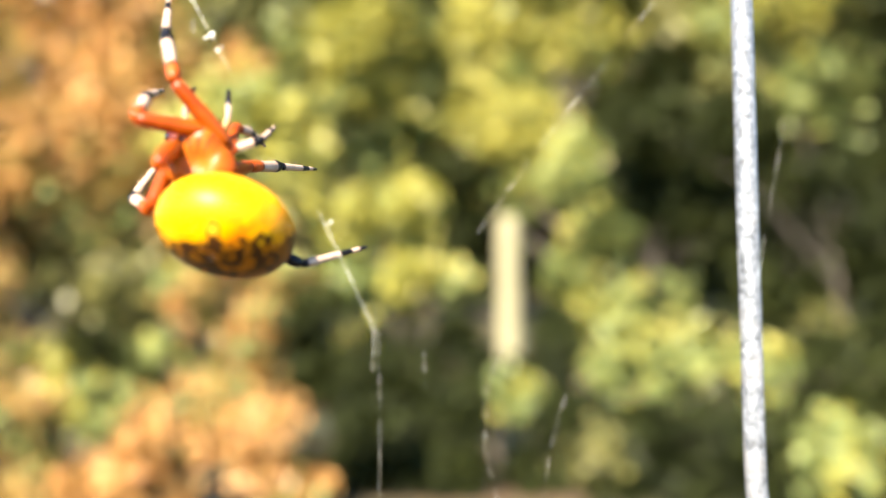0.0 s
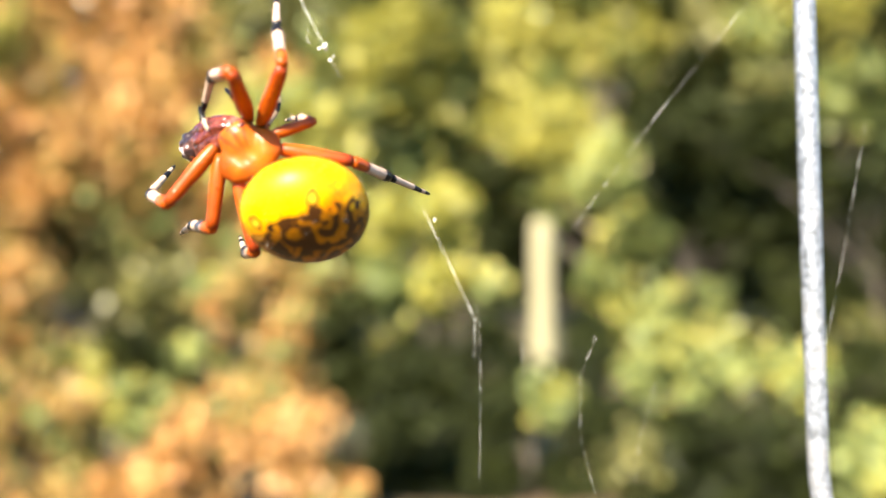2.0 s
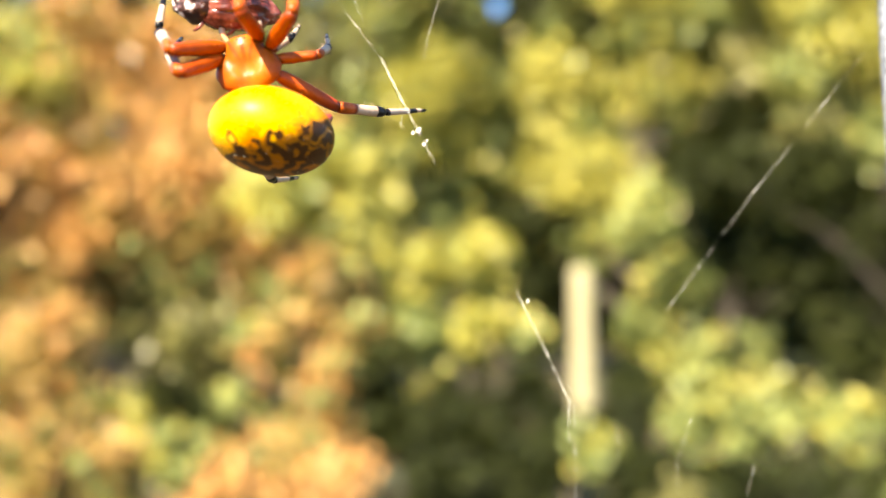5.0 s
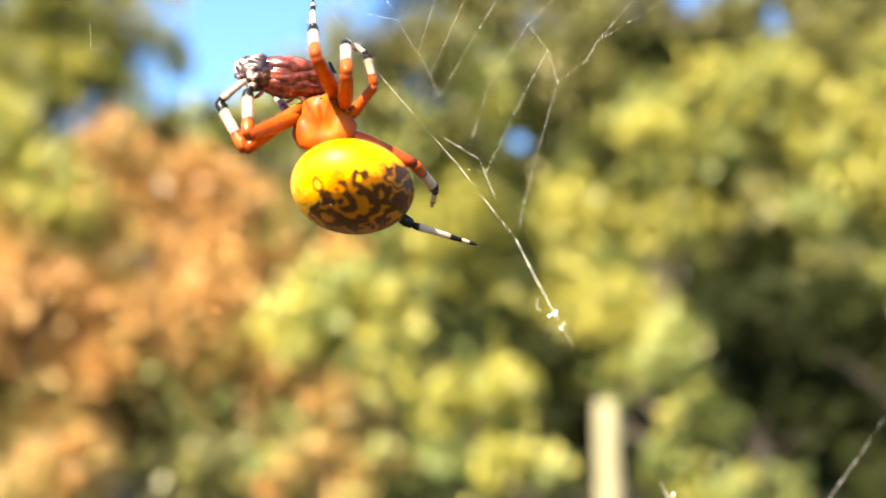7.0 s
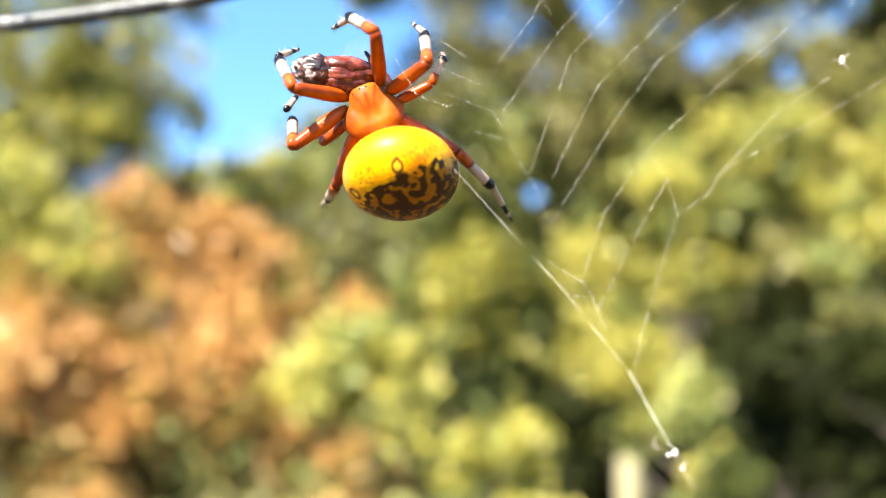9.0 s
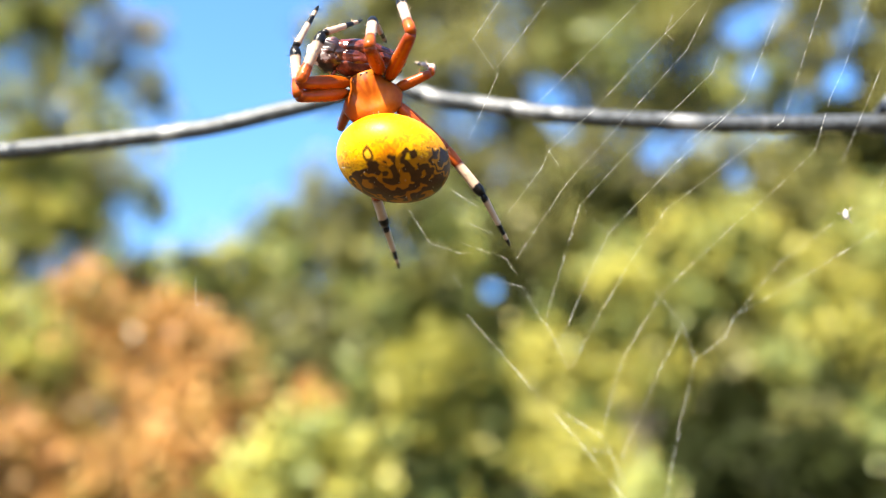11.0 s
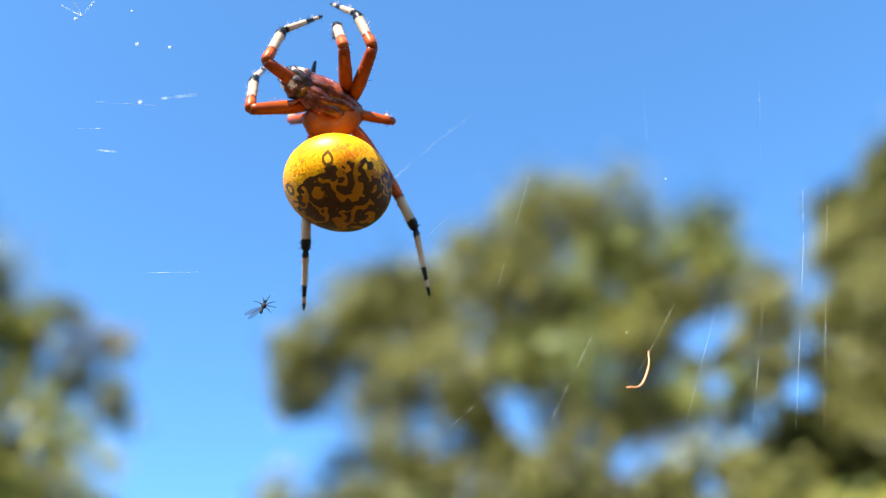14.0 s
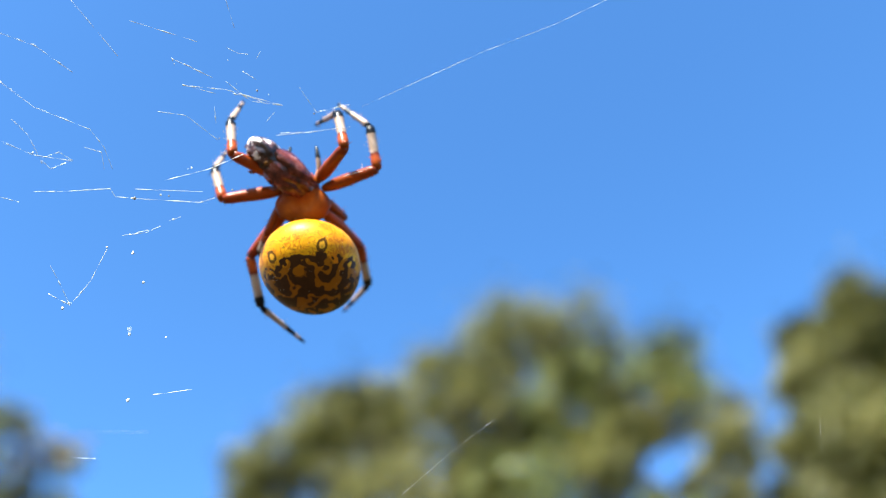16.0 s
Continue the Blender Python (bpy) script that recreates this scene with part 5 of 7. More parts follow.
    walk(legs["L1"][1], [
        (0, pose(-0.00000, 0.00860, -0.00000, -50.5, 5.1, -105.3)),
        (0.5, pose(0.00000, 0.00860, 0.00000, -40.6, -10.3, -106.7)),
        (1, pose(0.00000, 0.00860, 0.00000, -53.1, -13.3, -95.5)),
        (1.5, pose(0.00000, 0.00860, -0.00000, -59.4, -30.9, -86.1)),
        (2, pose(0.00000, 0.00860, 0.00000, -46.2, -20.4, -67.0)),
        (2.5, pose(0.00000, 0.00860, -0.00000, -31.9, -57.4, -94.2)),
        (3, pose(-0.00000, 0.00860, 0.00000, -39.5, -66.2, -100.8)),
        (5.5, pose(0.00000, 0.00860, 0.00000, -54.9, -72.3, -69.4)),
        (6, pose(-0.00000, 0.00860, 0.00000, 48.9, -57.7, 177.4)),
        (6.5, pose(0.00000, 0.00860, 0.00000, 6.3, -39.2, -126.1)),
        (7, pose(-0.00000, 0.00860, -0.00000, 3.1, -53.4, -107.7)),
        (7.5, pose(0.00000, 0.00860, -0.00000, 33.2, -36.8, -113.5)),
        (8, pose(-0.00000, 0.00860, -0.00000, -10.3, -70.3, -97.4)),
        (10.5, pose(-0.00000, 0.00860, -0.00000, 160.8, -75.2, 95.6)),
        (11, pose(-0.00000, 0.00860, 0.00000, 85.1, -47.9, 141.5)),
        (11.5, pose(0.00000, 0.00860, -0.00000, 102.6, -61.5, 151.6)),
        (12, pose(0.00000, 0.00860, 0.00000, 118.5, -56.1, 146.3)),
        (12.5, pose(-0.00000, 0.00860, 0.00000, 129.0, -62.4, 115.3)),
        (13, pose(0.00000, 0.00860, -0.00000, 149.1, -72.2, 89.2)),
        (13.5, pose(0.00000, 0.00860, 0.00000, 147.4, -66.9, 94.1)),
        (14, pose(0.00000, 0.00860, 0.00000, 126.8, -73.2, 121.8)),
        (14.5, pose(-0.00000, 0.00860, 0.00000, 108.5, -71.9, 141.5)),
        (15, pose(0.00000, 0.00860, -0.00000, 86.9, -62.4, 131.5)),
        (15.5, pose(-0.00000, 0.00860, 0.00000, 125.7, -67.4, 130.4)),
        (16, pose(0.00000, 0.00860, -0.00000, -105.4, -85.3, 16.7))])
    walk(legs["L1"][2], [
        (0, pose(0.00417, 0.00793, -0.00507, -26.6, -0.1, 178.4)),
        (0.5, pose(0.00458, 0.00642, -0.00422, -29.5, 1.6, -165.4)),
        (1, pose(0.00383, 0.00701, -0.00513, -59.4, -11.0, -164.4)),
        (1.5, pose(0.00355, 0.00592, -0.00488, -42.7, -18.8, -160.1)),
        (2, pose(0.00485, 0.00886, -0.00447, -44.9, -11.6, -137.6)),
        (2.5, pose(0.00538, 0.00526, -0.00188, -18.7, -25.6, -162.3)),
        (3, pose(0.00428, 0.00387, -0.00169, 35.1, -20.6, 162.5)),
        (5.5, pose(0.00536, 0.00512, -0.00164, 2.4, -48.8, -131.1)),
        (6, pose(0.00400, 0.00408, 0.00266, 31.1, -25.7, 166.7)),
        (6.5, pose(0.00557, 0.00511, 0.00057, -30.1, -16.2, -142.2)),
        (7, pose(0.00636, 0.00686, 0.00021, 21.9, -21.7, 164.2)),
        (7.5, pose(0.00593, 0.00838, 0.00289, 8.5, -29.5, -153.1)),
        (8, pose(0.00630, 0.00666, -0.00040, -22.7, -44.6, -144.7)),
        (10.5, pose(0.00641, 0.00712, 0.00055, 31.3, -64.0, -153.1)),
        (11, pose(0.00347, 0.00512, 0.00441, 17.9, -52.5, 175.1)),
        (11.5, pose(0.00566, 0.00718, 0.00308, 31.5, -55.6, -161.8)),
        (12, pose(0.00575, 0.00855, 0.00324, 22.5, -67.5, -134.6)),
        (12.5, pose(0.00570, 0.00626, 0.00237, 38.7, -75.3, -153.7)),
        (13, pose(0.00562, 0.00529, 0.00103, 29.9, -73.2, -159.7)),
        (13.5, pose(0.00578, 0.00573, 0.00140, 51.4, -72.8, -178.5)),
        (14, pose(0.00603, 0.00638, 0.00152, 46.3, -56.8, 179.8)),
        (14.5, pose(0.00596, 0.00653, 0.00194, 31.1, -56.6, 177.7)),
        (15, pose(0.00361, 0.00399, 0.00305, 37.8, -54.3, 164.8)),
        (15.5, pose(0.00614, 0.00733, 0.00206, 15.4, -65.3, -151.4)),
        (16, pose(0.00658, 0.00875, -0.00052, -14.9, -54.5, -100.3))])
    walk(legs["L2"][0], [
        (0, pose(-0.00260, 0.00080, -0.00030, 56.9, -0.0, -170.4)),
        (0.5, pose(-0.00260, 0.00080, -0.00030, -11.1, 7.4, 172.3)),
        (1, pose(-0.00260, 0.00080, -0.00030, -10.2, 4.5, 156.9)),
        (1.5, pose(-0.00260, 0.00080, -0.00030, 7.1, 4.2, 147.1)),
        (2, pose(-0.00260, 0.00080, -0.00030, -8.5, 4.1, 137.5)),
        (2.5, pose(-0.00260, 0.00080, -0.00030, 37.0, 2.2, 144.8)),
        (3, pose(-0.00260, 0.00080, -0.00030, 29.6, -4.7, 155.4)),
        (5.5, pose(-0.00260, 0.00080, -0.00030, 53.9, 7.4, 141.9)),
        (6, pose(-0.00260, 0.00080, -0.00030, 52.5, -9.9, 154.7)),
        (6.5, pose(-0.00260, 0.00080, -0.00030, 22.3, -3.6, 146.5)),
        (7, pose(-0.00260, 0.00080, -0.00030, 41.7, 6.9, 129.7)),
        (7.5, pose(-0.00260, 0.00080, -0.00030, 3.1, 11.7, 118.0)),
        (8, pose(-0.00260, 0.00080, -0.00030, -1.1, 11.7, 118.4)),
        (10.5, pose(-0.00260, 0.00080, -0.00030, 46.2, 16.0, 107.8)),
        (11, pose(-0.00260, 0.00080, -0.00030, 49.4, 9.7, 113.7)),
        (11.5, pose(-0.00260, 0.00080, -0.00030, 43.9, 8.1, 115.2)),
        (12, pose(-0.00260, 0.00080, -0.00030, 39.8, 8.2, 115.1)),
        (12.5, pose(-0.00260, 0.00080, -0.00030, 63.3, 9.5, 114.0)),
        (13, pose(-0.00260, 0.00080, -0.00030, 59.5, 4.5, 116.8)),
        (13.5, pose(-0.00260, 0.00080, -0.00030, 56.3, 4.2, 117.0)),
        (14, pose(-0.00260, 0.00080, -0.00030, 30.0, 12.3, 108.3)),
        (14.5, pose(-0.00260, 0.00080, -0.00030, 29.7, 3.6, 123.3)),
        (15, pose(-0.00260, 0.00080, -0.00030, 61.3, 1.6, 125.3)),
        (15.5, pose(-0.00260, 0.00080, -0.00030, 15.5, 27.7, 92.6)),
        (16, pose(-0.00260, 0.00080, -0.00030, 12.8, 24.7, 105.8))])
    walk(legs["L2"][1], [
        (0, pose(0.00000, 0.00800, -0.00000, -5.0, -7.5, -175.1)),
        (0.25, pose(-0.00000, 0.00800, -0.00000, -43.3, 7.6, -155.8)),
        (0.5, pose(-0.00000, 0.00800, -0.00000, -79.3, 31.2, -149.1)),
        (1, pose(0.00000, 0.00800, -0.00000, -69.1, 25.8, -133.6)),
        (1.5, pose(-0.00000, 0.00800, -0.00000, -48.6, -0.3, -128.8)),
        (2, pose(0.00000, 0.00800, -0.00000, -46.3, 21.2, -112.4)),
        (2.5, pose(0.00000, 0.00800, -0.00000, -10.3, -22.0, -128.5)),
        (3, pose(-0.00000, 0.00800, -0.00000, -32.3, -14.7, -134.4)),
        (5.5, pose(0.00000, 0.00800, 0.00000, 0.1, -35.1, -133.7)),
        (6, pose(-0.00000, 0.00800, 0.00000, -12.1, -34.7, -156.2)),
        (6.5, pose(0.00000, 0.00800, -0.00000, 3.2, -18.8, -140.9)),
        (7, pose(0.00000, 0.00800, 0.00000, 18.4, -29.5, -139.4)),
        (7.5, pose(-0.00000, 0.00800, 0.00000, 39.2, -7.0, -99.9)),
        (8, pose(0.00000, 0.00800, 0.00000, -7.4, 0.7, -113.1)),
        (10.5, pose(0.00000, 0.00800, -0.00000, 3.2, -44.9, -121.2)),
        (11, pose(0.00000, 0.00800, -0.00000, 42.0, -42.9, -142.4)),
        (11.5, pose(-0.00000, 0.00800, -0.00000, 23.1, -40.0, -139.0)),
        (12, pose(0.00000, 0.00800, 0.00000, 8.2, -40.3, -121.1)),
        (12.5, pose(-0.00000, 0.00800, 0.00000, 21.1, -56.8, -145.3)),
        (13, pose(-0.00000, 0.00800, 0.00000, 1.6, -55.1, -139.2)),
        (13.5, pose(0.00000, 0.00800, 0.00000, -12.3, -52.1, -127.1)),
        (14, pose(-0.00000, 0.00800, 0.00000, -9.2, -30.8, -109.2)),
        (14.5, pose(0.00000, 0.00800, -0.00000, 6.1, -28.6, -123.6)),
        (15, pose(-0.00000, 0.00800, -0.00000, -8.8, -53.2, -134.1)),
        (15.5, pose(-0.00000, 0.00800, 0.00000, -4.6, -19.3, -78.7)),
        (16, pose(0.00000, 0.00800, -0.00000, -4.6, -10.4, -85.7))])
    walk(legs["L2"][2], [
        (0, pose(0.00046, 0.00184, -0.00054, -12.3, -20.3, -166.0)),
        (0.5, pose(0.00330, 0.00864, -0.00521, -66.1, 17.4, -137.4)),
        (1, pose(0.00334, 0.00831, -0.00521, -69.5, -8.9, -131.5)),
        (1.5, pose(0.00318, 0.00541, -0.00465, -61.2, -22.7, -124.6)),
        (2, pose(0.00458, 0.00787, -0.00418, -54.7, 17.9, -98.1)),
        (2.25, pose(0.00455, 0.00587, -0.00260, -38.2, -18.6, -116.2)),
        (2.5, pose(0.00452, 0.00388, -0.00103, -1.2, -43.7, -154.4)),
        (3, pose(0.00316, 0.00373, -0.00320, -43.9, -27.3, -129.5)),
        (5.5, pose(0.00448, 0.00372, 0.00001, 3.4, -52.0, -157.7)),
        (6, pose(0.00177, 0.00216, -0.00107, -15.1, -49.8, -151.3)),
        (6.5, pose(0.00399, 0.00326, 0.00033, 45.8, -26.5, 154.5)),
        (7, pose(0.00456, 0.00416, 0.00171, -6.5, -42.4, -149.8)),
        (7.5, pose(0.00481, 0.00764, 0.00389, -29.3, -19.4, -126.6)),
        (8, pose(0.00566, 0.00560, -0.00080, -33.9, -16.2, -126.5)),
        (10.5, pose(0.00542, 0.00500, 0.00025, -7.2, -54.3, -114.8)),
        (11, pose(0.00505, 0.00608, 0.00304, 42.4, -44.0, -176.3)),
        (11.5, pose(0.00492, 0.00473, 0.00186, 40.5, -24.8, 158.4)),
        (12, pose(0.00555, 0.00532, 0.00068, -3.1, -40.5, -146.9)),
        (12.5, pose(0.00483, 0.00430, 0.00122, 11.4, -53.6, -151.0)),
        (13, pose(0.00416, 0.00340, 0.00010, 6.3, -51.6, -151.6)),
        (13.5, pose(0.00420, 0.00352, -0.00081, 67.3, -12.9, 154.6)),
        (13.75, pose(0.00491, 0.00451, -0.00083, 23.0, -39.5, -164.6)),
        (14, pose(0.00561, 0.00551, -0.00085, -32.1, -26.8, -112.7)),
        (14.5, pose(0.00531, 0.00485, 0.00058, -33.0, -26.7, -132.7)),
        (15, pose(0.00388, 0.00319, -0.00057, 10.4, -45.5, -163.2)),
        (15.5, pose(0.00609, 0.00905, -0.00047, -18.7, -11.9, -80.1)),
        (16, pose(0.00617, 0.00837, -0.00048, -23.6, -8.7, -106.2))])
    walk(legs["L3"][0], [
        (0, pose(-0.00270, -0.00060, -0.00050, -2.0, -0.0, -79.8)),
        (5.5, pose(-0.00270, -0.00060, -0.00050, -2.0, -0.0, -79.8)),
        (6, pose(-0.00270, -0.00060, -0.00050, 7.1, -0.8, -62.6)),
        (6.25, pose(-0.00270, -0.00060, -0.00050, -24.3, 5.8, -21.3)),
        (6.5, pose(-0.00270, -0.00060, -0.00050, -45.7, 30.6, 14.5)),
        (7, pose(-0.00270, -0.00060, -0.00050, -34.7, 26.0, 8.5)),
        (7.5, pose(-0.00270, -0.00060, -0.00050, -49.6, 40.4, 27.2)),
        (8, pose(-0.00270, -0.00060, -0.00050, -63.4, 53.3, 39.6)),
        (10.5, pose(-0.00270, -0.00060, -0.00050, -62.6, 50.1, 37.0)),
        (11, pose(-0.00270, -0.00060, -0.00050, -85.7, 28.9, 29.2)),
        (11.5, pose(-0.00270, -0.00060, -0.00050, -82.2, 41.2, 30.8)),
        (12, pose(-0.00270, -0.00060, -0.00050, -77.7, 66.6, 38.4)),
        (12.5, pose(-0.00270, -0.00060, -0.00050, -78.9, 40.3, 29.4)),
        (13.5, pose(-0.00270, -0.00060, -0.00050, -112.8, 67.3, 24.7)),
        (14, pose(-0.00270, -0.00060, -0.00050, -63.1, 33.2, 22.8)),
        (14.5, pose(-0.00270, -0.00060, -0.00050, -114.4, 78.7, 24.6)),
        (15, pose(-0.00270, -0.00060, -0.00050, -76.3, 34.9, 31.8)),
        (15.5, pose(-0.00270, -0.00060, -0.00050, -108.8, 83.4, 27.8)),
        (16, pose(-0.00270, -0.00060, -0.00050, -121.0, 82.6, 31.0))])
    walk(legs["L3"][1], [
        (0, pose(-0.00000, 0.00500, 0.00000, -8.2, -0.7, 19.6)),
        (5.5, pose(-0.00000, 0.00500, 0.00000, -8.2, -0.7, 19.6)),
        (6, pose(0.00000, 0.00500, -0.00000, -39.1, 2.8, 5.5)),
        (6.5, pose(-0.00000, 0.00500, 0.00000, 4.4, 25.3, 1.2)),
        (7, pose(0.00000, 0.00500, -0.00000, -7.1, 24.3, -7.5)),
        (7.5, pose(-0.00000, 0.00500, 0.00000, 6.5, 27.9, -8.4)),
        (8, pose(-0.00000, 0.00500, 0.00000, 59.2, 43.0, -24.7)),
        (10.5, pose(-0.00000, 0.00500, 0.00000, 38.6, 49.5, -33.6)),
        (11, pose(0.00000, 0.00500, -0.00000, 71.4, 65.6, 1.4)),
        (11.5, pose(0.00000, 0.00500, 0.00000, 62.1, 59.2, -10.2)),
        (12, pose(-0.00000, 0.00500, -0.00000, 86.4, 55.0, -30.9)),
        (12.5, pose(0.00000, 0.00500, -0.00000, 68.4, 59.0, -15.3)),
        (13.5, pose(-0.00000, 0.00500, -0.00000, 119.5, 60.0, 8.8)),
        (14, pose(-0.00000, 0.00500, -0.00000, 15.5, 46.7, -25.0)),
        (14.25, pose(-0.00000, 0.00500, -0.00000, 61.0, 58.6, -21.4)),
        (14.5, pose(0.00000, 0.00500, -0.00000, 123.6, 63.8, 1.3)),
        (15, pose(-0.00000, 0.00500, 0.00000, 36.6, 65.4, -21.8)),
        (15.5, pose(0.00000, 0.00500, 0.00000, 84.6, 66.5, -3.0)),
        (16, pose(0.00000, 0.00500, 0.00000, 84.4, 82.3, 44.1))])
    walk(legs["L3"][2], [
        (0, pose(-0.00119, 0.00836, -0.00051, -48.3, -1.8, 64.4)),
        (5.5, pose(-0.00119, 0.00836, -0.00051, -48.3, -1.8, 64.4)),
        (6, pose(-0.00038, 0.00777, -0.00227, -60.0, -14.2, 33.9)),
        (6.5, pose(0.00004, 0.00859, 0.00025, -4.5, 7.2, -13.1)),
        (7, pose(0.00029, 0.00857, -0.00041, -8.7, 4.9, -6.8)),
        (7.5, pose(0.00071, 0.00851, 0.00036, 6.1, 10.6, -18.4)),
        (8, pose(0.00268, 0.00580, 0.00226, 26.6, 31.5, -53.5)),
        (10.5, pose(0.00298, 0.00640, 0.00146, 12.2, 33.4, -65.5)),
        (11, pose(0.00308, 0.00622, 0.00141, 19.5, 46.9, -33.0)),
        (11.5, pose(0.00299, 0.00618, 0.00163, 28.4, 43.2, -40.7)),
        (12, pose(0.00264, 0.00368, 0.00206, 25.7, 44.7, -65.6)),
        (12.5, pose(0.00312, 0.00552, 0.00172, 19.4, 39.5, -40.8)),
        (13.5, pose(0.00295, 0.00366, 0.00157, 57.8, 61.5, -45.2)),
        (14, pose(0.00210, 0.00785, 0.00066, 5.1, 23.4, -31.5)),
        (14.25, pose(0.00242, 0.00546, 0.00099, 24.9, 43.6, -51.9)),
        (14.5, pose(0.00274, 0.00307, 0.00132, 41.1, 68.0, -69.7)),
        (15, pose(0.00289, 0.00696, 0.00089, 19.2, 41.3, -41.3)),
        (15.5, pose(0.00330, 0.00516, 0.00143, 45.5, 64.0, -73.5)),
        (16, pose(0.00230, 0.00773, 0.00048, -84.0, 73.0, -151.8))])
    walk(legs["L4"][0], [
        (0, pose(-0.00230, -0.00190, -0.00060, -14.4, -0.0, -130.0)),
        (0.5, pose(-0.00230, -0.00190, -0.00060, -11.9, -0.0, -130.1)),
        (1, pose(-0.00230, -0.00190, -0.00060, -13.3, -2.6, -141.7)),
        (1.5, pose(-0.00230, -0.00190, -0.00060, -15.7, -14.7, 173.7)),
        (2, pose(-0.00230, -0.00190, -0.00060, -13.7, -17.8, 161.5)),
        (2.5, pose(-0.00230, -0.00190, -0.00060, -12.0, -19.3, 154.3)),
        (3, pose(-0.00230, -0.00190, -0.00060, -33.0, -26.1, 136.6)),
        (5.5, pose(-0.00230, -0.00190, -0.00060, -19.7, 2.6, -169.2)),
        (6, pose(-0.00230, -0.00190, -0.00060, -17.6, 1.9, -171.3)),
        (6.5, pose(-0.00230, -0.00190, -0.00060, -14.2, 8.1, -149.6)),
        (7, pose(-0.00230, -0.00190, -0.00060, -13.7, 9.4, -144.6)),
        (7.5, pose(-0.00230, -0.00190, -0.00060, -15.3, -0.4, 178.8)),
        (8, pose(-0.00230, -0.00190, -0.00060, -62.1, -23.7, 149.9)),
        (10.5, pose(-0.00230, -0.00190, -0.00060, -16.3, -14.8, 161.4)),
        (11, pose(-0.00230, -0.00190, -0.00060, -16.2, -10.4, 176.9)),
        (11.5, pose(-0.00230, -0.00190, -0.00060, -15.2, -10.1, 177.8)),
        (12, pose(-0.00230, -0.00190, -0.00060, -15.1, -12.1, 170.2)),
        (12.5, pose(-0.00230, -0.00190, -0.00060, -16.5, -11.1, 173.7)),
        (13, pose(-0.00230, -0.00190, -0.00060, -18.7, -10.1, 177.1)),
        (13.5, pose(-0.00230, -0.00190, -0.00060, -16.3, -10.5, 175.8)),
        (14, pose(-0.00230, -0.00190, -0.00060, -12.6, -11.8, 170.6)),
        (14.5, pose(-0.00230, -0.00190, -0.00060, -15.9, -11.0, 174.0)),
        (15, pose(-0.00230, -0.00190, -0.00060, -16.2, -12.4, 169.1)),
        (15.5, pose(-0.00230, -0.00190, -0.00060, -10.8, -13.7, 163.4)),
        (16, pose(-0.00230, -0.00190, -0.00060, -28.1, -20.3, 143.9))])
    walk(legs["L4"][1], [
        (0, pose(0.00000, 0.00860, -0.00000, 2.1, -4.6, 18.0)),
        (0.5, pose(0.00000, 0.00860, 0.00000, 3.5, -3.6, 13.0)),
        (1, pose(-0.00000, 0.00860, 0.00000, 4.4, -3.3, 13.9)),
        (1.25, pose(0.00000, 0.00860, 0.00000, -44.7, -15.7, 37.2)),
        (1.5, pose(0.00000, 0.00860, 0.00000, -94.6, -6.0, 61.8)),
        (2, pose(-0.00000, 0.00860, -0.00000, -96.9, -1.2, 73.3)),
        (2.5, pose(0.00000, 0.00860, 0.00000, -106.6, -3.7, 80.7)),
        (3, pose(0.00000, 0.00860, 0.00000, -115.1, -23.7, 95.6)),
        (5.5, pose(0.00000, 0.00860, 0.00000, -60.2, -26.9, 37.7)),
        (6, pose(-0.00000, 0.00860, -0.00000, -37.7, -36.2, 30.4)),
        (6.5, pose(0.00000, 0.00860, -0.00000, -17.6, -28.2, 25.1)),
        (7, pose(-0.00000, 0.00860, 0.00000, 2.0, -29.5, 9.3)),
        (7.25, pose(-0.00000, 0.00860, 0.00000, -61.9, -28.3, 50.5)),
        (7.5, pose(0.00000, 0.00860, -0.00000, -109.7, 2.4, 70.0)),
        (8, pose(-0.00000, 0.00860, 0.00000, -104.8, -31.9, 104.0)),
        (10.5, pose(0.00000, 0.00860, -0.00000, -78.4, -54.2, 86.8)),
        (11, pose(0.00000, 0.00860, 0.00000, -68.6, -49.4, 72.5)),
        (11.5, pose(0.00000, 0.00860, 0.00000, -70.4, -49.8, 71.2)),
        (12, pose(-0.00000, 0.00860, -0.00000, -42.1, -73.3, 47.3)),
        (12.5, pose(-0.00000, 0.00860, 0.00000, -58.4, -65.6, 61.9)),
        (13, pose(0.00000, 0.00860, 0.00000, -53.5, -65.6, 59.0)),
        (13.5, pose(0.00000, 0.00860, -0.00000, 11.1, -75.2, -6.6)),
        (14, pose(0.00000, 0.00860, -0.00000, 11.2, -74.8, -5.1)),
        (14.5, pose(-0.00000, 0.00860, 0.00000, 14.7, -75.3, -5.1)),
        (15, pose(-0.00000, 0.00860, 0.00000, 11.5, -75.6, -0.0)),
        (15.5, pose(0.00000, 0.00860, 0.00000, 9.2, -74.6, 0.5)),
        (16, pose(0.00000, 0.00860, 0.00000, 93.8, -66.5, -41.0))])
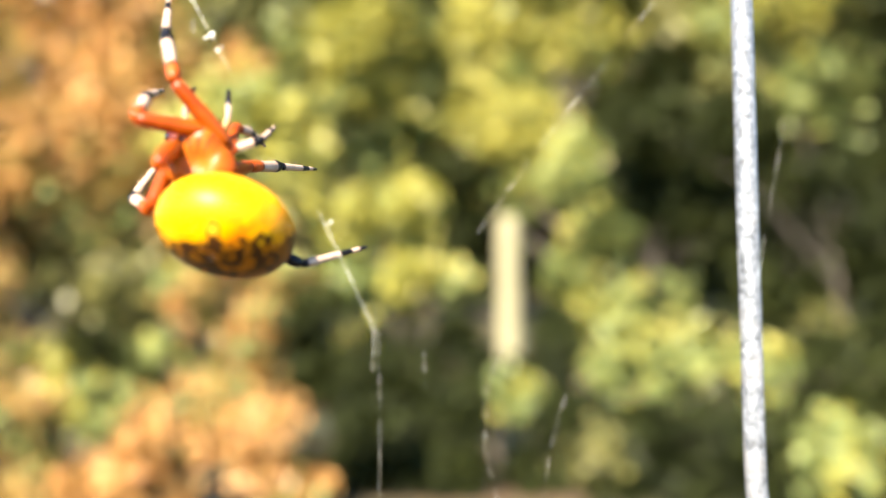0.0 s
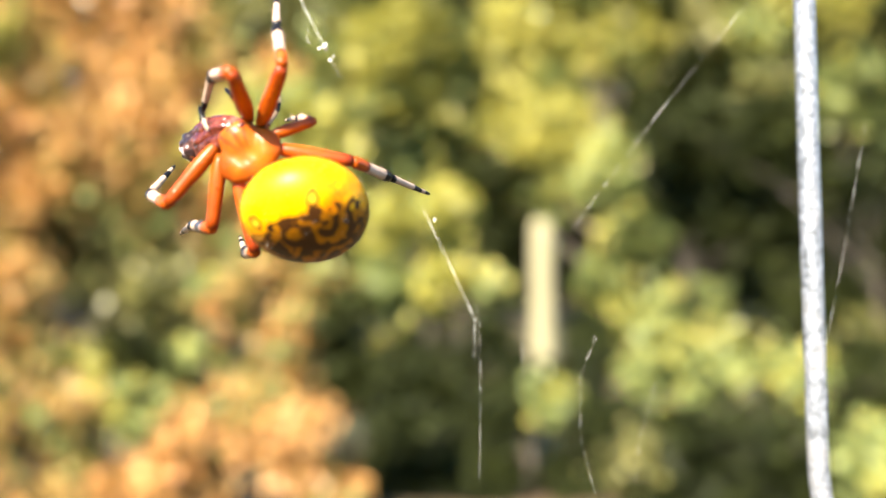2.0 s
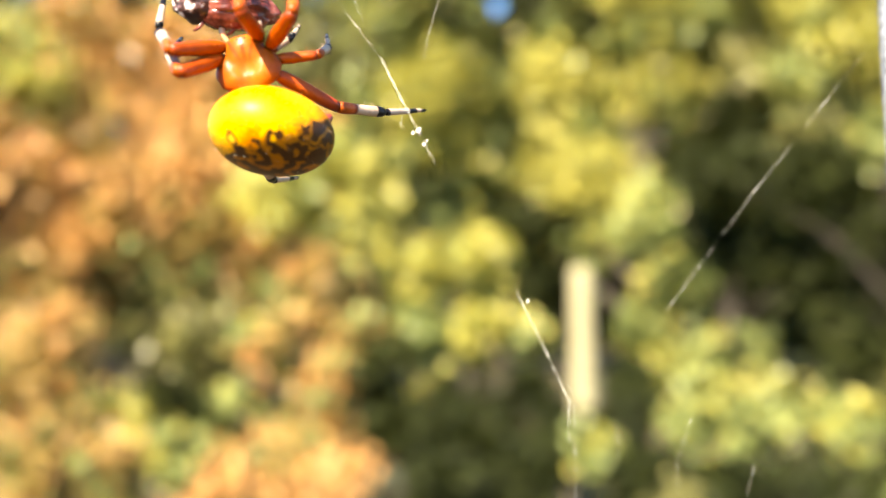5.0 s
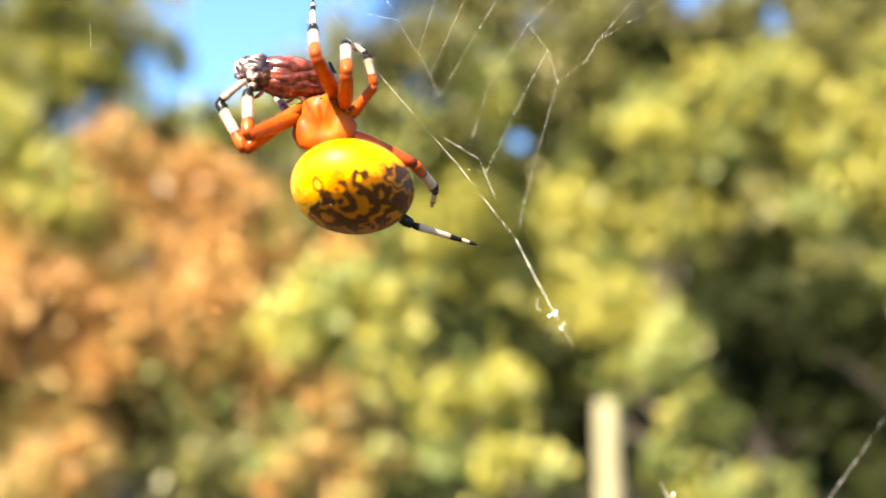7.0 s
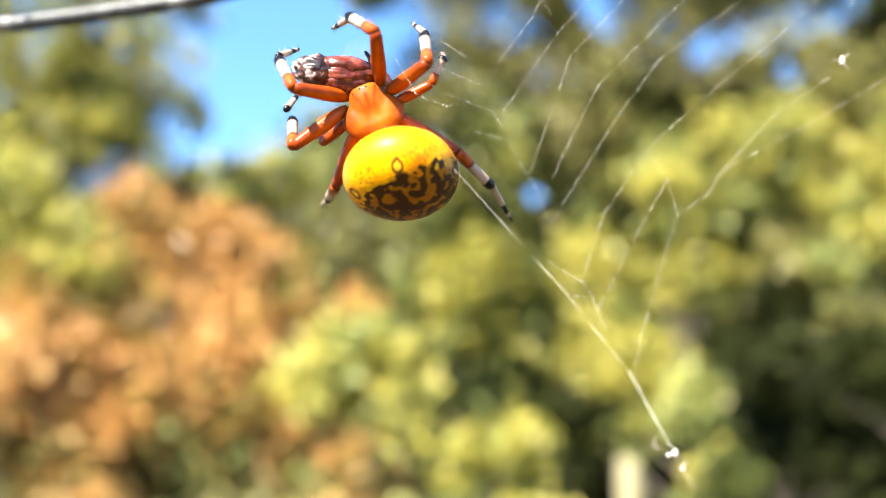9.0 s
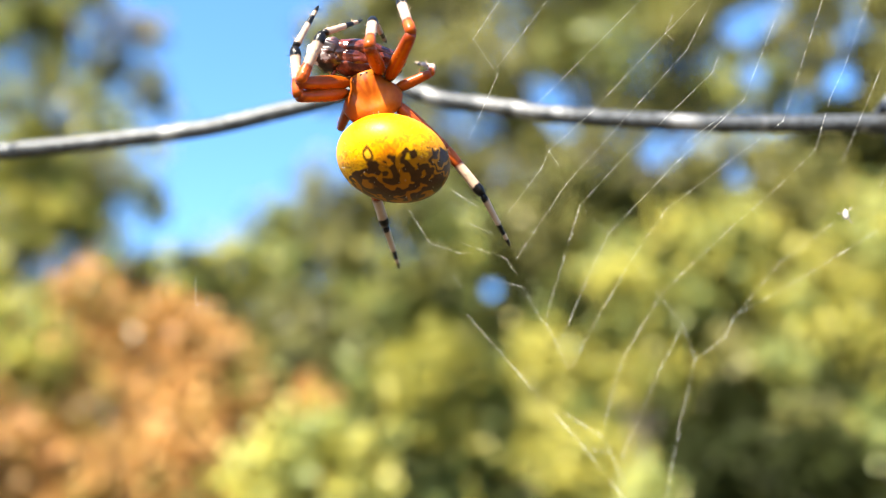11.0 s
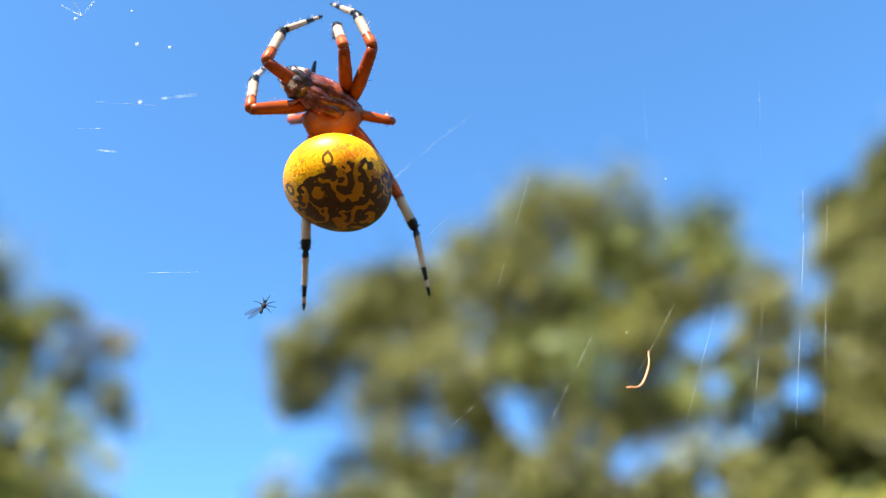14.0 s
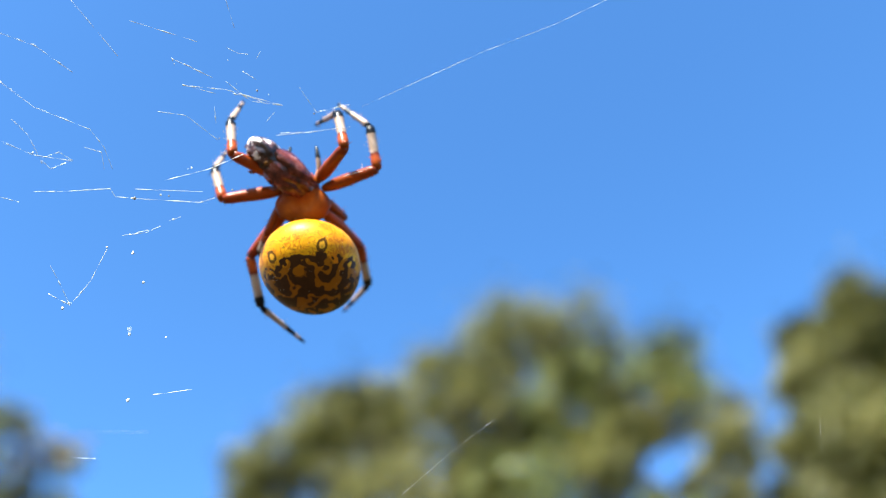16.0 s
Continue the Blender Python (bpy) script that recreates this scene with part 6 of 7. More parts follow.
    walk(legs["L4"][2], [
        (0, pose(-0.00219, 0.01525, 0.00025, -31.1, -13.5, 69.5)),
        (0.5, pose(-0.00160, 0.01540, 0.00042, -21.8, -28.1, 35.5)),
        (1, pose(-0.00171, 0.01537, 0.00054, -36.9, -29.0, 47.2)),
        (1.25, pose(-0.00044, 0.01217, -0.00320, -68.2, -15.6, 89.8)),
        (1.5, pose(0.00084, 0.00898, -0.00694, -83.5, 12.3, 120.6)),
        (2, pose(0.00085, 0.00850, -0.00695, -79.7, 11.3, 132.6)),
        (2.5, pose(0.00205, 0.00870, -0.00669, -81.4, 16.9, 140.5)),
        (3, pose(0.00271, 0.01142, -0.00581, -109.0, 22.4, 148.4)),
        (4.25, pose(0.00137, 0.01223, -0.00561, -95.6, -5.0, 121.7)),
        (5.5, pose(0.00004, 0.01303, -0.00542, -69.4, -21.9, 86.6)),
        (6, pose(-0.00062, 0.01466, -0.00345, -51.3, -44.1, 72.8)),
        (6.5, pose(-0.00193, 0.01506, -0.00187, -46.9, -15.1, 77.2)),
        (7, pose(-0.00125, 0.01548, 0.00021, -27.6, -36.3, 42.3)),
        (7.25, pose(0.00044, 0.01151, -0.00318, -73.6, -22.4, 81.7)),
        (7.5, pose(0.00213, 0.00753, -0.00658, -101.8, 9.2, 100.8)),
        (8, pose(0.00087, 0.01250, -0.00574, -123.5, -31.9, 146.6)),
        (10.5, pose(-0.00109, 0.01424, -0.00401, -104.3, -35.1, 126.7)),
        (11, pose(-0.00094, 0.01409, -0.00424, -98.2, -46.0, 113.1)),
        (11.5, pose(-0.00060, 0.01412, -0.00426, -100.6, -47.4, 112.3)),
        (12, pose(-0.00077, 0.01543, -0.00135, -104.1, -39.7, 117.8)),
        (12.5, pose(-0.00068, 0.01512, -0.00246, -104.5, -45.9, 116.4)),
        (13, pose(-0.00093, 0.01514, -0.00232, -104.6, -54.3, 116.7)),
        (13.5, pose(-0.00050, 0.01557, 0.00034, -111.7, -59.3, 120.6)),
        (14, pose(-0.00070, 0.01556, 0.00036, -119.9, -62.1, 128.1)),
        (14.5, pose(-0.00111, 0.01550, 0.00045, -134.4, -72.4, 145.6)),
        (15, pose(-0.00134, 0.01546, 0.00035, -120.3, -67.0, 139.8)),
        (15.5, pose(-0.00114, 0.01550, 0.00030, -130.4, -74.5, 156.2)),
        (16, pose(-0.00514, 0.01245, 0.00279, -145.2, -65.0, -134.5))])
    walk(legs["R1"][0], [
        (0, pose(0.00200, 0.00200, -0.00030, 27.9, -0.0, 93.7)),
        (0.5, pose(0.00200, 0.00200, -0.00030, 53.4, -2.4, 96.5)),
        (1, pose(0.00200, 0.00200, -0.00030, 53.6, 2.9, 92.6)),
        (1.5, pose(0.00200, 0.00200, -0.00030, 94.8, 0.9, 93.1)),
        (2, pose(0.00200, 0.00200, -0.00030, 103.9, 8.2, 94.4)),
        (2.5, pose(0.00200, 0.00200, -0.00030, 103.3, -6.1, 90.9)),
        (3, pose(0.00200, 0.00200, -0.00030, 120.2, 12.0, 98.1)),
        (5.5, pose(0.00200, 0.00200, -0.00030, 79.6, -1.7, 95.7)),
        (6, pose(0.00200, 0.00200, -0.00030, 73.0, 13.5, 92.0)),
        (6.5, pose(0.00200, 0.00200, -0.00030, 68.9, 28.0, 86.7)),
        (7, pose(0.00200, 0.00200, -0.00030, 84.8, 11.0, 90.8)),
        (7.5, pose(0.00200, 0.00200, -0.00030, 63.6, 5.5, 92.4)),
        (8, pose(0.00200, 0.00200, -0.00030, 90.2, 29.1, 86.7)),
        (10.5, pose(0.00200, 0.00200, -0.00030, 102.7, 1.4, 83.5)),
        (11, pose(0.00200, 0.00200, -0.00030, 87.9, -3.9, 83.0)),
        (11.5, pose(0.00200, 0.00200, -0.00030, 89.0, 3.9, 82.8)),
        (12, pose(0.00200, 0.00200, -0.00030, 98.2, 38.2, 85.1)),
        (12.5, pose(0.00200, 0.00200, -0.00030, 89.6, 21.7, 83.8)),
        (13, pose(0.00200, 0.00200, -0.00030, 79.9, 0.6, 85.8)),
        (13.5, pose(0.00200, 0.00200, -0.00030, 93.9, 3.6, 85.6)),
        (14, pose(0.00200, 0.00200, -0.00030, 94.6, 16.7, 86.6)),
        (14.5, pose(0.00200, 0.00200, -0.00030, 103.7, 28.5, 88.6)),
        (15, pose(0.00200, 0.00200, -0.00030, 85.9, 9.5, 87.0)),
        (15.5, pose(0.00200, 0.00200, -0.00030, 111.3, 10.9, 87.2)),
        (16, pose(0.00200, 0.00200, -0.00030, 120.2, 16.1, 89.7))])
    walk(legs["R1"][1], [
        (0, pose(-0.00000, 0.00860, -0.00000, -54.9, -27.3, -77.4)),
        (0.5, pose(0.00000, 0.00860, -0.00000, -52.6, -62.1, -87.9)),
        (1, pose(-0.00000, 0.00860, 0.00000, -12.5, -68.4, -103.4)),
        (1.5, pose(0.00000, 0.00860, -0.00000, 135.8, -70.6, 99.2)),
        (2, pose(-0.00000, 0.00860, 0.00000, -157.8, -68.1, 23.5)),
        (2.5, pose(0.00000, 0.00860, 0.00000, 158.3, -68.6, 72.1)),
        (3, pose(0.00000, 0.00860, 0.00000, 155.1, -50.9, 100.5)),
        (5.5, pose(0.00000, 0.00860, 0.00000, -43.6, -87.7, -81.0)),
        (6, pose(0.00000, 0.00860, -0.00000, -39.7, -81.3, -75.2)),
        (6.5, pose(0.00000, 0.00860, 0.00000, -2.1, -81.1, -93.7)),
        (7, pose(-0.00000, 0.00860, 0.00000, -141.1, -83.6, 25.5)),
        (7.5, pose(-0.00000, 0.00860, 0.00000, 37.4, -71.7, -138.2)),
        (8, pose(0.00000, 0.00860, -0.00000, -123.6, -55.1, 14.4)),
        (10.5, pose(-0.00000, 0.00860, 0.00000, 171.9, -62.6, 71.7)),
        (11, pose(0.00000, 0.00860, -0.00000, 158.4, -75.0, 70.0)),
        (11.5, pose(-0.00000, 0.00860, 0.00000, -175.0, -74.7, 59.6)),
        (12, pose(0.00000, 0.00860, 0.00000, -168.3, -67.1, 102.2)),
        (12.5, pose(0.00000, 0.00860, -0.00000, -174.9, -74.9, 87.7)),
        (13, pose(-0.00000, 0.00860, 0.00000, -126.9, -79.6, 6.8)),
        (13.5, pose(-0.00000, 0.00860, 0.00000, -163.1, -69.7, 31.8)),
        (14, pose(0.00000, 0.00860, 0.00000, -150.2, -68.2, 38.0)),
        (14.5, pose(0.00000, 0.00860, 0.00000, -177.1, -64.7, 94.7)),
        (15, pose(-0.00000, 0.00860, 0.00000, -158.5, -80.3, 43.5)),
        (15.5, pose(-0.00000, 0.00860, 0.00000, -151.4, -55.4, 55.1)),
        (16, pose(0.00000, 0.00860, 0.00000, -174.4, -49.1, 71.4))])
    walk(legs["R1"][2], [
        (0, pose(0.00424, 0.00701, -0.00480, -67.1, -27.6, -81.7)),
        (0.5, pose(0.00418, 0.00412, -0.00245, -84.1, -56.1, -83.6)),
        (1, pose(0.00596, 0.00581, -0.00053, -61.1, -68.3, -85.0)),
        (1.5, pose(0.00537, 0.00508, 0.00153, 114.3, -61.9, 96.8)),
        (2, pose(0.00455, 0.00391, -0.00093, -120.7, -61.1, -50.8)),
        (2.5, pose(0.00513, 0.00455, 0.00089, 122.7, -75.7, 106.5)),
        (3, pose(0.00628, 0.00757, 0.00175, 137.5, -60.0, 113.2)),
        (5.5, pose(0.00543, 0.00485, -0.00018, -12.5, -76.4, -120.2)),
        (6, pose(0.00597, 0.00586, -0.00064, -17.2, -70.1, -94.3)),
        (6.5, pose(0.00657, 0.00793, -0.00004, -13.5, -69.1, -90.0)),
        (7, pose(0.00593, 0.00573, -0.00046, -10.9, -82.7, -105.2)),
        (7.5, pose(0.00633, 0.00722, 0.00126, -26.2, -67.8, -127.8)),
        (8, pose(0.00528, 0.00618, -0.00314, -90.2, -66.5, -57.9)),
        (10.5, pose(0.00594, 0.00577, 0.00043, -58.5, -87.2, -74.1)),
        (11, pose(0.00497, 0.00430, 0.00063, 22.4, -81.3, 156.3)),
        (11.5, pose(0.00595, 0.00575, -0.00015, 21.7, -82.7, -174.8)),
        (12, pose(0.00605, 0.01118, -0.00052, -82.6, -82.1, -1.5)),
        (12.5, pose(0.00659, 0.00890, -0.00015, -37.0, -78.9, -63.3)),
        (13, pose(0.00562, 0.00528, -0.00095, -32.0, -69.8, -95.5)),
        (13.5, pose(0.00486, 0.00418, -0.00066, -59.4, -81.9, -84.3)),
        (14, pose(0.00593, 0.00596, -0.00122, -78.5, -83.4, -73.5)),
        (14.5, pose(0.00654, 0.00944, -0.00015, -111.1, -84.8, 6.1)),
        (15, pose(0.00596, 0.00578, -0.00041, -6.9, -75.7, -112.2)),
        (15.5, pose(0.00624, 0.00741, -0.00179, -134.5, -79.7, -24.0)),
        (16, pose(0.00638, 0.00698, -0.00042, -160.4, -78.5, -0.9))])
    walk(legs["R2"][0], [
        (0, pose(0.00260, 0.00080, -0.00030, 27.2, -0.0, 46.7)),
        (0.5, pose(0.00260, 0.00080, -0.00030, 65.5, 1.3, 45.5)),
        (1, pose(0.00260, 0.00080, -0.00030, 71.3, 4.3, 44.3)),
        (1.5, pose(0.00260, 0.00080, -0.00030, 101.1, 30.1, 42.5)),
        (2, pose(0.00260, 0.00080, -0.00030, 114.0, 42.1, 47.2)),
        (2.5, pose(0.00260, 0.00080, -0.00030, 114.2, 42.3, 47.4)),
        (3, pose(0.00260, 0.00080, -0.00030, 120.3, 36.2, 43.3)),
        (5.5, pose(0.00260, 0.00080, -0.00030, 101.6, 15.3, 34.5)),
        (6, pose(0.00260, 0.00080, -0.00030, 90.0, -1.8, 32.7)),
        (6.5, pose(0.00260, 0.00080, -0.00030, 88.9, 1.9, 32.7)),
        (7, pose(0.00260, 0.00080, -0.00030, 92.3, 11.4, 32.8)),
        (7.5, pose(0.00260, 0.00080, -0.00030, 82.6, 13.2, 32.7)),
        (8, pose(0.00260, 0.00080, -0.00030, 115.5, 31.1, 35.8)),
        (10.5, pose(0.00260, 0.00080, -0.00030, 118.8, 31.8, 36.2)),
        (11, pose(0.00260, 0.00080, -0.00030, 98.2, 32.4, 36.4)),
        (11.5, pose(0.00260, 0.00080, -0.00030, 103.3, 12.1, 32.3)),
        (12, pose(0.00260, 0.00080, -0.00030, 113.3, 34.9, 40.4)),
        (12.5, pose(0.00260, 0.00080, -0.00030, 111.9, 28.7, 37.4)),
        (13, pose(0.00260, 0.00080, -0.00030, 99.8, 21.8, 35.2)),
        (13.5, pose(0.00260, 0.00080, -0.00030, 107.3, 30.9, 37.7)),
        (14, pose(0.00260, 0.00080, -0.00030, 80.5, 45.0, 38.9)),
        (14.5, pose(0.00260, 0.00080, -0.00030, 120.0, 33.8, 36.3)),
        (15, pose(0.00260, 0.00080, -0.00030, 97.7, 32.7, 35.8)),
        (15.5, pose(0.00260, 0.00080, -0.00030, 103.5, 53.5, 41.1)),
        (16, pose(0.00260, 0.00080, -0.00030, 130.4, 67.9, 56.0))])
    walk(legs["R2"][1], [
        (0, pose(0.00000, 0.00800, 0.00000, -40.0, -11.3, -22.8)),
        (0.5, pose(-0.00000, 0.00800, -0.00000, -75.8, -33.9, -12.4)),
        (1, pose(0.00000, 0.00800, 0.00000, -88.4, -42.2, -5.9)),
        (1.5, pose(-0.00000, 0.00800, -0.00000, -144.3, -36.3, 47.3)),
        (2, pose(0.00000, 0.00800, 0.00000, -147.4, -34.0, 75.3)),
        (2.5, pose(-0.00000, 0.00800, 0.00000, -147.2, -34.0, 75.6)),
        (3, pose(-0.00000, 0.00800, -0.00000, -147.7, -23.8, 66.8)),
        (5.5, pose(0.00000, 0.00800, 0.00000, -137.7, -27.6, 29.2)),
        (6, pose(-0.00000, 0.00800, 0.00000, -128.9, -29.8, 4.9)),
        (6.5, pose(-0.00000, 0.00800, 0.00000, -125.2, -33.9, 11.3)),
        (7, pose(0.00000, 0.00800, 0.00000, -129.8, -29.5, 19.7)),
        (7.5, pose(-0.00000, 0.00800, 0.00000, -112.4, -29.6, 14.3)),
        (8, pose(0.00000, 0.00800, 0.00000, -139.5, -22.0, 54.7)),
        (10.5, pose(0.00000, 0.00800, 0.00000, -160.4, -16.9, 51.3)),
        (11, pose(-0.00000, 0.00800, -0.00000, -124.2, -29.9, 42.5)),
        (11.5, pose(0.00000, 0.00800, 0.00000, -149.6, -27.1, 26.0)),
        (12, pose(-0.00000, 0.00800, 0.00000, -134.5, -15.9, 41.7)),
        (12.5, pose(-0.00000, 0.00800, -0.00000, -123.3, -19.1, 37.8)),
        (13, pose(0.00000, 0.00800, -0.00000, -131.2, -29.4, 29.8)),
        (13.5, pose(-0.00000, 0.00800, 0.00000, -115.4, -17.9, 35.8)),
        (14, pose(0.00000, 0.00800, 0.00000, -98.7, -27.1, 38.7)),
        (14.5, pose(-0.00000, 0.00800, -0.00000, -137.8, -8.1, 41.6)),
        (15, pose(0.00000, 0.00800, 0.00000, -123.3, -23.1, 36.5)),
        (15.5, pose(0.00000, 0.00800, -0.00000, -105.8, -14.3, 54.6)),
        (16, pose(-0.00000, 0.00800, 0.00000, -109.8, -9.2, 74.4))])
    walk(legs["R2"][2], [
        (0, pose(0.00256, 0.01208, -0.00391, -51.0, -14.6, -30.4)),
        (0.5, pose(0.00360, 0.00877, -0.00499, -82.8, -50.9, -15.5)),
        (1, pose(0.00416, 0.00775, -0.00459, -98.6, -48.6, -5.5)),
        (1.5, pose(0.00515, 0.00616, -0.00292, -141.0, -46.1, 61.0)),
        (2, pose(0.00552, 0.00849, -0.00277, -152.6, -37.5, 78.5)),
        (2.5, pose(0.00552, 0.00852, -0.00278, -152.4, -37.5, 78.8)),
        (3, pose(0.00534, 0.00716, -0.00303, -136.3, -16.3, 53.4)),
        (5.5, pose(0.00393, 0.00494, -0.00370, -140.5, -24.5, 25.4)),
        (6, pose(0.00273, 0.00432, -0.00418, -150.2, -29.4, 5.7)),
        (6.5, pose(0.00347, 0.00505, -0.00421, -153.1, -29.9, 9.5)),
        (7, pose(0.00355, 0.00505, -0.00414, -174.0, -29.9, 24.8)),
        (7.5, pose(0.00333, 0.00641, -0.00498, -116.8, -24.1, 7.9)),
        (8, pose(0.00472, 0.00651, -0.00374, -160.9, -7.2, 26.7)),
        (10.5, pose(0.00494, 0.00482, -0.00199, -159.2, -11.4, 44.4)),
        (11, pose(0.00424, 0.00717, -0.00445, -136.9, -26.4, 41.2)),
        (11.5, pose(0.00363, 0.00382, -0.00279, -151.3, -32.0, 38.9)),
        (12, pose(0.00379, 0.00556, -0.00425, -172.8, -13.1, 16.2)),
        (12.5, pose(0.00343, 0.00635, -0.00489, -172.0, -13.9, 15.8)),
        (13, pose(0.00402, 0.00559, -0.00406, -142.5, -22.9, 19.4)),
        (13.5, pose(0.00295, 0.00685, -0.00533, -162.4, -13.0, 14.6)),
        (14, pose(0.00276, 0.00902, -0.00546, -117.5, -18.5, 18.6)),
        (14.5, pose(0.00349, 0.00496, -0.00413, 171.2, -6.8, 21.4)),
        (15, pose(0.00366, 0.00647, -0.00477, -157.6, -16.1, 23.3)),
        (15.5, pose(0.00223, 0.00822, -0.00578, -125.3, -5.4, 32.4)),
        (16, pose(0.00227, 0.00833, -0.00576, -135.1, 8.9, 43.3))])
    walk(legs["R3"][0], [
        (0, pose(0.00270, -0.00060, -0.00050, -28.6, -0.0, 7.3)),
        (0.5, pose(0.00270, -0.00060, -0.00050, -47.5, -6.0, -0.4)),
        (1, pose(0.00270, -0.00060, -0.00050, -39.5, -19.8, -15.2)),
        (1.5, pose(0.00270, -0.00060, -0.00050, 0.0, -43.9, -84.0)),
        (2, pose(0.00270, -0.00060, -0.00050, -11.5, -44.8, -96.3)),
        (2.5, pose(0.00270, -0.00060, -0.00050, -12.0, -44.8, -96.8)),
        (3, pose(0.00270, -0.00060, -0.00050, -3.1, -43.8, -86.2)),
        (5.5, pose(0.00270, -0.00060, -0.00050, -11.9, -44.2, -90.0)),
        (6, pose(0.00270, -0.00060, -0.00050, -53.6, -23.5, -52.9)),
        (6.5, pose(0.00270, -0.00060, -0.00050, -40.1, -31.0, -60.7)),
        (7, pose(0.00270, -0.00060, -0.00050, 16.5, -30.7, -59.4)),
        (7.5, pose(0.00270, -0.00060, -0.00050, -30.0, -26.7, -22.5)),
        (8, pose(0.00270, -0.00060, -0.00050, 0.8, -43.8, -92.4)),
        (10.5, pose(0.00270, -0.00060, -0.00050, 11.5, -44.1, -89.0)),
        (11, pose(0.00270, -0.00060, -0.00050, 2.3, -44.4, -85.1)),
        (11.5, pose(0.00270, -0.00060, -0.00050, 17.5, -45.7, -75.2)),
        (12, pose(0.00270, -0.00060, -0.00050, -1.0, -44.6, -85.7)),
        (12.5, pose(0.00270, -0.00060, -0.00050, -4.0, -44.7, -89.2)),
        (13, pose(0.00270, -0.00060, -0.00050, 3.3, -44.7, -86.3)),
        (13.5, pose(0.00270, -0.00060, -0.00050, -7.1, -44.8, -93.6)),
        (14, pose(0.00270, -0.00060, -0.00050, -10.9, -45.3, -97.2)),
        (14.5, pose(0.00270, -0.00060, -0.00050, -54.7, -12.5, -44.2)),
        (15, pose(0.00270, -0.00060, -0.00050, -6.5, -42.7, -97.0)),
        (15.5, pose(0.00270, -0.00060, -0.00050, -14.6, -43.8, -105.2)),
        (16, pose(0.00270, -0.00060, -0.00050, -67.7, -23.8, -78.3))])
    walk(legs["R3"][1], [
        (0, pose(0.00000, 0.00500, -0.00000, -56.5, 25.3, -60.2)),
        (0.5, pose(0.00000, 0.00500, -0.00000, -47.2, 38.2, -45.4)),
        (1, pose(0.00000, 0.00500, 0.00000, -42.8, 56.6, -0.7)),
        (1.5, pose(-0.00000, 0.00500, -0.00000, -17.1, 62.4, 82.9)),
        (2, pose(0.00000, 0.00500, -0.00000, -10.0, 44.2, 104.6)),
        (2.5, pose(-0.00000, 0.00500, 0.00000, -20.6, 42.8, 101.8)),
        (3, pose(0.00000, 0.00500, 0.00000, -10.4, 54.8, 67.0)),
        (5.5, pose(-0.00000, 0.00500, -0.00000, -13.2, 42.2, 57.9)),
        (6, pose(-0.00000, 0.00500, -0.00000, -19.8, 27.8, 23.4)),
        (6.5, pose(0.00000, 0.00500, 0.00000, -29.1, 13.3, -6.2)),
        (6.75, pose(0.00000, 0.00500, -0.00000, -2.0, 40.9, 26.8)),
        (7, pose(0.00000, 0.00500, -0.00000, 47.8, 43.8, 81.7)),
        (7.5, pose(-0.00000, 0.00500, 0.00000, -7.7, 36.7, 14.2)),
        (8, pose(0.00000, 0.00500, -0.00000, 28.6, 40.0, 28.7)),
        (10.5, pose(-0.00000, 0.00500, -0.00000, 23.2, 24.6, 82.9)),
        (11, pose(0.00000, 0.00500, -0.00000, -12.6, 18.9, 73.4)),
        (11.5, pose(0.00000, 0.00500, -0.00000, 26.7, 38.5, 89.7)),
        (12, pose(-0.00000, 0.00500, -0.00000, 24.1, 17.1, 86.6)),
        (12.5, pose(0.00000, 0.00500, 0.00000, 29.4, 26.2, 59.8)),
        (13, pose(0.00000, 0.00500, -0.00000, 5.1, 32.2, 62.9)),
        (13.5, pose(0.00000, 0.00500, -0.00000, -3.2, 18.6, 61.6)),
        (14, pose(-0.00000, 0.00500, 0.00000, -19.6, 19.7, 103.5)),
        (14.25, pose(-0.00000, 0.00500, -0.00000, 24.1, 0.5, 89.7)),
        (14.5, pose(-0.00000, 0.00500, -0.00000, 70.7, -3.2, 66.6)),
        (14.75, pose(-0.00000, 0.00500, 0.00000, 46.0, 35.9, 69.1)),
        (15, pose(-0.00000, 0.00500, 0.00000, -12.3, 68.5, 29.7)),
        (15.5, pose(-0.00000, 0.00500, -0.00000, -56.3, 59.2, 57.6)),
        (16, pose(0.00000, 0.00500, 0.00000, -39.0, 14.5, 24.0))])
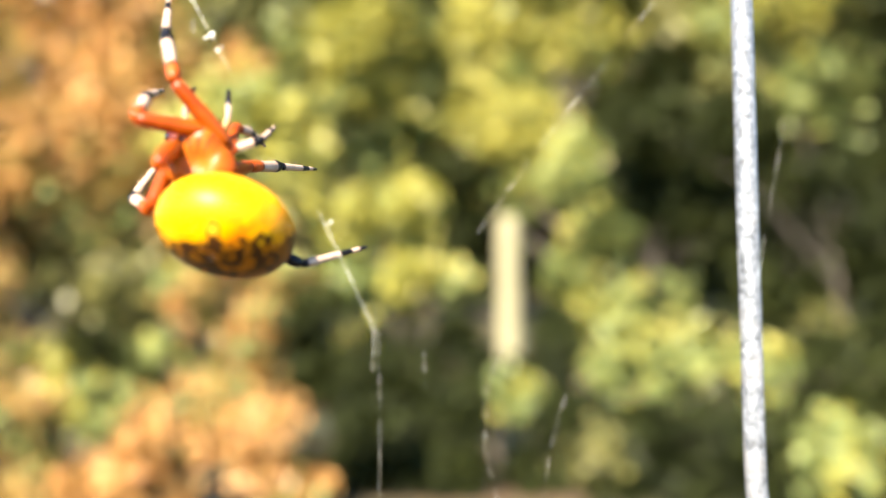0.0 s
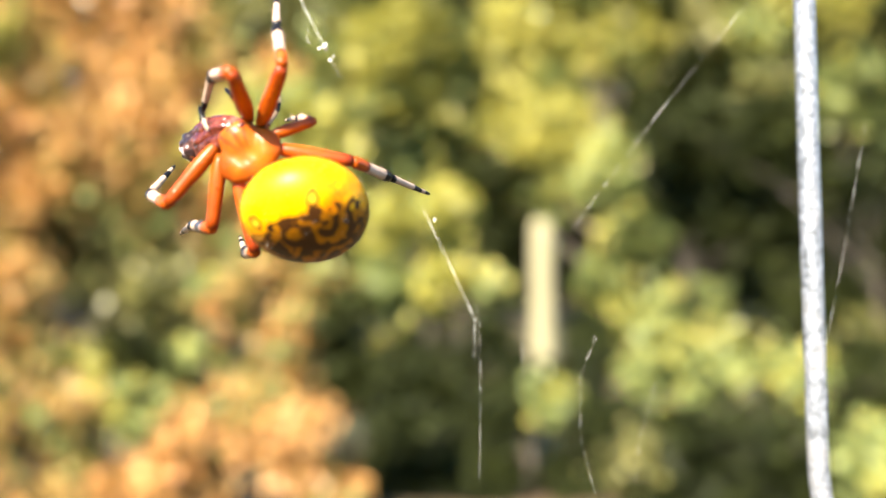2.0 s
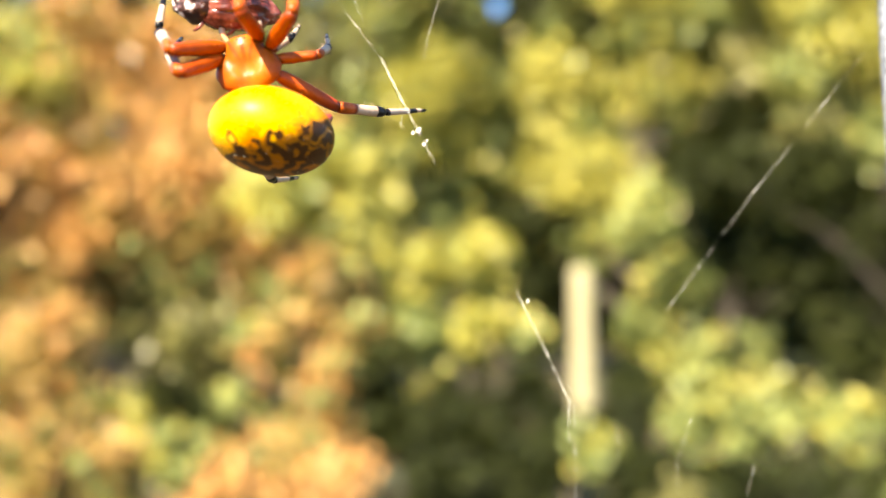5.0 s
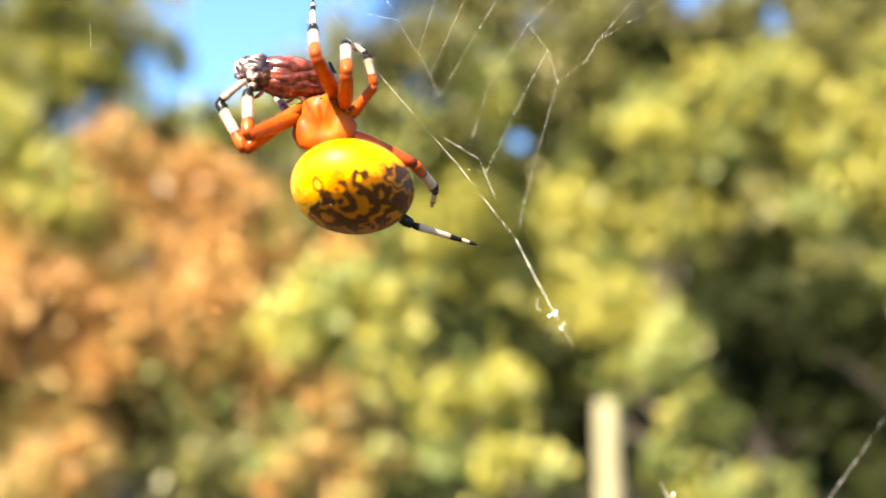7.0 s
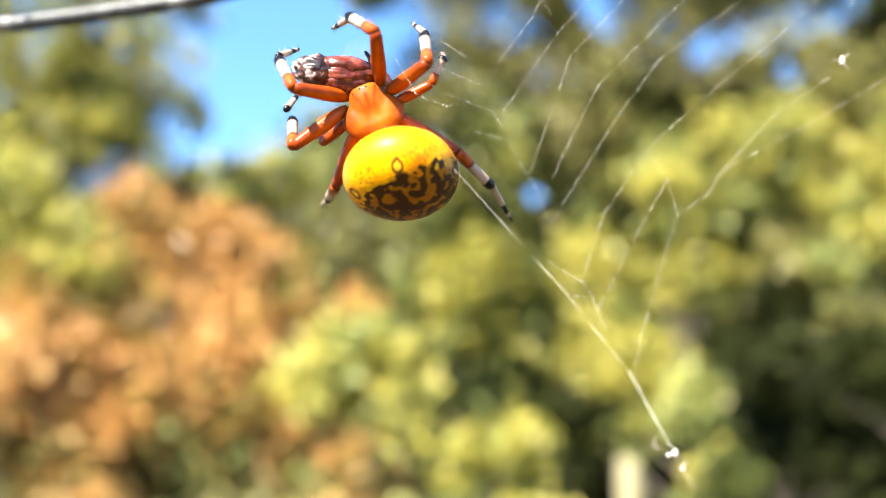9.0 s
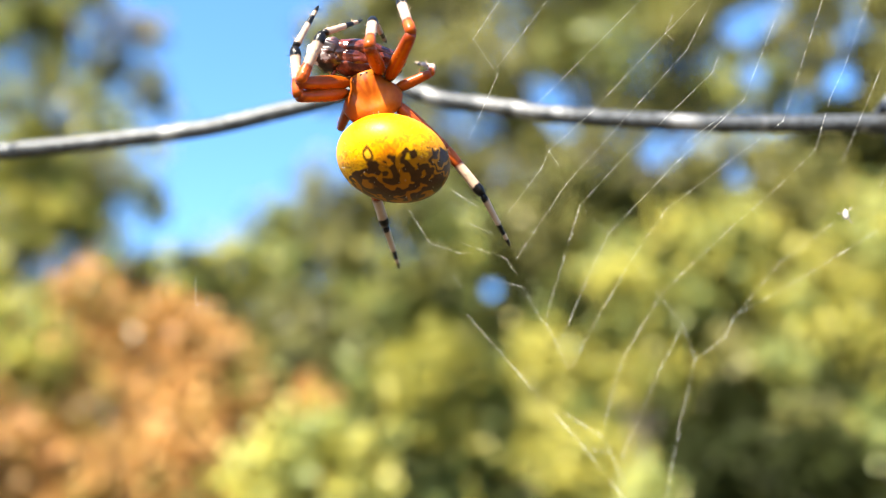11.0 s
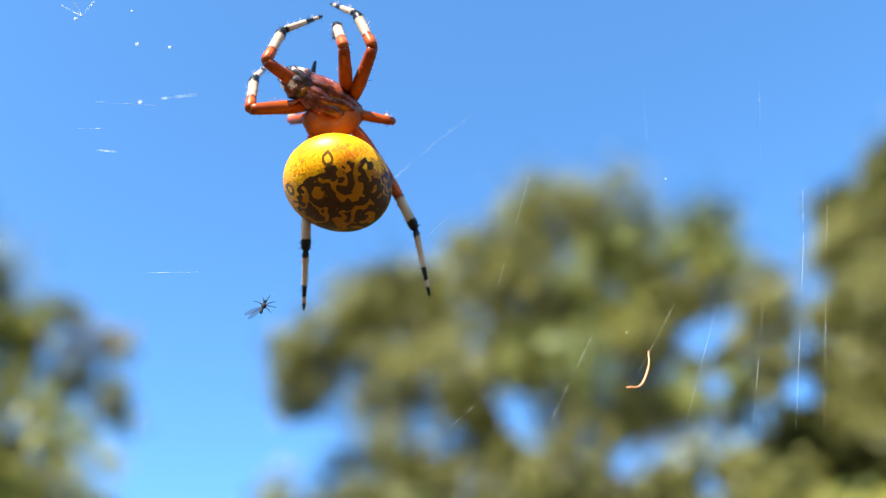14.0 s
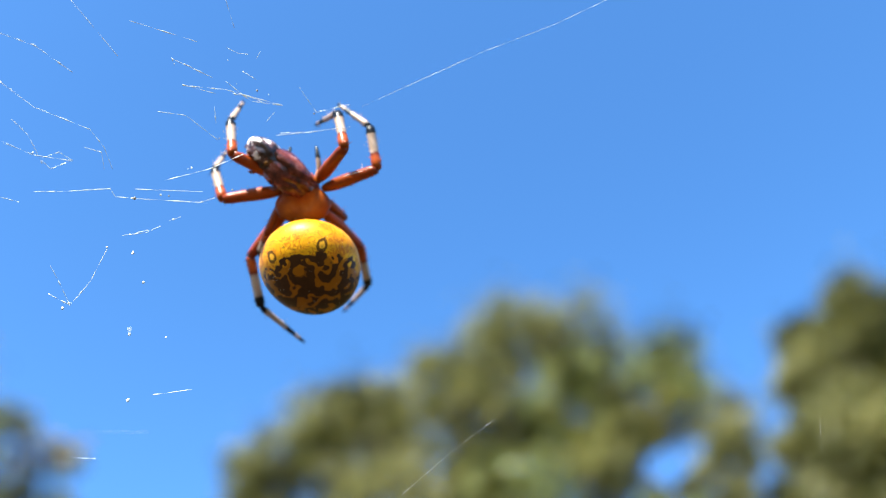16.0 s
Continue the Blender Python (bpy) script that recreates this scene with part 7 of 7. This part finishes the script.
    walk(legs["R3"][2], [
        (0, pose(0.00108, 0.00710, -0.00271, -63.2, -6.2, -11.6)),
        (0.5, pose(0.00059, 0.00788, -0.00208, -33.0, 3.3, 5.2)),
        (1, pose(-0.00201, 0.00766, -0.00135, -28.9, 13.3, 38.5)),
        (1.5, pose(-0.00353, 0.00449, -0.00049, -3.2, 13.6, 103.8)),
        (2, pose(-0.00332, 0.00369, -0.00045, -17.7, -4.6, 116.4)),
        (2.5, pose(-0.00312, 0.00347, -0.00093, -22.1, -4.4, 119.5)),
        (2.75, pose(-0.00330, 0.00468, -0.00065, 21.6, 0.7, 125.6)),
        (3, pose(-0.00347, 0.00590, -0.00037, 65.4, 0.1, 133.5)),
        (4.25, pose(-0.00336, 0.00615, -0.00049, 27.4, 20.0, 107.8)),
        (5.5, pose(-0.00326, 0.00640, -0.00061, -17.2, 17.8, 73.9)),
        (6, pose(-0.00187, 0.00788, -0.00108, -31.0, 3.6, 44.1)),
        (6.5, pose(-0.00006, 0.00817, -0.00170, -38.6, 8.3, 49.9)),
        (7, pose(-0.00213, 0.00718, 0.00192, 23.3, 81.0, 115.2)),
        (7.5, pose(-0.00115, 0.00839, -0.00039, -21.2, 53.2, 43.2)),
        (8, pose(-0.00055, 0.00830, 0.00132, -18.0, 34.7, 76.7)),
        (10.5, pose(-0.00321, 0.00600, 0.00129, 2.2, 50.0, 93.2)),
        (11, pose(-0.00344, 0.00576, -0.00074, -4.6, 43.8, 108.5)),
        (11.5, pose(-0.00321, 0.00603, 0.00127, 39.5, 57.5, 144.6)),
        (12, pose(-0.00325, 0.00563, 0.00141, 1.1, 42.3, 95.1)),
        (12.5, pose(-0.00232, 0.00725, 0.00159, -17.4, 35.5, 85.3)),
        (13, pose(-0.00312, 0.00678, 0.00027, 7.3, 45.5, 93.6)),
        (13.5, pose(-0.00319, 0.00665, -0.00019, -5.3, 30.1, 110.7)),
        (14, pose(-0.00320, 0.00381, -0.00113, -34.7, 28.6, 124.8)),
        (14.25, pose(-0.00219, 0.00455, 0.00113, -13.3, 17.2, 99.5)),
        (14.5, pose(-0.00117, 0.00530, 0.00339, 10.4, 15.8, 72.5)),
        (15, pose(-0.00236, 0.00770, -0.00028, -26.5, 31.1, 92.6)),
        (15.5, pose(-0.00306, 0.00390, -0.00153, -34.1, 20.5, 103.6)),
        (16, pose(-0.00166, 0.00732, -0.00220, -37.1, -24.3, 59.6))])
    walk(legs["R4"][0], [
        (0, pose(0.00230, -0.00190, -0.00060, -67.7, -0.0, -9.0)),
        (0.5, pose(0.00230, -0.00190, -0.00060, -63.3, -16.3, -16.5)),
        (1, pose(0.00230, -0.00190, -0.00060, -80.2, -17.2, -16.8)),
        (1.5, pose(0.00230, -0.00190, -0.00060, -100.3, -48.9, -16.6)),
        (2, pose(0.00230, -0.00190, -0.00060, -134.8, -69.7, 4.3)),
        (2.5, pose(0.00230, -0.00190, -0.00060, -123.4, -62.8, -9.6)),
        (3, pose(0.00230, -0.00190, -0.00060, -135.7, -65.5, -4.5)),
        (5.5, pose(0.00230, -0.00190, -0.00060, -103.2, -56.8, -14.6)),
        (6, pose(0.00230, -0.00190, -0.00060, -130.8, -71.7, 2.6)),
        (6.5, pose(0.00230, -0.00190, -0.00060, -90.1, -30.8, -20.9)),
        (7, pose(0.00230, -0.00190, -0.00060, -126.5, -76.7, 3.7)),
        (7.5, pose(0.00230, -0.00190, -0.00060, -91.7, -29.7, -22.2)),
        (8, pose(0.00230, -0.00190, -0.00060, -144.3, -69.4, 8.9)),
        (10.5, pose(0.00230, -0.00190, -0.00060, -143.7, -67.0, -0.1)),
        (11, pose(0.00230, -0.00190, -0.00060, -145.3, -66.6, -1.3)),
        (11.5, pose(0.00230, -0.00190, -0.00060, -145.3, -68.0, 3.6)),
        (12, pose(0.00230, -0.00190, -0.00060, -137.7, -65.9, -3.0)),
        (12.5, pose(0.00230, -0.00190, -0.00060, -136.3, -64.2, -7.2)),
        (13, pose(0.00230, -0.00190, -0.00060, -136.3, -63.7, -8.5)),
        (13.5, pose(0.00230, -0.00190, -0.00060, -138.4, -66.5, -1.2)),
        (14, pose(0.00230, -0.00190, -0.00060, -143.0, -65.6, -3.8)),
        (14.5, pose(0.00230, -0.00190, -0.00060, -141.2, -67.0, 0.4)),
        (15, pose(0.00230, -0.00190, -0.00060, -138.0, -64.7, -6.0)),
        (15.5, pose(0.00230, -0.00190, -0.00060, -145.1, -66.4, -1.1)),
        (16, pose(0.00230, -0.00190, -0.00060, -100.1, -43.3, -26.1))])
    walk(legs["R4"][1], [
        (0, pose(0.00000, 0.00860, -0.00000, -1.1, 32.1, -14.9)),
        (0.5, pose(0.00000, 0.00860, -0.00000, 4.3, 31.7, 5.4)),
        (1, pose(-0.00000, 0.00860, -0.00000, -11.9, 30.8, -8.5)),
        (1.5, pose(0.00000, 0.00860, 0.00000, 12.1, 26.8, 32.1)),
        (2, pose(-0.00000, 0.00860, -0.00000, 13.6, 17.3, 53.8)),
        (2.5, pose(0.00000, 0.00860, -0.00000, 21.2, 15.6, 47.4)),
        (3, pose(0.00000, 0.00860, -0.00000, 24.3, 15.0, 40.6)),
        (5.5, pose(0.00000, 0.00860, -0.00000, 29.5, 26.1, 27.7)),
        (6, pose(-0.00000, 0.00860, -0.00000, 28.0, 23.2, 41.3)),
        (6.5, pose(-0.00000, 0.00860, 0.00000, 36.3, 16.1, 20.8)),
        (7, pose(0.00000, 0.00860, 0.00000, 5.0, 11.3, 59.9)),
        (7.5, pose(-0.00000, 0.00860, -0.00000, 12.8, 17.9, 3.8)),
        (8, pose(0.00000, 0.00860, 0.00000, 14.3, 4.9, 54.8)),
        (10.5, pose(-0.00000, 0.00860, 0.00000, -7.0, 4.3, 1.1)),
        (11, pose(0.00000, 0.00860, -0.00000, -9.0, 4.4, 1.9)),
        (11.5, pose(0.00000, 0.00860, 0.00000, -9.7, 4.2, 1.9)),
        (12, pose(-0.00000, 0.00860, -0.00000, -11.3, 4.8, 1.5)),
        (12.5, pose(0.00000, 0.00860, -0.00000, -10.1, 5.1, 0.9)),
        (13, pose(0.00000, 0.00860, -0.00000, -6.8, 5.1, 0.4)),
        (13.5, pose(-0.00000, 0.00860, -0.00000, -15.2, 5.1, 3.4)),
        (14, pose(0.00000, 0.00860, -0.00000, -7.9, 4.4, 0.1)),
        (14.5, pose(-0.00000, 0.00860, -0.00000, -13.6, 4.7, 2.8)),
        (15, pose(0.00000, 0.00860, -0.00000, -13.7, 5.4, 2.9)),
        (15.5, pose(0.00000, 0.00860, -0.00000, -8.9, 4.4, 1.1)),
        (16, pose(0.00000, 0.00860, 0.00000, -24.8, 18.5, 8.4))])
    walk(legs["R4"][2], [
        (0, pose(0.00173, 0.01538, -0.00012, -3.1, 40.1, -20.2)),
        (0.5, pose(-0.00038, 0.01558, 0.00044, 3.9, 39.6, 4.7)),
        (1, pose(0.00028, 0.01548, -0.00124, -20.7, 37.0, -10.9)),
        (1.5, pose(-0.00307, 0.01475, 0.00132, -2.4, 32.9, 18.1)),
        (2, pose(-0.00520, 0.01302, 0.00157, 14.2, 22.6, 56.2)),
        (2.5, pose(-0.00435, 0.01351, 0.00244, 20.0, 21.0, 49.2)),
        (3, pose(-0.00358, 0.01393, 0.00278, 29.3, 14.5, 55.2)),
        (5.5, pose(-0.00148, 0.01470, 0.00309, 38.9, 28.6, 45.7)),
        (6, pose(-0.00311, 0.01410, 0.00302, 34.8, 24.1, 58.7)),
        (6.5, pose(-0.00093, 0.01428, 0.00399, 31.5, 19.7, 42.8)),
        (7, pose(-0.00597, 0.01220, 0.00060, 6.4, 9.4, 86.1)),
        (7.25, pose(-0.00298, 0.01382, 0.00104, 13.5, 14.8, 45.3)),
        (7.5, pose(0.00002, 0.01544, 0.00148, 15.3, 23.5, 3.5)),
        (8, pose(-0.00546, 0.01263, 0.00173, 7.9, 9.8, 57.8)),
        (10.5, pose(-0.00020, 0.01555, -0.00085, 0.3, 5.3, 36.4)),
        (11, pose(-0.00031, 0.01551, -0.00109, -0.4, 3.8, 34.6)),
        (11.5, pose(-0.00032, 0.01549, -0.00118, 4.0, 6.3, 36.0)),
        (12, pose(-0.00029, 0.01546, -0.00137, -3.5, 7.2, 28.0)),
        (12.5, pose(-0.00021, 0.01549, -0.00122, -0.0, 6.2, 29.8)),
        (13, pose(-0.00013, 0.01555, -0.00082, 0.2, 5.5, 31.6)),
        (13.5, pose(-0.00057, 0.01533, -0.00182, -10.5, 7.2, 28.9)),
        (14, pose(-0.00009, 0.01553, -0.00096, -23.3, -1.9, 4.7)),
        (14.5, pose(-0.00047, 0.01539, -0.00164, -27.7, -0.9, 8.0)),
        (15, pose(-0.00050, 0.01538, -0.00165, -15.4, 4.2, 19.0)),
        (15.5, pose(-0.00021, 0.01551, -0.00108, -26.0, -1.9, 6.9)),
        (16, pose(-0.00185, 0.01475, -0.00278, -38.5, 45.2, 30.9))])
    walk(web, [
        (0, pose(-0.00149, 0.09200, 1.30017, 0.0, -0.0, 0.0)),
        (0.5, pose(0.00217, 0.09200, 1.29932, 0.0, -0.0, 0.0)),
        (1, pose(0.00278, 0.09200, 1.30010, 0.0, -0.0, 0.0)),
        (1.5, pose(0.00106, 0.09200, 1.30026, 0.0, -0.0, 0.0)),
        (2, pose(-0.00076, 0.09200, 1.29959, 0.0, -0.0, 0.0)),
        (2.5, pose(-0.00170, 0.09200, 1.30028, 0.0, -0.0, 0.0)),
        (3, pose(-0.00100, 0.09200, 1.29993, 0.0, -0.0, 0.0)),
        (5.5, pose(-0.00280, 0.09200, 1.30001, 0.0, -0.0, 0.0)),
        (6, pose(-0.00146, 0.09200, 1.29994, 0.0, -0.0, 0.0)),
        (6.5, pose(-0.00045, 0.09200, 1.29941, 0.0, -0.0, 0.0)),
        (7, pose(0.00000, 0.09200, 1.29821, 0.0, -0.0, 0.0)),
        (7.5, pose(-0.00002, 0.09200, 1.29662, 0.0, -0.0, 0.0)),
        (8, pose(0.00000, 0.09200, 1.29480, 0.0, -0.0, 0.0)),
        (10.5, pose(-0.00025, 0.09200, 1.29797, 0.0, -0.0, 0.0)),
        (11, pose(-0.00020, 0.09200, 1.29832, 0.0, -0.0, 0.0)),
        (11.5, pose(0.00260, 0.09200, 1.30190, 0.0, -0.0, 0.0)),
        (12, pose(0.00158, 0.09200, 1.30304, 0.0, -0.0, 0.0)),
        (12.5, pose(0.00038, 0.09200, 1.30413, 0.0, -0.0, 0.0)),
        (13, pose(-0.00060, 0.09200, 1.29819, 0.0, -0.0, 0.0)),
        (13.5, pose(0.00000, 0.09200, 1.29960, 0.0, -0.0, 0.0)),
        (14, pose(0.00000, 0.09200, 1.30000, 0.0, -0.0, 0.0)),
        (15, pose(0.00030, 0.09030, 1.30170, 0.0, -0.0, 0.0)),
        (16, pose(0.00000, 0.09200, 1.30000, 0.0, -0.0, 0.0))])
    walk(fan, [
        (0, pose(-0.01894, 0.09200, 1.30438, 0.0, 0.0, 0.0)),
        (6.5, pose(-0.01894, 0.09200, 1.30438, 0.0, 0.0, 0.0)),
        (7.5, pose(-0.02339, 0.08996, 1.30201, 3.2, -2.6, 0.8)),
        (8, pose(-0.01981, 0.08993, 1.29900, 4.6, 2.3, -0.4)),
        (10.5, pose(-0.01991, 0.09168, 1.30339, 2.4, 0.1, 1.9)),
        (11, pose(-0.02000, 0.09200, 1.30390, 0.0, 0.0, 0.0)),
        (11.5, pose(-0.01716, 0.09026, 1.30622, 0.1, -0.4, -0.2)),
        (12, pose(-0.01788, 0.09474, 1.31093, 1.4, -0.4, 0.8)),
        (12.5, pose(-0.01574, 0.10129, 1.31433, 1.7, -0.3, 3.3)),
        (13, pose(-0.02145, 0.09356, 1.31593, -17.8, 12.3, 5.2)),
        (16, pose(-0.02145, 0.09356, 1.31593, -17.8, 12.3, 5.2))])
    walk(gnat, [
        (0, pose(-0.06349, 0.08387, 1.37549, 0.0, -0.0, 0.0)),
        (13, pose(-0.06349, 0.08387, 1.37459, 0.0, -0.0, 0.0)),
        (13.5, pose(-0.06439, 0.09198, 1.38314, 0.0, -0.0, 0.0)),
        (14, pose(-0.06534, 0.09977, 1.38808, 0.0, -0.0, 0.0)),
        (14.5, pose(-0.06547, 0.10300, 1.39075, 0.0, -0.0, 0.0)),
        (15, pose(-0.06695, 0.10630, 1.39413, 0.0, -0.0, 0.0)),
        (16, pose(-0.06695, 0.10630, 1.39413, 0.0, -0.0, 0.0))])
    walk(stalk, [
        (0, pose(-0.02374, 0.08111, 1.36438, 0.0, -0.0, 0.0)),
        (12.5, pose(-0.02374, 0.08111, 1.36628, 0.0, -0.0, 0.0)),
        (13, pose(-0.02182, 0.09109, 1.36887, 0.0, -0.0, 0.0)),
        (13.5, pose(-0.02135, 0.09769, 1.37677, 0.0, -0.0, 0.0)),
        (14, pose(-0.02145, 0.10445, 1.38080, 0.0, -0.0, 0.0)),
        (14.5, pose(-0.02033, 0.10615, 1.38347, 0.0, -0.0, 0.0)),
        (16, pose(-0.02033, 0.10615, 1.38347, 0.0, -0.0, 0.0))])
    walk(husk, [
        (0, pose(-0.00165, 0.08930, 1.30536, 0.0, 0.0, 0.0)),
        (8, pose(-0.00165, 0.08930, 1.30536, 0.0, 0.0, 0.0)),
        (10.5, pose(-0.00180, 0.09203, 1.30967, 0.0, 0.0, 0.0)),
        (11, pose(-0.00181, 0.09200, 1.31007, 0.0, 0.0, 0.0)),
        (11.5, pose(0.00097, 0.09017, 1.31246, 0.0, 0.0, 0.0)),
        (12, pose(0.00024, 0.09484, 1.31706, 0.0, 0.0, 0.0)),
        (12.5, pose(0.00215, 0.10215, 1.32060, 0.0, 0.0, 0.0)),
        (16, pose(0.00215, 0.10215, 1.32060, 0.0, 0.0, 0.0))])


motions()
